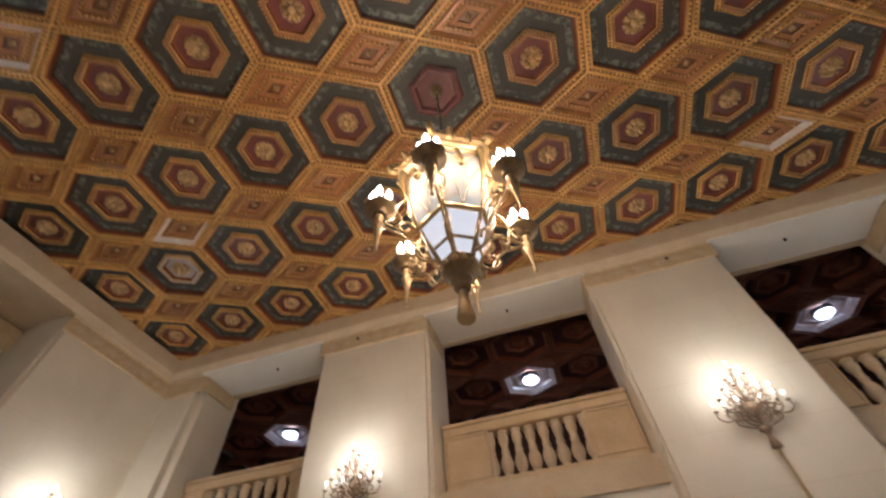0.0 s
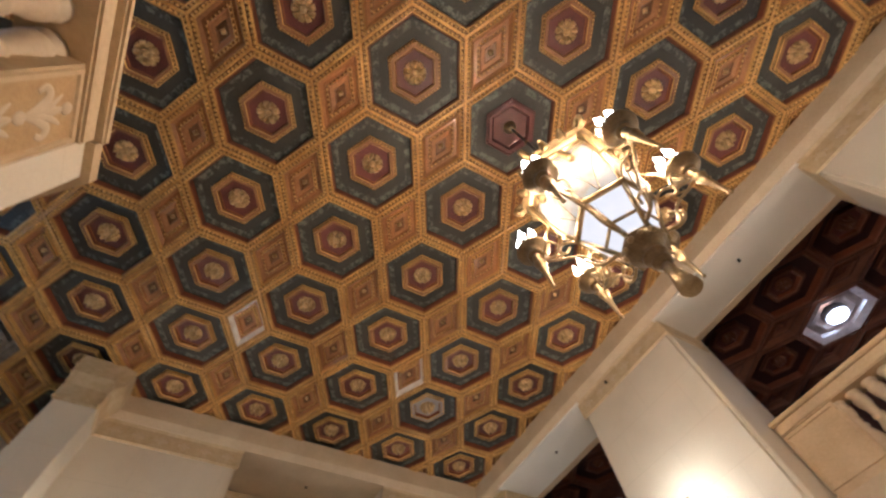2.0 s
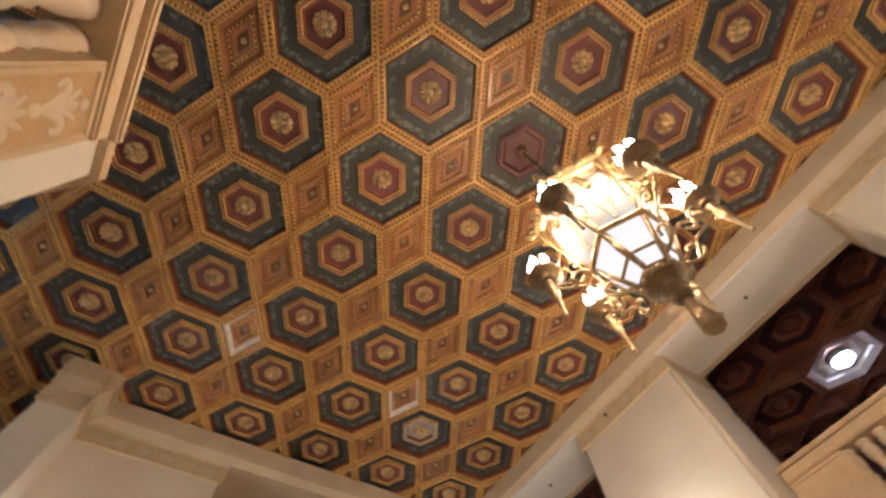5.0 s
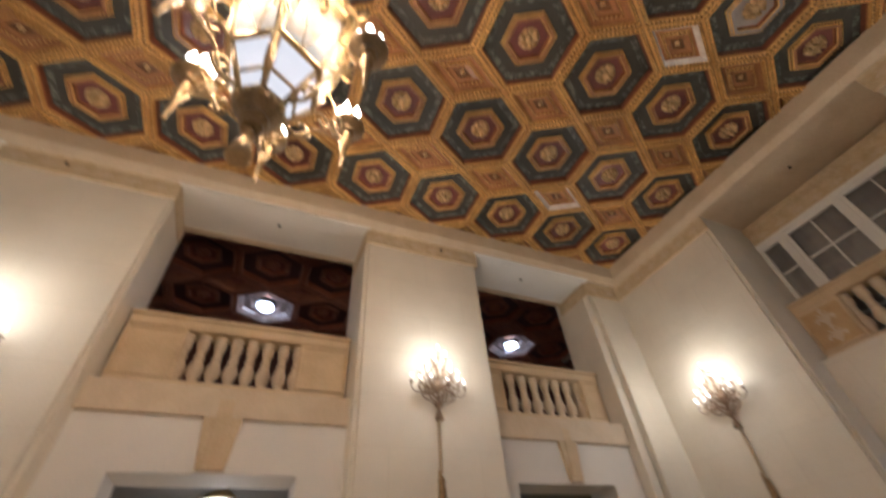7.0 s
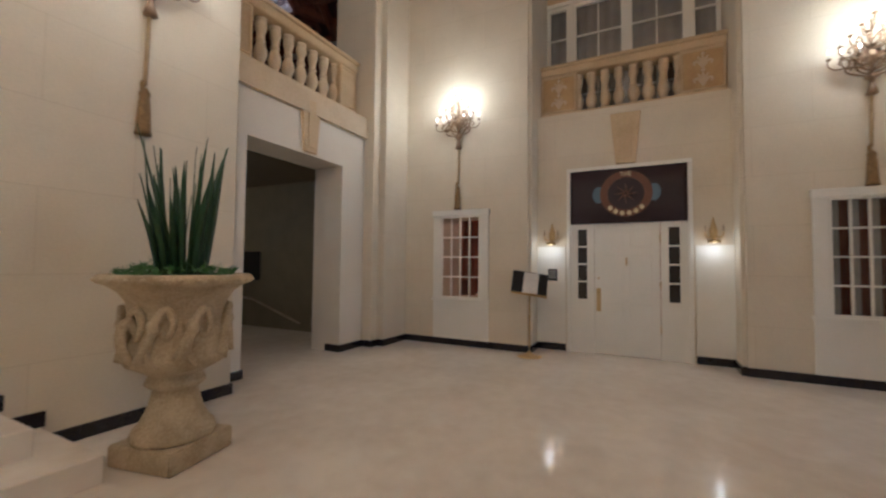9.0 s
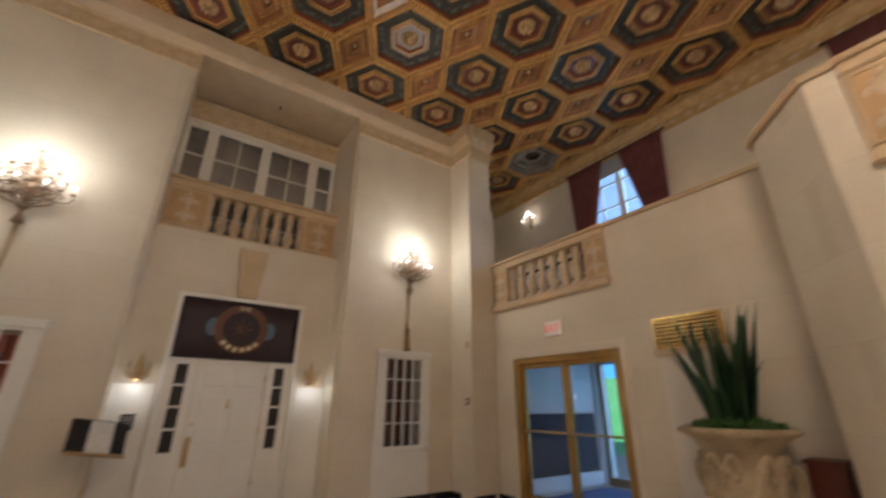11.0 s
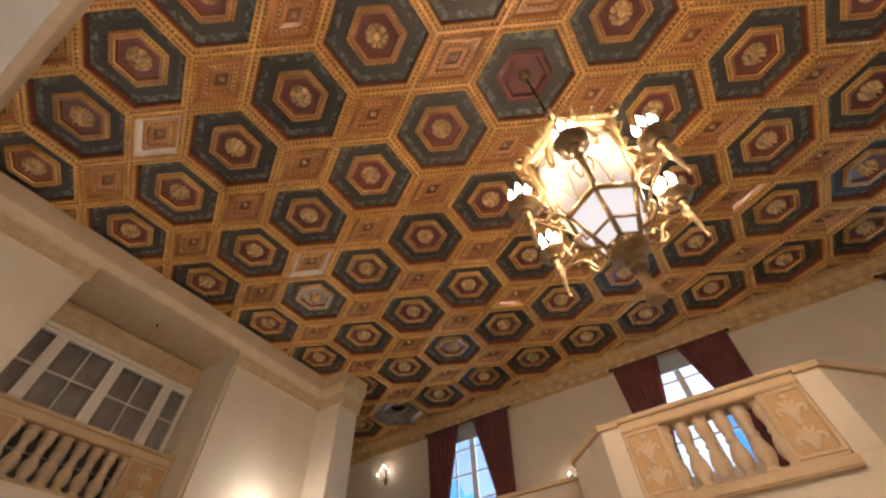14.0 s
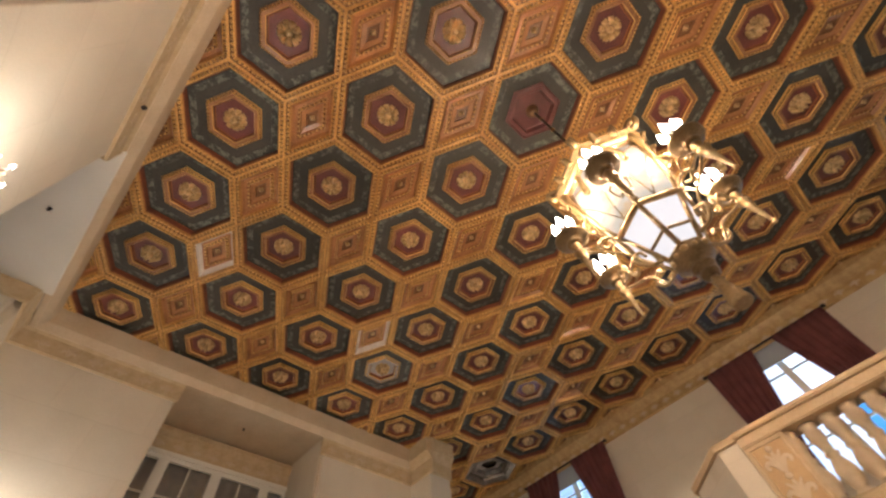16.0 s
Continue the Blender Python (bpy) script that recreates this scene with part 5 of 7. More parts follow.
        tube(bm, curve([(0, -0.04, 0.10), (s * 0.07, -0.05, 0.17), (s * 0.12, -0.05, 0.13), (s * 0.09, -0.05, 0.09)], 5), 0.007, 6)
    part("scrollwork", bm, GILT, ob)
    bm = bmesh.new()
    lathe(bm, [(0.012, -0.20), (0.055, -0.215), (0.065, -0.235), (0.030, -0.26), (0.020, -0.30), (0.034, -0.34), (0.054, -0.42), (0.03, -0.43)], 14, Matrix.Translation((0, -0.05, 0)))
    part("bell_finial", bm, GILT, ob)
    bm = bmesh.new()
    tube(bm, [(0, -0.03, -0.42), (-0.004, -0.03, -0.7), (-0.012, -0.03, -1.0)], [0.016, 0.017, 0.017], 8)
    part("cord", bm, CORD, ob, "tan cord")
    bm = bmesh.new()
    tube(bm, curve([(-0.012, -0.03, -0.98), (-0.03, -0.04, -0.99), (-0.03, -0.04, -1.04), (-0.018, -0.04, -1.10)], 5), 0.018, 8)
    lathe(bm, [(0.02, -1.04), (0.042, -1.08), (0.034, -1.12), (0.040, -1.14), (0.052, -1.38), (0.060, -1.42)][::-1], 14, Matrix.Translation((-0.015, -0.04, 0)))
    part("tassel", bm, TASSEL, ob, "dark gold fringed tassel")


for s in (1, -1):
    sconce(at(s * 1.95, PIER_Y, -2.50), 0)
    for t in (1, -1):
        sconce(at(s * 5.40, t * 2.03, -2.60), -90 if s > 0 else 90)


def small_sconce(place, turn):
    ob = thing("balcony_sconce", place, "small brass candle sconce on the balcony wall, lit", "sconce", "balcony sconces", turn)
    bm = bmesh.new()
    lathe(bm, [(0.03, -0.22), (0.05, -0.10), (0.03, 0.0), (0.05, 0.12), (0.015, 0.22)], 12, Matrix.Translation((0, -0.02, 0)))
    part("back_plate", bm, GILT, ob)
    for x, z in ((-0.17, -0.02), (-0.09, 0.08), (0.0, 0.16), (0.09, 0.08), (0.17, -0.02)):
        bm = bmesh.new()
        tube(bm, curve([(0, -0.03, -0.12), (x * 0.7, -0.13, -0.14), (x, -0.13, z - 0.04), (x, -0.13, z)], 5), 0.008, 6)
        arm = part("arm", bm, GILT, ob)
        bm = bmesh.new()
        lathe(bm, [(0.008, 0.0), (0.013, 0.015), (0.010, 0.04), (0.002, 0.065)], 8, Matrix.Translation((x, -0.13, z)))
        part("bulb", bm, CANDLE_BULB, arm)


for s in (1, -1):
    small_sconce(at(s * 5.75, OUTER, -0.85), 180)
    small_sconce(at(s * 2.05, OUTER, -1.90), 180)

# ---- chandelier ----
ch = thing("chandelier", at(0, 0, 0.02), "gilt hexagonal lantern chandelier with six lit arms", "chandelier")


def z_of(c):
    return (c - 0.02) * U


def hexpt(r, a, z):
    return Vector((r * math.cos(a), r * math.sin(a), z))


ANG = [radians(60 * k) for k in range(6)]
bm = bmesh.new()
lathe(bm, [(0.018, -0.13), (0.035, -0.12), (0.050, -0.10), (0.052, -0.08), (0.040, -0.06), (0.075, -0.02), (0.08, 0.0)], 24)
part("ceiling_rose", bm, CH_GOLD, ch)
bm = bmesh.new()
tube(bm, [(0, 0, -0.08), (0, 0, z_of(-1.0)), (0, 0, z_of(-1.56))], 0.014, 10)
part("rod", bm, DARK_METAL, ch, "dark slender rod")
for k in range(4):
    bm = bmesh.new()
    blob(bm, (0, 0, z_of(-0.3 - 0.36 * k)), 0.024, 0, 10, 1.5)
    part("rod_knop", bm, CH_GOLD, ch)
ZT, ZM, ZW, ZB = z_of(-1.68), z_of(-1.84), z_of(-2.42), z_of(-2.70)
RT, RM, RW, RB = 0.255, 0.342, 0.252, 0.118
UPPER = [(RM - 0.02, ZM), (RM, ZM - 0.14), (RM * 0.98, ZM - 0.34), (RM * 0.89, ZM - 0.54), (RW, ZW)]
bm = bmesh.new()
lathe(bm, [(0.02, ZT + 0.15), (0.05, ZT + 0.13), (0.045, ZT + 0.10), (0.09, ZT + 0.07), (0.16, ZT + 0.05), (RT, ZT), (RM, ZM), (RM - 0.03, ZM - 0.01)][::-1], 6, pose(0, 0, 0, 0, 0, 30), smooth=False)
part("dome", bm, CH_DARK, ch)
# Crown's rim, added and widened to keep the arm lamps off the centre coffer.
bm = bmesh.new()
lathe(bm, [(RM, ZM - 0.005), (RM + 0.055, ZM + 0.010), (RM + 0.075, ZM + 0.030), (RM + 0.100, ZM + 0.045), (RM + 0.104, ZM + 0.060), (RM + 0.07, ZM + 0.072), (RM - 0.02, ZM + 0.075)], 6, pose(0, 0, 0, 0, 0, 30), smooth=False)
part("crown_shade_rim", bm, CROWN_GILT, ch)
for k in range(18):
    if k % 3 == 0:
        continue
    a0, u = ANG[k // 3] + radians(30), (k % 3) / 3
    c = hexpt(RM + 0.09, a0, 0).lerp(hexpt(RM + 0.09, a0 + radians(60), 0), u)
    out = c.normalized()
    bm = bmesh.new()
    tube(bm, curve([c * 0.94 + Vector((0, 0, ZM + 0.035)), c + Vector((0, 0, ZM + 0.055)), c + out * 0.035 + Vector((0, 0, ZM + 0.10)), c + out * 0.055 + Vector((0, 0, ZM + 0.085))], 4), [0.030, 0.033, 0.035, 0.035, 0.034, 0.031, 0.028, 0.025, 0.022, 0.019, 0.016, 0.013, 0.010], 8)
    part("crown_leaf", bm, CROWN_GILT, ch)
for k in range(6):
    a, b = ANG[k] + radians(30), ANG[(k + 1) % 6] + radians(30)
    mid = (ANG[k] + ANG[(k + 1) % 6] + (2 * math.pi if k == 5 else 0)) / 2 + radians(30)
    # crown volute on the corner, running down the rib as a leaf
    bm = bmesh.new()
    tube(bm, curve([hexpt(RM + 0.0, a, ZM + 0.08), hexpt(RM + 0.09, a, ZM + 0.13), hexpt(RM + 0.15, a, ZM + 0.08), hexpt(RM + 0.12, a, ZM + 0.02), hexpt(RM + 0.08, a, ZM + 0.06)], 5), 0.024, 8)
    tube(bm, curve([hexpt(RM + 0.03, a, ZM + 0.02), hexpt(RM + 0.035, a, ZM - 0.08), hexpt(RM + 0.02, a, ZM - 0.22), hexpt(RM + 0.005, a, ZM - 0.36)], 5), [0.034 - 0.0018 * i for i in range(16)], 8)
    part("crown_leaf", bm, CROWN_GILT, ch)
    bm = bmesh.new()
    n0 = hexpt(RM * 0.87, mid, ZM)
    tube(bm, curve([n0 + Vector((0, 0, -0.01)), n0 * 1.10 + Vector((0, 0, 0.06)), n0 * 1.14 + Vector((0, 0, 0.02)), n0 * 1.06 + Vector((0, 0, -0.07))], 5), [0.022 + 0.001 * min(i, 15 - i) for i in range(16)], 8)
    part("crown_shell", bm, CROWN_GILT, ch)
    # bowed upper pane and flat lower pane
    bm = bmesh.new()
    ring = [(bm.verts.new(hexpt(r - 0.012, a, z)), bm.verts.new(hexpt(r - 0.012, b, z))) for r, z in UPPER]
    for (p, q), (r, s) in zip(ring, ring[1:]):
        bm.faces.new((p, q, s, r)).smooth = True
    pane = part("upper_pane", bm, LANTERN, ch, "bowed lit amber glass pane")
    pane.visible_shadow = False
    pane.modifiers.new("thickness", "SOLIDIFY").thickness = 0.006
    r2, z2 = RB + (RW - RB) * 0.36, ZB + (ZW - ZB) * 0.36
    for name, (ra, za), (rb, zb) in (("lower_pane", (RW, ZW - 0.02), (r2, z2)), ("foot_pane", (r2, z2), (RB, ZB))):
        bm = bmesh.new()
        bm.faces.new([bm.verts.new(v) for v in (hexpt(ra - 0.008, a, za), hexpt(ra - 0.008, b, za), hexpt(rb - 0.008, b, zb), hexpt(rb - 0.008, a, zb))])
        pane = part(name, bm, LANTERN_LOW, ch, "lit frosted lower pane")
        pane.visible_shadow = False
        pane.modifiers.new("thickness", "SOLIDIFY").thickness = 0.005
    bm = bmesh.new()
    tube(bm, [hexpt(r, a, z) for r, z in UPPER], 0.013, 6)
    part("upper_rib", bm, CH_GOLD, ch)
    bm = bmesh.new()
    tube(bm, [hexpt(RW, a, ZW), hexpt(RB, a, ZB)], 0.017, 6)
    part("lower_rib", bm, CH_GOLD, ch)
    for r, z, thick, mat in ((RW + 0.008, ZW, 0.022, CH_GOLD), (RM + 0.002, ZM, 0.022, CH_GOLD), (r2, z2, 0.012, CH_GOLD), (RB, ZB, 0.016, CH_DARK)):
        bm = bmesh.new()
        tube(bm, [hexpt(r, a, z), hexpt(r, b, z)], thick, 6)
        part("ring_bar", bm, mat, ch)
    # draped tracery over the upper pane
    m0, m1 = hexpt(RM + 0.01, a, ZM - 0.06), hexpt(RM + 0.01, b, ZM - 0.06)
    bm = bmesh.new()
    tube(bm, curve([m0, m0 * 0.6 + m1 * 0.4 + Vector((0, 0, -0.10)), m0 * 0.5 + m1 * 0.5 + Vector((0, 0, -0.13)), m0 * 0.4 + m1 * 0.6 + Vector((0, 0, -0.10)), m1], 5), 0.006, 6)
    part("tracery", bm, CH_GOLD, ch)
    for p, q in ((a, mid), (b, mid if b > mid else mid - 2 * math.pi)):
        bm = bmesh.new()
        tube(bm, curve([hexpt(RM + 0.008, p, ZM - 0.24), hexpt(RM * 0.94, p * 0.72 + q * 0.28, ZM - 0.34), hexpt(RM * 0.87, p * 0.35 + q * 0.65, ZM - 0.50), hexpt(RW * 0.90, q, ZW + 0.03)], 5), 0.0055, 6)
        part("tracery", bm, CH_DARK, ch)
bm = bmesh.new()
lathe(bm, [(0.03, -0.215), (0.050, -0.20), (0.056, -0.18), (0.040, -0.165), (0.040, -0.155), (0.066, -0.14), (0.070, -0.12), (0.050, -0.105), (0.078, -0.092), (0.080, -0.084), (0.112, -0.060), (0.122, -0.032), (0.116, -0.020), (0.124, -0.008), (0.115, 0.01)], 24, Matrix.Translation((0, 0, ZB)))
hub = part("hub", bm, CH_DARK, ch, "dark gilt turned hub")
for k in range(12):
    a = radians(30 * k)
    bm = bmesh.new()
    blob(bm, hexpt(0.116, a, ZB - 0.035), 0.022 if k % 2 else 0.016, 0, 8)
    part("boss", bm, CH_GOLD, hub)
bm = bmesh.new()
lathe(bm, [(0.046, z_of(-3.06)), (0.056, z_of(-3.05)), (0.043, z_of(-2.99)), (0.026, z_of(-2.92)), (0.033, z_of(-2.91)), (0.024, z_of(-2.895)), (0.022, ZB - 0.21)], 18)
part("bell", bm, CH_GOLD, ch, "small flared bell at the foot")
for k, a0 in enumerate(ANG):
    a = a0 + radians(30)
    R1, ZC = 0.53, z_of(-2.30)
    bm = bmesh.new()
    tube(bm, curve([hexpt(RB + 0.02, a, ZB + 0.04), hexpt(RB + 0.10, a, ZB + 0.02), hexpt(RW + 0.05, a, ZW - 0.16), hexpt(R1 - 0.10, a, ZC - 0.22), hexpt(R1 - 0.02, a, ZC - 0.16)], 6), 0.010, 8)
    arm = part("arm", bm, CH_GOLD, ch)
    bm = bmesh.new()
    tube(bm, curve([hexpt(RW, a, ZW - 0.02), hexpt(RW + 0.08, a, ZW + 0.05), hexpt(RW + 0.14, a, ZW + 0.01), hexpt(RW + 0.11, a, ZW - 0.06), hexpt(RW + 0.07, a, ZW - 0.02)], 5), 0.011, 6)
    part("scroll", bm, CH_GOLD, arm)
    bm = bmesh.new()
    tube(bm, curve([hexpt(RB + 0.03, a, ZB + 0.02), hexpt(RB + 0.12, a, ZB + 0.02), hexpt(RB + 0.17, a, ZB + 0.10), hexpt(RB + 0.11, a, ZB + 0.15), hexpt(RB + 0.09, a, ZB + 0.10)], 5), 0.011, 6)
    part("scroll", bm, CH_GOLD, arm)
    bm = bmesh.new()
    tube(bm, curve([hexpt(RM, a, ZM - 0.36), hexpt(RM + 0.06, a, ZM - 0.46), hexpt(RM + 0.09, a, ZM - 0.60), hexpt(R1 - 0.06, a, ZC - 0.10)], 5), 0.009, 6)
    part("brace", bm, CH_GOLD, arm)
    for side in (-1, 1):
        bm = bmesh.new()
        tube(bm, curve([hexpt(R1 - 0.03, a, ZC - 0.13), hexpt(R1 - 0.10, a + side * 0.14, ZC - 0.08), hexpt(R1 - 0.15, a + side * 0.10, ZC - 0.15), hexpt(R1 - 0.10, a + side * 0.05, ZC - 0.19)], 5), 0.007, 6)
        part("scroll", bm, CH_GOLD, arm)
    bm = bmesh.new()
    lathe(bm, [(0.028, -0.075), (0.052, -0.068), (0.056, -0.055), (0.044, -0.046), (0.078, -0.034), (0.082, -0.026), (0.104, -0.016), (0.116, 0.002), (0.114, 0.012), (0.104, 0.012), (0.05, 0.0), (0.03, 0.0)], 20, Matrix.Translation(hexpt(R1, a, ZC)))
    cup = part("cup", bm, CH_DARK, arm, "dark gilt drip cup")
    bm = bmesh.new()
    lathe(bm, [(0.005, -0.445), (0.013, -0.435), (0.013, -0.425), (0.006, -0.415), (0.010, -0.40), (0.022, -0.245), (0.030, -0.235), (0.018, -0.22), (0.034, -0.195), (0.042, -0.17), (0.022, -0.145), (0.020, -0.13), (0.036, -0.11), (0.034, -0.09), (0.028, -0.07)], 16, Matrix.Translation(hexpt(R1, a, ZC)))
    part("drop_finial", bm, CH_GOLD, arm, "pale gilt tapering drop finial")
    for j in range(5):
        b = a + j * 2 * math.pi / 5
        base = hexpt(R1, a, ZC + 0.015) + Vector((0.062 * math.cos(b), 0.062 * math.sin(b), 0))
        bm = bmesh.new()
        lathe(bm, [(0.011, 0.0), (0.011, 0.10)], 8, Matrix.Translation(base))
        part("candle", bm, PAPER, arm, "white candle sleeve")
        bm = bmesh.new()
        lathe(bm, [(0.010, 0.0), (0.022, 0.02), (0.026, 0.045), (0.015, 0.085), (0.003, 0.13)], 10, Matrix.Translation(base + Vector((0, 0, 0.10))))
        part("bulb", bm, BULB, arm)

# ---- stone urns with snake plants ----
URN_PROFILE = [(0.0, 0.14), (0.235, 0.14), (0.248, 0.17), (0.235, 0.21), (0.205, 0.24), (0.165, 0.32), (0.14, 0.41), (0.132, 0.46), (0.16, 0.475), (0.18, 0.495), (0.168, 0.525), (0.15, 0.55), (0.21, 0.585), (0.285, 0.63), (0.312, 0.69), (0.305, 0.76), (0.285, 0.86), (0.28, 0.96), (0.295, 1.04), (0.335, 1.10), (0.39, 1.14), (0.445, 1.16), (0.45, 1.20), (0.43, 1.215), (0.37, 1.21), (0.34, 1.17), (0.0, 1.16)]


def urn(place, turn, seed, blades=34, spread=0.15, reach=0.92, broad=1.0):
    rng = random.Random(seed)
    ob = thing("urn", place, "carved weathered stone urn on a square plinth", "urn", "stone urns", turn)
    bm = bmesh.new()
    block(bm, -0.25, 0.25, -0.25, 0.25, 0.0, 0.14)
    part("plinth", soften(bm, 0.012, 2), URN, ob)
    bm = bmesh.new()
    lathe(bm, [(max(r, 0.001), z) for r, z in URN_PROFILE], 36)
    part("bowl", bm, URN, ob)
    bm = bmesh.new()
    blob(bm, (0.44, 0, 1.18), 0.022, 0, 6, 0.7)
    bead = part("rim_bead", bm, URN, ob)
    for k in range(1, 30):
        other = new("rim_bead", bead.data)
        other.parent = ob
        other.rotation_euler = (0, 0, 2 * math.pi * k / 30)
    for k in range(9):
        a = 2 * math.pi * (k + 0.3 * rng.random()) / 9
        bm = bmesh.new()
        r, z = 0.305, 0.80
        pts = [(r * math.cos(a + da), r * math.sin(a + da), z + dz) for da, dz in ((-0.22, -0.12), (-0.05, 0.0), (0.10, 0.13), (0.28, 0.20), (0.40, 0.10), (0.28, 0.02), (0.20, 0.08))]
        tube(bm, curve(pts, 4), [0.040 - 0.0012 * i for i in range(25)], 6)
        pts = [(r * math.cos(a + da), r * math.sin(a + da), z + dz) for da, dz in ((-0.05, 0.0), (-0.02, -0.09), (0.12, -0.16))]
        tube(bm, curve(pts, 4), [0.026, 0.025, 0.024, 0.023, 0.021, 0.019, 0.017, 0.014, 0.010], 6)
        blob(bm, (r * math.cos(a + 0.05), r * math.sin(a + 0.05), z + 0.09), 0.042, 0, 8, 1.2)
        part("vine_relief", bm, URN, ob, "carved vine and leaf relief")
    for s in (-1, 1):
        bm = bmesh.new()
        tube(bm, curve([(s * 0.26, 0, 0.68), (s * 0.35, 0, 0.72), (s * 0.385, 0, 0.86), (s * 0.34, 0, 0.93), (s * 0.29, 0, 0.86)], 6), 0.028, 10)
        part("handle", bm, URN, ob)
    plant = thing("snake_plant", Vector(place) + Vector((0, 0, 1.17)), "dark green snake plant with upright blades in an urn", "plant", "snake plants", turn)
    for k in range(blades):
        a, r0 = rng.uniform(0, 2 * math.pi), 0.15 * math.sqrt(rng.random())
        h, lean = reach * rng.uniform(0.55, 1.0), rng.uniform(0.02, spread)
        if k == 0 and seed == 3:
            a, h, lean = 3.6, 0.90, 0.38
        bend, wide, face = rng.uniform(-0.3, 0.3), broad * rng.uniform(0.022, 0.040), rng.uniform(0, math.pi)
        bm = bmesh.new()
        rows_v = []
        for i in range(8):
            t = i / 7
            c = Vector((math.cos(a) * (r0 + lean * t * (0.6 + 0.6 * t)), math.sin(a) * (r0 + lean * t * (0.6 + 0.6 * t)), h * t - 0.03))
            w = wide * (0.80 + 0.5 * t - 1.24 * t ** 2.2)
            c += Vector((math.cos(face), math.sin(face), 0)) * (broad - 0.6) * bend * 0.12 * math.sin(5.0 * t + a)
            u = Vector((math.cos(face + bend * t), math.sin(face + bend * t), 0))
            v = Vector((-u.y, u.x, 0))
            rows_v.append([bm.verts.new(c - u * w), bm.verts.new(c + v * w * 0.32), bm.verts.new(c + u * w), bm.verts.new(c - v * 0.006 + v * w * 0.32)])
        for p, q in zip(rows_v, rows_v[1:]):
            for e in range(4):
                bm.faces.new((p[e], p[(e + 1) % 4], q[(e + 1) % 4], q[e])).smooth = True
        bm.faces.new(rows_v[-1])
        part("leaf", bm, LEAF, plant)
    verts, faces = [], []
    for k in range(900):
        a, r = rng.uniform(0, 2 * math.pi), 0.36 * math.sqrt(rng.random())
        c = Vector((r * math.cos(a), r * math.sin(a), rng.uniform(-0.01, 0.12) * (1 - 0.5 * (r / 0.36) ** 2)))
        d = Vector((rng.uniform(-1, 1), rng.uniform(-1, 1), rng.uniform(0.1, 1))).normalized()
        e = d.orthogonal().normalized()
        s, o = rng.uniform(0.016, 0.032), len(verts)
        verts += [tuple(c), tuple(c + d * s + e * s * 0.5), tuple(c + d * s * 2), tuple(c + d * s - e * s * 0.5)]
        faces.append((o, o + 1, o + 2, o + 3))
    me = bpy.data.meshes.new("ground_cover")
    me.from_pydata(verts, [], faces)
    me.materials.append(MOSS)
    cover = tagged(new("ground_cover", me), kind="stuff", label="bright green leafy ground cover round the blades")
    cover.parent = plant


urn(at(1.82, 2.10, FLOOR), 12, 3, 34, 0.17, 1.0)
urn(at(1.90, -2.78, FLOOR), 0, 8, 34, 0.30, 1.15, 1.5)

# ---- entrance wall fittings ----
exit_sign = thing("exit_sign", at(3.82, SOUTH, -3.56), "small lit exit sign with red letters", "sign", turn=180)
bm = bmesh.new()
block(bm, -0.15, 0.15, -0.05, 0.0, -0.105, 0.105)
part("box", soften(bm, 0.008, 1), EXIT_WHITE, exit_sign)
text_on("lettering", "EXIT", 0.14, Matrix.Translation((0, -0.053, 0)) @ pose(0, 0, 0, 90), EXIT_RED, exit_sign)

vent = thing("vent_grille", at(2.28, SOUTH, -3.79), "brass lattice vent grille in a moulded frame", "vent", turn=180)
bm = bmesh.new()
w, h = 0.31 * U, 0.15 * U
for a, b, c, d in ((-w, w, h - 0.03, h), (-w, w, -h, -h + 0.03), (-w, -w + 0.03, -h + 0.03, h - 0.03), (w - 0.03, w, -h + 0.03, h - 0.03)):
    block(bm, a, b, -0.035, 0.0, c, d)
part("frame", bm, OLD_BRASS, vent)
bm = bmesh.new()
block(bm, -w + 0.03, w - 0.03, -0.006, 0.0, -h + 0.03, h - 0.03)
part("backing", bm, DARK_METAL, vent)
bm = bmesh.new()
for k in range(15):
    x = -w + 0.03 + (2 * w - 0.06) * (k + 0.5) / 15
    block(bm, x - 0.008, x + 0.008, -0.024, -0.010, -h + 0.03, h - 0.03)
for k in range(7):
    z = -h + 0.03 + (2 * h - 0.06) * (k + 0.5) / 7
    block(bm, -w + 0.03, w - 0.03, -0.022, -0.012, z - 0.007, z + 0.007)
part("lattice", bm, OLD_BRASS, vent)
bm = bmesh.new()
block(bm, -w - 0.02, w + 0.02, -0.06, 0.0, -h - 0.07, -h - 0.01)
part("ledge", soften(bm, 0.01, 2), STONE_PALE, vent)
structure("niche_south", [(1.98, 2.58, SOUTH - 0.01, SOUTH + 0.012, FLOOR + 0.1, -4.02)], WHITE_PLASTER, "pale recessed panel below the vent", "panel", 0.003)

plaque = thing("wall_plaque", Vector((0.5 * (BAY_X + BAY_X2) - 0.22, 0, 0)), "upright gilt metal plaque on the bay", "plaque")
plaque.matrix_world = Matrix.Translation(at(0.78, BAY_Y, -4.42)) @ pose(0, 0, 0, 0, 0, 180)
bm = bmesh.new()
block(bm, -0.07, 0.07, -0.05, 0.0, -0.16, 0.14)
part("box", soften(bm, 0.015, 2), PLAQUE_GOLD, plaque)
bm = bmesh.new()
block(bm, -0.048, 0.048, -0.054, -0.049, -0.13, 0.11)
part("face_plate", bm, PLAQUE_GOLD, plaque)
for k in range(3):
    bm = bmesh.new()
    block(bm, -0.034, 0.034, -0.058, -0.053, 0.06 - 0.07 * k, 0.085 - 0.07 * k)
    part("raised_bar", bm, PLAQUE_GOLD, plaque)


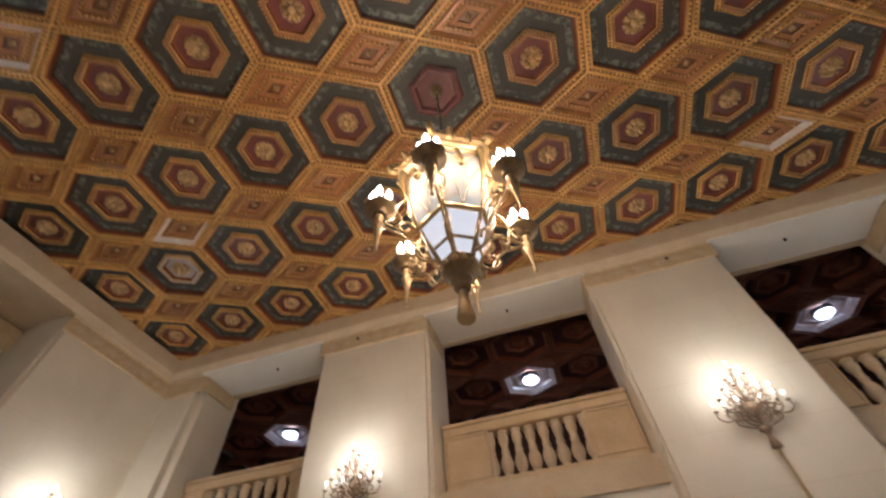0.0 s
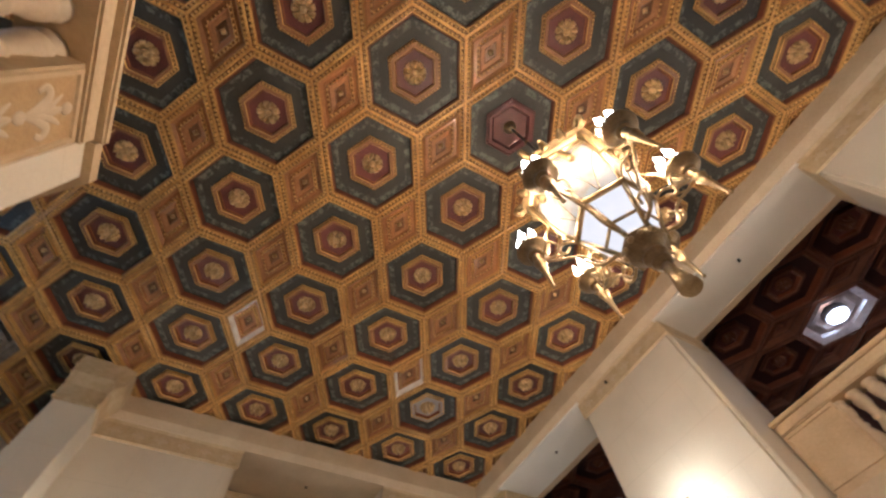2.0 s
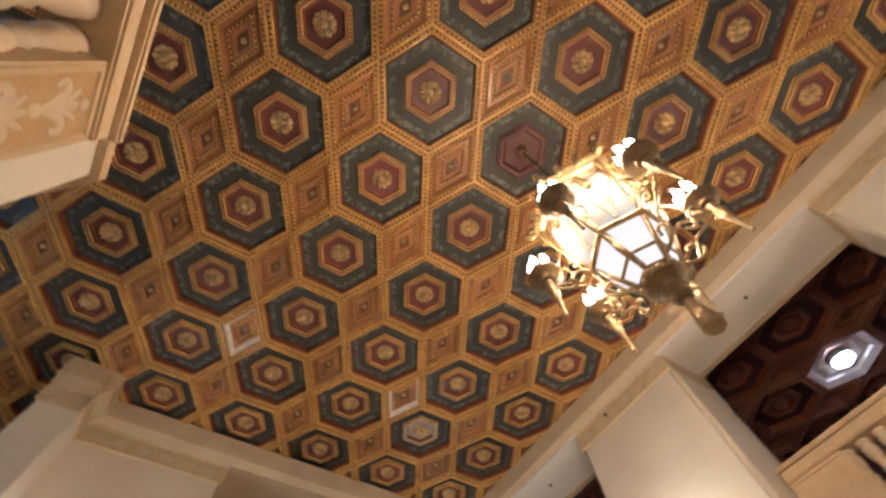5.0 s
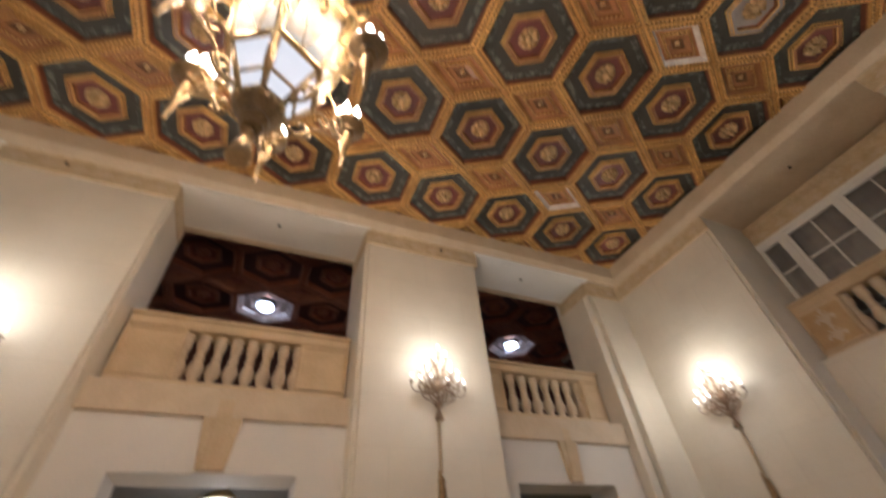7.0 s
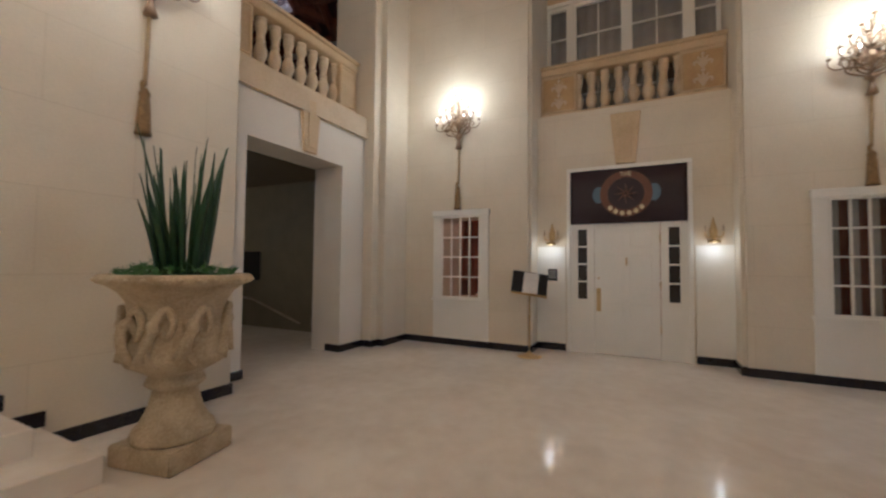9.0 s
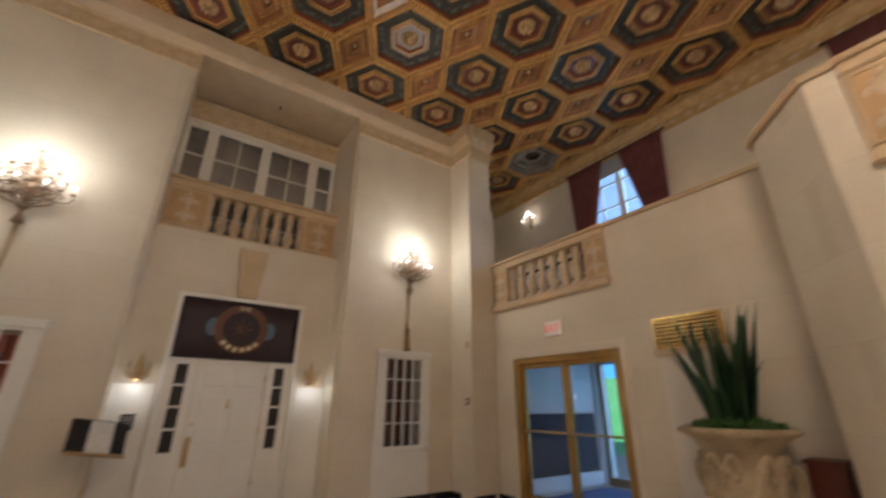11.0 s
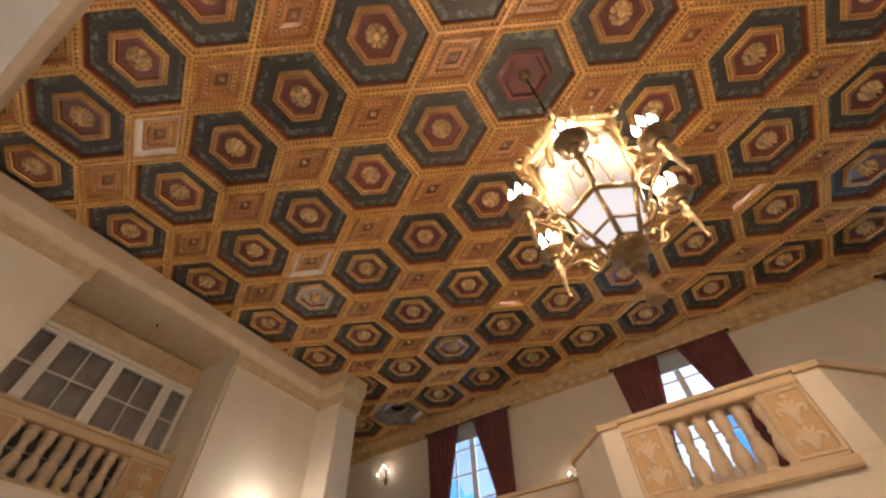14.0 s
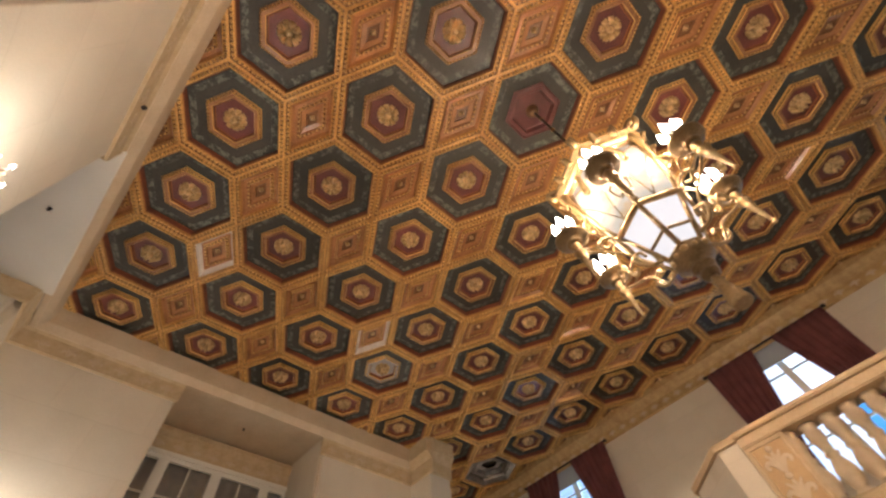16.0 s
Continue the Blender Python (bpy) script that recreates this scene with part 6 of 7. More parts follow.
pedestal = thing("wooden_pedestal", at(1.50, -3.06, FLOOR), "dark brown wooden pedestal standing beside the bay", "pedestal")
bm = bmesh.new()
block(bm, -0.125, 0.125, -0.13, 0.13, 0.05, 0.95)
part("body", soften(bm, 0.008, 2), TIMBER, pedestal)
bm = bmesh.new()
block(bm, -0.14, 0.14, -0.145, 0.145, 0.95, 0.985)
part("top", soften(bm, 0.008, 2), TIMBER, pedestal)
bm = bmesh.new()
block(bm, -0.135, 0.135, -0.14, 0.14, 0.0, 0.05)
part("plinth", soften(bm, 0.006, 1), TIMBER, pedestal)


def wall_device(name, place, turn, mat, label, r=0.045):
    ob = thing(name, place, label, "alarm", turn=turn)
    bm = bmesh.new()
    block(bm, -r, r, -0.03, 0.0, -r * 1.15, r * 1.15)
    part("case", soften(bm, 0.008, 1), mat, ob)
    bm = bmesh.new()
    lathe(bm, [(r * 0.6, 0.0), (r * 0.5, 0.02), (r * 0.2, 0.025)], 12, Matrix.Translation((0, -0.03, 0)) @ pose(0, 0, 0, 90))
    part("button", bm, PAPER if mat is not PLASTER else STONE, ob)


wall_device("fire_alarm", at(5.02, -2.78, -4.40), 180, ALARM, "small red fire alarm on the pilaster")
wall_device("thermostat", at(5.02, -2.78, -3.66), 180, STONE, "small tan thermostat on the pilaster")


def sprinkler(place):
    ob = thing("sprinkler", place, "small dark sprinkler head on the cornice", "sprinkler", "sprinkler heads")
    bm = bmesh.new()
    lathe(bm, [(0.005, -0.035), (0.022, -0.03), (0.012, -0.01), (0.024, 0.0)], 10)
    part("head", bm, DARK_METAL, ob)


for p in ((-2.13, PIER_Y - 0.05, -0.50), (2.14, PIER_Y - 0.05, -0.50), (0.01, 3.06, -0.42), (3.65, 3.06, -0.42), (-3.63, 3.06, -0.42), (5.85, 0, -0.36), (-5.85, 0, -0.36)):
    sprinkler(at(*p))

# ---- bronze doors and vestibule ----


def glazed_leaf(ob, x0, x1, h, mat, rail=0.045, mid=None, y=0.0):
    bm = bmesh.new()
    for a, b, c, d in ((x0, x1, 0.02, 0.17), (x0, x1, h - 0.07, h), (x0, x0 + rail, 0.17, h - 0.07), (x1 - rail, x1, 0.17, h - 0.07)):
        block(bm, a, b, y - 0.025, y + 0.025, c, d)
    leaf_ob = part("door_leaf", soften(bm, 0.005, 1), mat, ob)
    bm = bmesh.new()
    block(bm, x0 + rail, x1 - rail, y - 0.004, y + 0.004, 0.17, h - 0.07)
    p = part("pane", bm, CLEAR, leaf_ob)
    p.visible_shadow = False
    if mid:
        bm = bmesh.new()
        tube(bm, [(x0 + rail * 0.5, y - 0.06, mid), (x1 - rail * 0.5, y - 0.06, mid)], 0.016, 8)
        for x in (x0 + rail, x1 - rail):
            tube(bm, [(x, y, mid), (x, y - 0.06, mid)], 0.012, 8)
        part("push_bar", bm, BRASS, leaf_ob)
    return leaf_ob


d2 = new("door_2")
d2.matrix_world = Matrix.Translation(at(3.765, SOUTH - 0.07, FLOOR)) @ pose(0, 0, 0, 0, 0, 180)
tagged(d2, "bronze-framed glass double door to the side vestibule", "door", kind="structure")
DW, DH = 0.785 * U, 1.70 * U
bm = bmesh.new()
for s in (-1, 1):
    block(bm, *sorted((s * DW, s * (DW - 0.10))), -0.09, 0.10, 0.0, DH)
block(bm, -DW + 0.10, DW - 0.10, -0.09, 0.10, DH - 0.09, DH)
part("door_frame", soften(bm, 0.01, 1), OLD_BRASS, d2)
bm = bmesh.new()
block(bm, -DW + 0.10, DW - 0.10, -0.11, 0.12, 0.0, 0.022)
part("threshold", soften(bm, 0.006, 1), OLD_BRASS, d2)
glazed_leaf(d2, -DW + 0.10, -0.005, DH - 0.09, OLD_BRASS, 0.06, 1.02)
glazed_leaf(d2, 0.005, DW - 0.10, DH - 0.09, OLD_BRASS, 0.06, 1.02)
bm = bmesh.new()
block(bm, -DW - 0.10, -DW, -0.105, -0.08, 0.0, DH + 0.10)
block(bm, DW, DW + 0.10, -0.105, -0.08, 0.0, DH + 0.10)
block(bm, -DW, DW, -0.105, -0.08, DH, DH + 0.10)
part("stone_surround", soften(bm, 0.006, 1), PLASTER, d2)
structure("wall_vestibule", [(2.62, 2.78, OUTER, SOUTH - 0.22, FLOOR, -3.36), (4.75, 4.95, OUTER, SOUTH - 0.22, FLOOR, -3.36)], WHITE_PLASTER, "white vestibule side walls", "wall")
structure("vestibule_panel", [(4.71, 4.75, OUTER + 0.1, SOUTH - 0.4, -5.33, -4.55)], GREY, "dark grey wall panel in the vestibule", "panel")
structure("vestibule_plinth", [(4.68, 4.75, OUTER + 0.05, SOUTH - 0.35, FLOOR + 0.06, -5.34)], PAINT, "white plinth under the grey panel", "plinth", 0.004)
structure("door_mat", [(2.80, 4.70, OUTER + 0.02, SOUTH - 0.25, FLOOR + 0.001, FLOOR + 0.012)], MAT, "blue-grey entrance matting", "mat")
d3 = new("door_3")
d3.matrix_world = Matrix.Translation(at(3.7, OUTER - 0.10, FLOOR)) @ pose(0, 0, 0, 0, 0, 180)
tagged(d3, "bronze-framed outer glass doors of the vestibule", "door", kind="structure")
glazed_leaf(d3, -1.0 * U, -0.34 * U, 1.80 * U, BRONZE, 0.07)
glazed_leaf(d3, -0.33 * U, 0.33 * U, 1.80 * U, BRONZE, 0.07)
glazed_leaf(d3, 0.34 * U, 1.0 * U, 1.80 * U, BRONZE, 0.07)

# ---- main entrance under the bay ----
d4 = new("door_4")
d4.matrix_world = Matrix.Translation(at(0, BAY_Y - 0.12, FLOOR)) @ pose(0, 0, 0, 0, 0, 180)
tagged(d4, "dark brown glazed screen in the main entrance", "door", kind="structure")
EW, EH = 0.58 * U, 1.64 * U
bm = bmesh.new()
for s in (-1, 1):
    block(bm, *sorted((s * EW, s * (EW - 0.07))), -0.06, 0.06, 0.0, EH)
block(bm, -EW + 0.07, EW - 0.07, -0.06, 0.06, EH - 0.06, EH)
part("door_frame", soften(bm, 0.006, 1), BROWN_FRAME, d4)
structure("trim_bay", [(-0.72, 0.72, BAY_Y, BAY_Y + 0.012, -3.85, -3.82), (-0.66, -0.58, BAY_Y, BAY_Y + 0.015, FLOOR, -3.86), (0.58, 0.66, BAY_Y, BAY_Y + 0.015, FLOOR, -3.86), (-0.58, 0.58, BAY_Y, BAY_Y + 0.015, -3.93, -3.86)], STONE_PALE, "moulded surround of the main entrance", "trim", 0.004)
structure("wall_porch", [(-1.28, -1.10, OUTER, SOUTH, FLOOR, -3.36), (1.10, 1.28, OUTER, SOUTH, FLOOR, -3.36)], BROWN_FRAME, "dark brown porch side walls", "wall")
structure("ceiling_porch", [(-1.09, 1.09, OUTER, -2.86, -3.76, -3.68), (-0.69, 0.69, -2.86, BAY_Y - 0.2, -3.76, -3.68)], TIMBER, "dark porch ceiling", "ceiling")
bm = bmesh.new()
d5 = new("door_5")
d5.matrix_world = Matrix.Translation(at(0, OUTER - 0.10, FLOOR)) @ pose(0, 0, 0, 0, 0, 180)
tagged(d5, "dark brown outer doors standing before the lawn", "door", kind="structure")
for x0, x1 in ((-0.93, -0.21), (0.03, 0.93)):
    glazed_leaf(d5, x0, x1, 2.12, BROWN_FRAME, 0.05)
bm = bmesh.new()
block(bm, -0.95 * U, 0.95 * U, -0.05, 0.05, 2.12, 2.30)
part("transom", bm, BROWN_FRAME, d5)
for x0, x1 in ((-0.95 * U, -0.93), (-0.21, 0.03), (0.93, 0.95 * U)):
    bm = bmesh.new()
    block(bm, x0, x1, -0.05, 0.05, 0.0, 2.12)
    part("post", soften(bm, 0.008, 1), BROWN_FRAME, d5)
for n, x, turn, wide in (("door_6", 0.565, 244.4, 0.52), ("door_7", -0.565, -50.6, 0.60)):
    open_leaf = new(n)
    open_leaf.matrix_world = Matrix.Translation(at(x, BAY_Y - 0.17, FLOOR)) @ pose(0, 0, 0, 0, 0, turn)
    tagged(open_leaf, "dark brown glass door leaf standing open", "door", kind="structure")
    glazed_leaf(open_leaf, 0.0, wide * U, 1.60 * U, BROWN_FRAME, 0.045, 1.02)
porch_lamp = thing("porch_lamp", at(0, -3.6, -3.76), "round flush porch ceiling lamp, lit", "ceiling lamp")
bm = bmesh.new()
lathe(bm, [(0.09, -0.05), (0.15, -0.035), (0.17, 0.0)], 24)
part("diffuser", bm, PORCH_GLASS, porch_lamp)

# ---- tall windows and curtains behind the balcony ----
for k, (a, b) in enumerate(WINS):
    ob = new("window_%d" % (5 + k))
    c = (a + b) / 2
    ob.matrix_world = Matrix.Translation(at(c, OUTER - 0.12, -2.15)) @ pose(0, 0, 0, 0, 0, 180)
    tagged(ob, "tall pale blue-white window with slim bars", "window", kind="structure")
    h = 1.85 * U
    framed_grid(ob, -0.75 * U, 0.0, 0.0, h, 2, 4, 0.0, 0.06, 0.034, 0.06)
    framed_grid(ob, 0.0, 0.75 * U, 0.0, h, 2, 4, 0.0, 0.06, 0.034, 0.06)
    bm = bmesh.new()
    block(bm, -0.74 * U, 0.74 * U, -0.075, -0.068, h - 0.42, h - 0.02)
    tube(bm, [(-0.74 * U, -0.072, h - 0.42), (0.74 * U, -0.072, h - 0.42)], 0.012, 8)
    part("roller_blind", bm, BLIND, ob, "pale blue-grey roller blind drawn part way")
    curtains = thing("curtains", at(c, OUTER + 0.07, -2.3), "wine red velvet curtains tied back beside a window", "curtain", "balcony curtains", 180)
    bm = bmesh.new()
    tube(bm, [(-0.92 * U, 0, 1.93 * U), (0.92 * U, 0, 1.93 * U)], 0.018, 10)
    for s in (-1, 1):
        blob(bm, (s * 0.93 * U, 0, 1.93 * U), 0.035, 0, 8)
    part("curtain_rod", bm, DARK_METAL, curtains)
    for s in (-1, 1):
        bm = bmesh.new()
        rows_v = []
        for r in range(15):
            t = r / 14
            z = (1.93 - 1.93 * t) * U
            inner = 0.15 + (0.44 * t if t < 0.72 else 0.317 + (t - 0.72) * 0.1)
            outer = 0.90 - 0.10 * t
            row = []
            for i in range(29):
                u = i / 28
                x = (inner + (outer - inner) * u) * U
                row.append(bm.verts.new((s * x, 0.035 * math.sin(u * 40 + t * 1.5) * (0.6 + 0.4 * t) - 0.02, z)))
            rows_v.append(row)
        for p, q in zip(rows_v, rows_v[1:]):
            for i in range(28):
                bm.faces.new((p[i], p[i + 1], q[i + 1], q[i]) if s > 0 else (p[i + 1], p[i], q[i], q[i + 1])).smooth = True
        cloth = part("curtain", bm, VELVET, curtains)
        solid = cloth.modifiers.new("thickness", "SOLIDIFY")
        solid.thickness = 0.008

# ---- handrail at the steps, passage and lobby things ----
rail = thing("handrail", (0.0, 0.0, 0.0), "slim brass handrail curving down the lobby steps", "handrail")
bm = bmesh.new()
tube(bm, curve([(0.70, 3.60, 1.38), (0.73, 3.58, 1.44), (0.78, 3.52, 1.42), (0.83, 3.25, 1.18), (0.88, 3.02, 0.98), (0.98, 2.90, 0.91), (1.22, 2.86, 0.885)], 8), 0.014, 10)
part("rail", bm, PALE_BRASS, rail)
for x, y, z, h in ((1.04, 2.885, 0.329, 0.90), (1.18, 2.865, 0.165, 0.885)):
    bm = bmesh.new()
    tube(bm, [(x, y, z), (x, y, h)], 0.010, 10)
    post = part("post", bm, PALE_BRASS, rail)
    bm = bmesh.new()
    lathe(bm, [(0.028, 0.0), (0.028, 0.008), (0.012, 0.014)], 12, Matrix.Translation((x, y, z)))
    part("foot_plate", bm, PALE_BRASS, post)
grip = thing("stair_handrail", at(5.14, 5.0, -5.0), "brass stair rail on the passage wall", "handrail")
bm = bmesh.new()
tube(bm, [(0, -0.45, -0.54), (0, 0.90, -0.13), (0, 1.3, -0.10)], 0.022, 10)
part("rail", bm, PALE_BRASS, grip)
for y, z in ((-0.2, -0.47), (0.7, -0.19)):
    bm = bmesh.new()
    tube(bm, [(0.0, y, z), (0.05, y, z - 0.03)], 0.012, 8)
    part("bracket", bm, BRASS, grip)
spot = thing("passage_spot", at(3.97, 4.6, -3.20), "small round ceiling spot in the passage, lit", "ceiling lamp")
bm = bmesh.new()
lathe(bm, [(0.03, -0.045), (0.055, -0.035), (0.06, 0.0)], 14)
part("diffuser", bm, GLOBE, spot)
switch = thing("light_switch", at(2.654, 2.83, -4.43), "small white switch plate on the pier side", "switch", turn=90)
bm = bmesh.new()
block(bm, -0.035, 0.035, -0.010, 0.0, -0.06, 0.06)
part("plate", soften(bm, 0.004, 1), PAINT, switch)
bm = bmesh.new()
block(bm, -0.008, 0.008, -0.020, -0.010, -0.016, 0.016)
part("toggle", bm, PAPER, switch)
picture = thing("dark_notice_board", at(5.19, 5.93, -4.55), "dark framed notice board on the passage wall", "board", turn=-90)
bm = bmesh.new()
block(bm, -0.38, 0.38, -0.03, 0.0, -0.30, 0.30)
part("frame", soften(bm, 0.01, 1), BLACK, picture)
for k, (x, y) in enumerate(((0.1, 3.95), (0.1, 6.4))):
    cl = thing("ceiling_lamp", at(x, y, -3.20), "round crystal ceiling lamp, lit", "ceiling lamp", "lobby ceiling lamps")
    bm = bmesh.new()
    lathe(bm, [(0.06, -0.30), (0.16, -0.27), (0.20, -0.21), (0.19, -0.14), (0.15, -0.08)], 20)
    part("crystal_bowl", bm, CRYSTAL, cl, "sparkling cut crystal bowl")
    bm = bmesh.new()
    lathe(bm, [(0.20, -0.16), (0.22, -0.14), (0.21, -0.12), (0.10, -0.04), (0.08, 0.0)], 20)
    part("canopy", bm, BRASS, cl)
for s in (-1, 1):
    down = thing("downlight", at(s * 1.15, 11.7, -3.20), "small round downlight in the lobby ceiling, lit", "ceiling lamp", "lobby downlights")
    bm = bmesh.new()
    lathe(bm, [(0.05, -0.02), (0.07, -0.015), (0.075, 0.0)], 16)
    part("trim_ring", bm, PAINT, down)
    bm = bmesh.new()
    lathe(bm, [(0.02, -0.035), (0.045, -0.024), (0.048, -0.019)], 14)
    part("lens", bm, CRYSTAL, down)
screen = thing("wall_screen", at(0.0, 12.68, -3.98), "dark wall screen with a teal picture, lit", "screen")
bm = bmesh.new()
block(bm, -0.58, 0.58, -0.06, 0.0, -0.46, 0.46)
part("case", soften(bm, 0.01, 1), BLACK, screen)
bm = bmesh.new()
block(bm, -0.48, 0.50, -0.068, -0.062, 0.28, 0.40)
block(bm, -0.10, 0.30, -0.068, -0.062, -0.10, 0.12)
part("picture", bm, GREEN_SCREEN, screen)
for s in (-1, 1):
    tree = thing("potted_tree", at(s * 1.15, 12.1, -5.165), "dark leafy potted tree in the lobby", "plant", "lobby trees")
    bm = bmesh.new()
    lathe(bm, [(0.20, 0.0), (0.28, 0.45), (0.30, 0.50), (0.25, 0.50)], 16)
    part("pot", bm, BLACK, tree)
    bm = bmesh.new()
    tube(bm, [(0, 0, 0.4), (0.02, 0.01, 1.0), (-0.02, 0, 1.5)], [0.035, 0.03, 0.02], 8)
    part("trunk", bm, BARK, tree)
    rng = random.Random(40 + s)
    verts, faces = [], []
    for k in range(700):
        d = Vector((rng.gauss(0, 1), rng.gauss(0, 1), rng.gauss(0, 1.3))).normalized() * rng.uniform(0.1, 0.5)
        c = Vector((d.x, d.y, 1.5 + d.z * 1.4))
        n1 = Vector((rng.uniform(-1, 1), rng.uniform(-1, 1), rng.uniform(-1, 1))).normalized()
        n2, o = n1.orthogonal().normalized(), len(verts)
        verts += [tuple(c), tuple(c + n1 * 0.06 + n2 * 0.03), tuple(c + n1 * 0.13), tuple(c + n1 * 0.06 - n2 * 0.03)]
        faces.append((o, o + 1, o + 2, o + 3))
    me = bpy.data.meshes.new("crown")
    me.from_pydata(verts, [], faces)
    me.materials.append(LEAF)
    new("crown", me).parent = tree

# ---- entrance canopy and shrubs ----
canopy = thing("entrance_canopy", (0, -7.6, -0.18), "white fascia beam of the entrance canopy on slim posts", "canopy")
bm = bmesh.new()
block(bm, -4.5, 4.5, -0.12, 0.12, 2.34, 2.56)
part("fascia", soften(bm, 0.01, 1), PAINT, canopy)
for x in (-4.3, 4.3):
    bm = bmesh.new()
    block(bm, x - 0.08, x + 0.08, -0.08, 0.08, 0.0, 2.34)
    part("post", soften(bm, 0.01, 1), PAINT, canopy)


def bank_z(x, y):
    """Height of the lawn, which climbs away from the paving."""
    rise = min(max(-14.0 - y, 0.0), 44.0)
    return -0.18 + 0.125 * rise + min(rise, 3.0) * 0.12 * noise.noise((x * 0.11, y * 0.11, 3.0))


verts, faces = [], []
for j in range(31):
    for i in range(61):
        x, y = -60 + 2.0 * i, -13.0 - 1.6 * j
        verts.append((x, y, bank_z(x, y)))
for j in range(30):
    for i in range(60):
        o = 61 * j + i
        faces.append((o, o + 61, o + 62, o + 1))
me = bpy.data.meshes.new("grass_bank")
me.from_pydata(verts, [], faces)
me.materials.append(GRASS)
me.polygons.foreach_set("use_smooth", [True] * len(faces))
tagged(new("grass_bank", me), "bright green lawn climbing beyond the paving", "ground", kind="structure")
rng = random.Random(77)


def bush(x, y, r, h):
    """A rounded bush: a dark core under many small leaves."""
    ob = thing("bush", (x, y, bank_z(x, y) - 0.1), "rounded green bush growing on the lawn", "bush", "garden bushes")
    bm = bmesh.new()
    tube(bm, [(0, 0, -0.1), (0.03, 0.02, h * 0.5)], [0.06, 0.03], 6)
    for k in range(4):
        a = k * 1.6
        tube(bm, [(0, 0, 0.1), (r * 0.6 * math.cos(a), r * 0.6 * math.sin(a), h * 0.7)], [0.03, 0.01], 5)
    part("stems", bm, BARK, ob)
    verts, faces = [], []
    for k in range(900):
        d = Vector((rng.gauss(0, 1), rng.gauss(0, 1), rng.gauss(0, 1))).normalized()
        q = rng.uniform(0.55, 1.05) * (1 + 0.25 * noise.noise(d * 2.2 + Vector((x, y, 0))))
        c = Vector((d.x * r * q, d.y * r * q, h * 0.5 + d.z * h * 0.5 * q))
        n1 = Vector((rng.uniform(-1, 1), rng.uniform(-1, 1), rng.uniform(-0.6, 0.6))).normalized()
        n2, o, w = n1.orthogonal().normalized(), len(verts), rng.uniform(0.06, 0.13)
        verts += [tuple(c - n1 * w), tuple(c + n2 * w * 0.6), tuple(c + n1 * w), tuple(c - n2 * w * 0.6)]
        faces.append((o, o + 1, o + 2, o + 3))
    me = bpy.data.meshes.new("leaves")
    me.from_pydata(verts, [], faces)
    me.materials.append(CROWN)
    new("leaves", me).parent = ob


for x, y, r, h in ((5.5, -24, 1.3, 1.4), (-5.5, -26, 1.4, 1.6), (1.8, -31, 0.9, 0.9), (-2.4, -33, 1.1, 1.1), (9.5, -23, 1.3, 1.5), (-9.0, -23, 1.2, 1.4), (4.4, -36, 1.4, 1.5), (12.5, -28, 1.6, 1.9), (-12, -30, 1.6, 2.0), (-9, -45, 2.2, 3.2), (-5.5, -44, 2.0, 3.4), (-2.6, -45, 2.1, 3.0), (0.4, -44.5, 2.0, 3.5), (3.2, -45, 2.2, 3.1), (6.2, -44, 2.1, 3.4), (9.6, -45, 2.2, 3.2)):
    bush(x, y, r, h)

# ---- hill shapes that glow blue, added for the blue beyond the windows ----


def hill(name, azimuth, spread, rise):
    verts, faces = [], []
    rng = random.Random(int(azimuth))
    for i in range(25):
        u = i / 24 * 2 - 1
        a = radians(azimuth + spread * u)
        h = 190 * math.tan(radians(rise)) * (1 - abs(u) ** 6) * (1 + 0.10 * math.sin(5 * u) + rng.uniform(-0.05, 0.05)) + 4
        for r, z in ((180, -0.3), (190, h), (230, h * 0.9), (240, -0.3)):
            verts.append((r * math.sin(a), -r * math.cos(a), z))
    for i in range(24):
        for k in range(3):
            o = 4 * i + k
            faces.append((o, o + 4, o + 5, o + 1))
    me = bpy.data.meshes.new(name)
    me.from_pydata(verts, [], faces)
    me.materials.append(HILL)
    me.polygons.foreach_set("use_smooth", [True] * len(faces))
    tagged(new(name, me), "hill-shaped backdrop, its blue light put in as a glow", "hill", kind="structure")


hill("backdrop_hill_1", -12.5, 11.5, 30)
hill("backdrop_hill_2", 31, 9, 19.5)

# ---- trees beyond the lawn ----


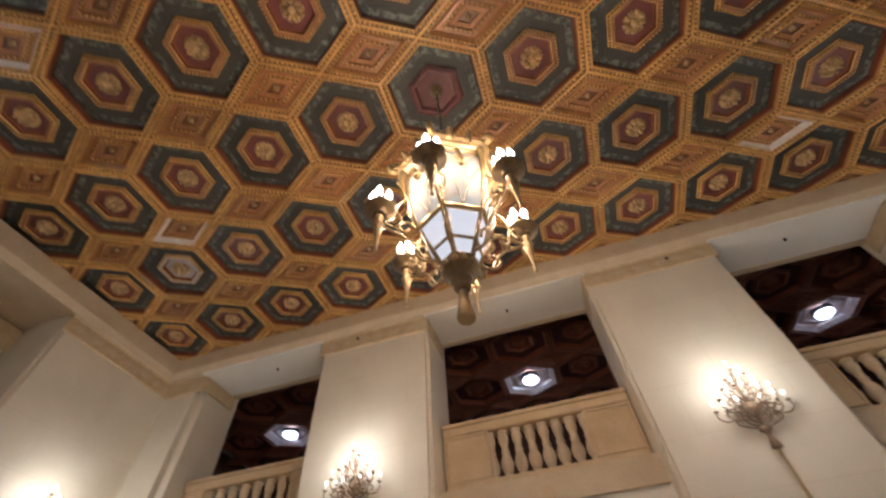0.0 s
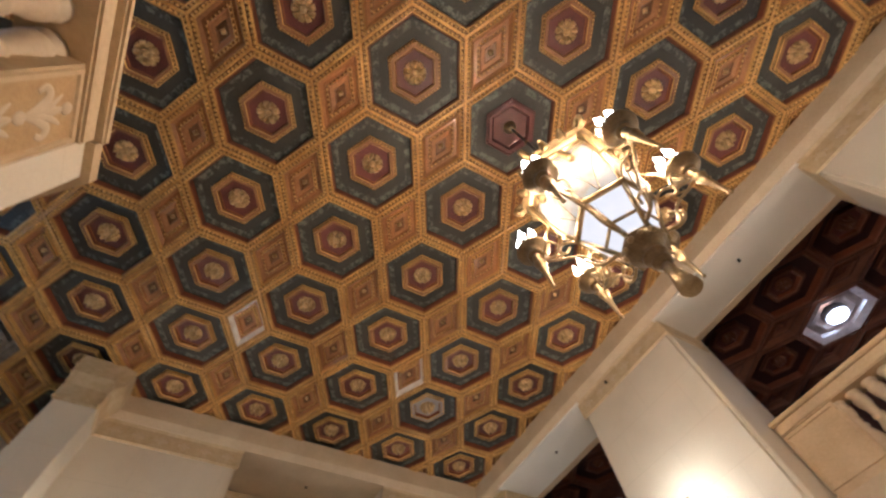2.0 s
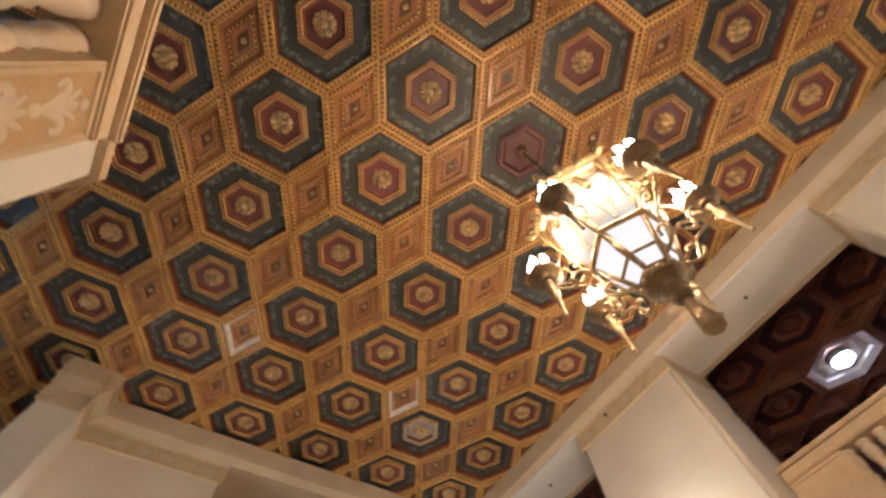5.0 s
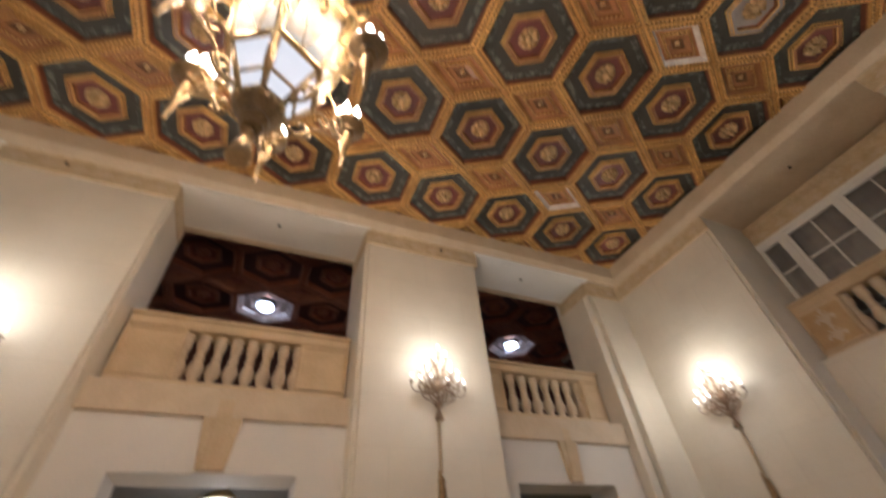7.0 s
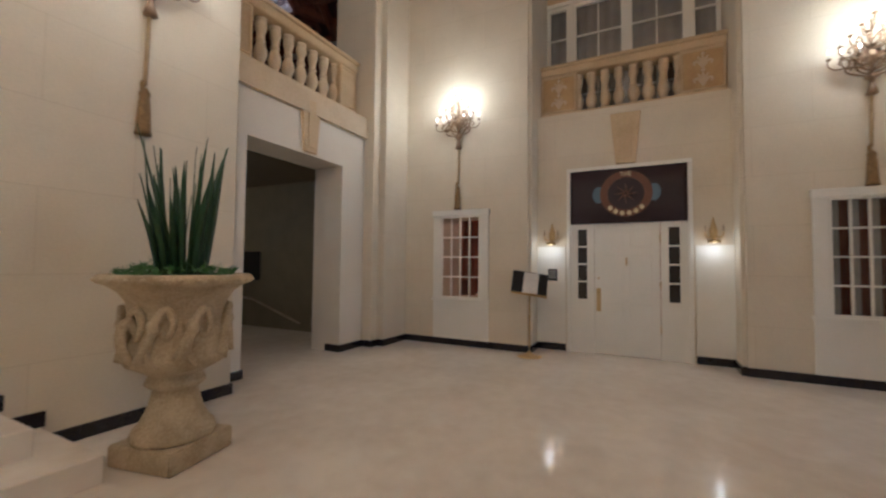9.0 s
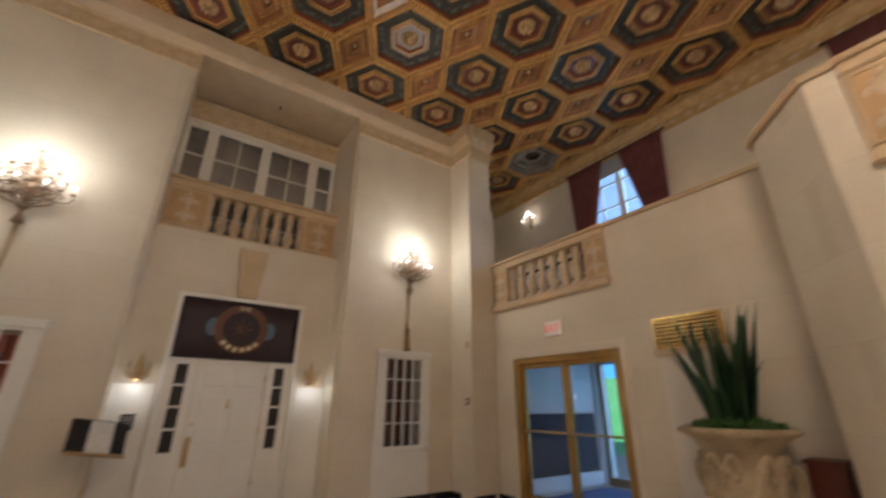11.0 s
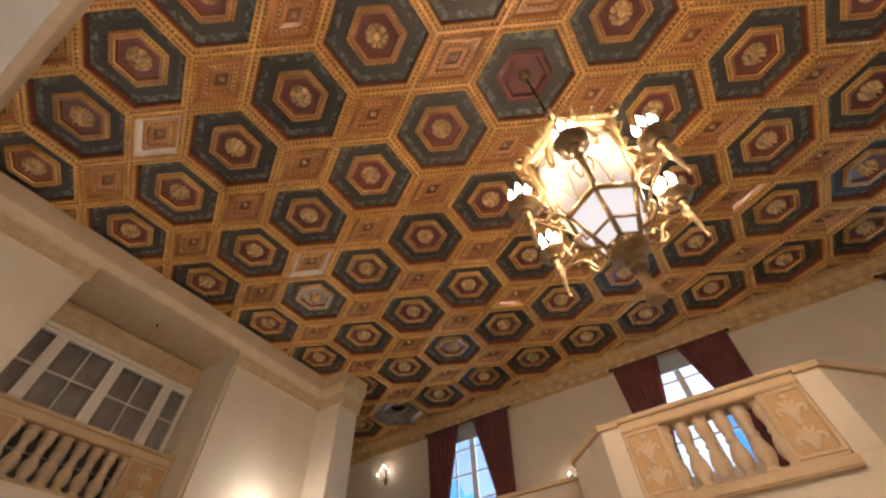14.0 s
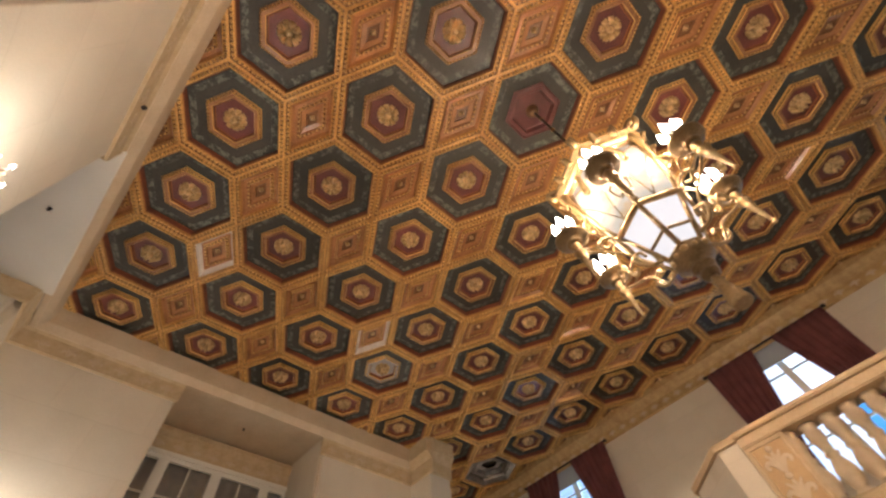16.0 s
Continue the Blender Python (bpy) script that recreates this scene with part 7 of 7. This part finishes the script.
def garden_tree(x, y, h, seed):
    rng = random.Random(seed)
    ob = thing("tree", (x, y, bank_z(x, y) - 0.1), "broad green tree beyond the lawn", "tree", "garden trees")
    bm = bmesh.new()
    tube(bm, [(0, 0, 0), (0.1, 0, h * 0.3), (0, 0.1, h * 0.6)], [h * 0.035, h * 0.026, h * 0.012], 8)
    for k in range(5):
        a = k * 1.3
        tube(bm, [(0.05, 0, h * 0.3), (math.cos(a) * h * 0.2, math.sin(a) * h * 0.2, h * 0.55)], [h * 0.014, h * 0.005], 6)
    part("trunk", bm, BARK, ob)
    verts, faces = [], []
    lobes = [Vector((rng.gauss(0, 0.22) * h, rng.gauss(0, 0.22) * h, h * rng.uniform(0.35, 0.85))) for _ in range(12)]
    for k in range(2600):
        c = lobes[k % 12] + Vector((rng.gauss(0, 1), rng.gauss(0, 1), rng.gauss(0, 0.8))).normalized() * h * 0.16 * rng.uniform(0.5, 1.05)
        n1 = Vector((rng.uniform(-1, 1), rng.uniform(-1, 1), rng.uniform(-0.6, 0.6))).normalized()
        n2, o, s = n1.orthogonal().normalized(), len(verts), rng.uniform(0.14, 0.30)
        verts += [tuple(c - n1 * s), tuple(c + n2 * s * 0.6), tuple(c + n1 * s), tuple(c - n2 * s * 0.6)]
        faces.append((o, o + 1, o + 2, o + 3))
    me = bpy.data.meshes.new("crown")
    me.from_pydata(verts, [], faces)
    me.materials.append(CROWN)
    new("crown", me).parent = ob


for k, (x, y, h) in enumerate(((-16, -36, 9), (-9, -42, 10), (-3.5, -47, 9), (3.5, -49, 10), (9, -43, 9), (15, -42, 10), (22, -37, 10), (-23, -40, 10), (-0.5, -52, 10), (6.5, -53, 11), (-13, -50, 11))):
    garden_tree(x, y, h, 60 + k)

for gl in GALLERY_LAMPS:
    bm = bmesh.new()
    lathe(bm, [(0.02, -0.15), (0.11, -0.135), (0.17, -0.09), (0.17, -0.03)], 18)
    part("globe", bm, GLOBE, gl)
    bm = bmesh.new()
    lathe(bm, [(0.175, -0.06), (0.20, -0.04), (0.21, 0.02)], 18)
    part("collar", bm, SILVER, gl)
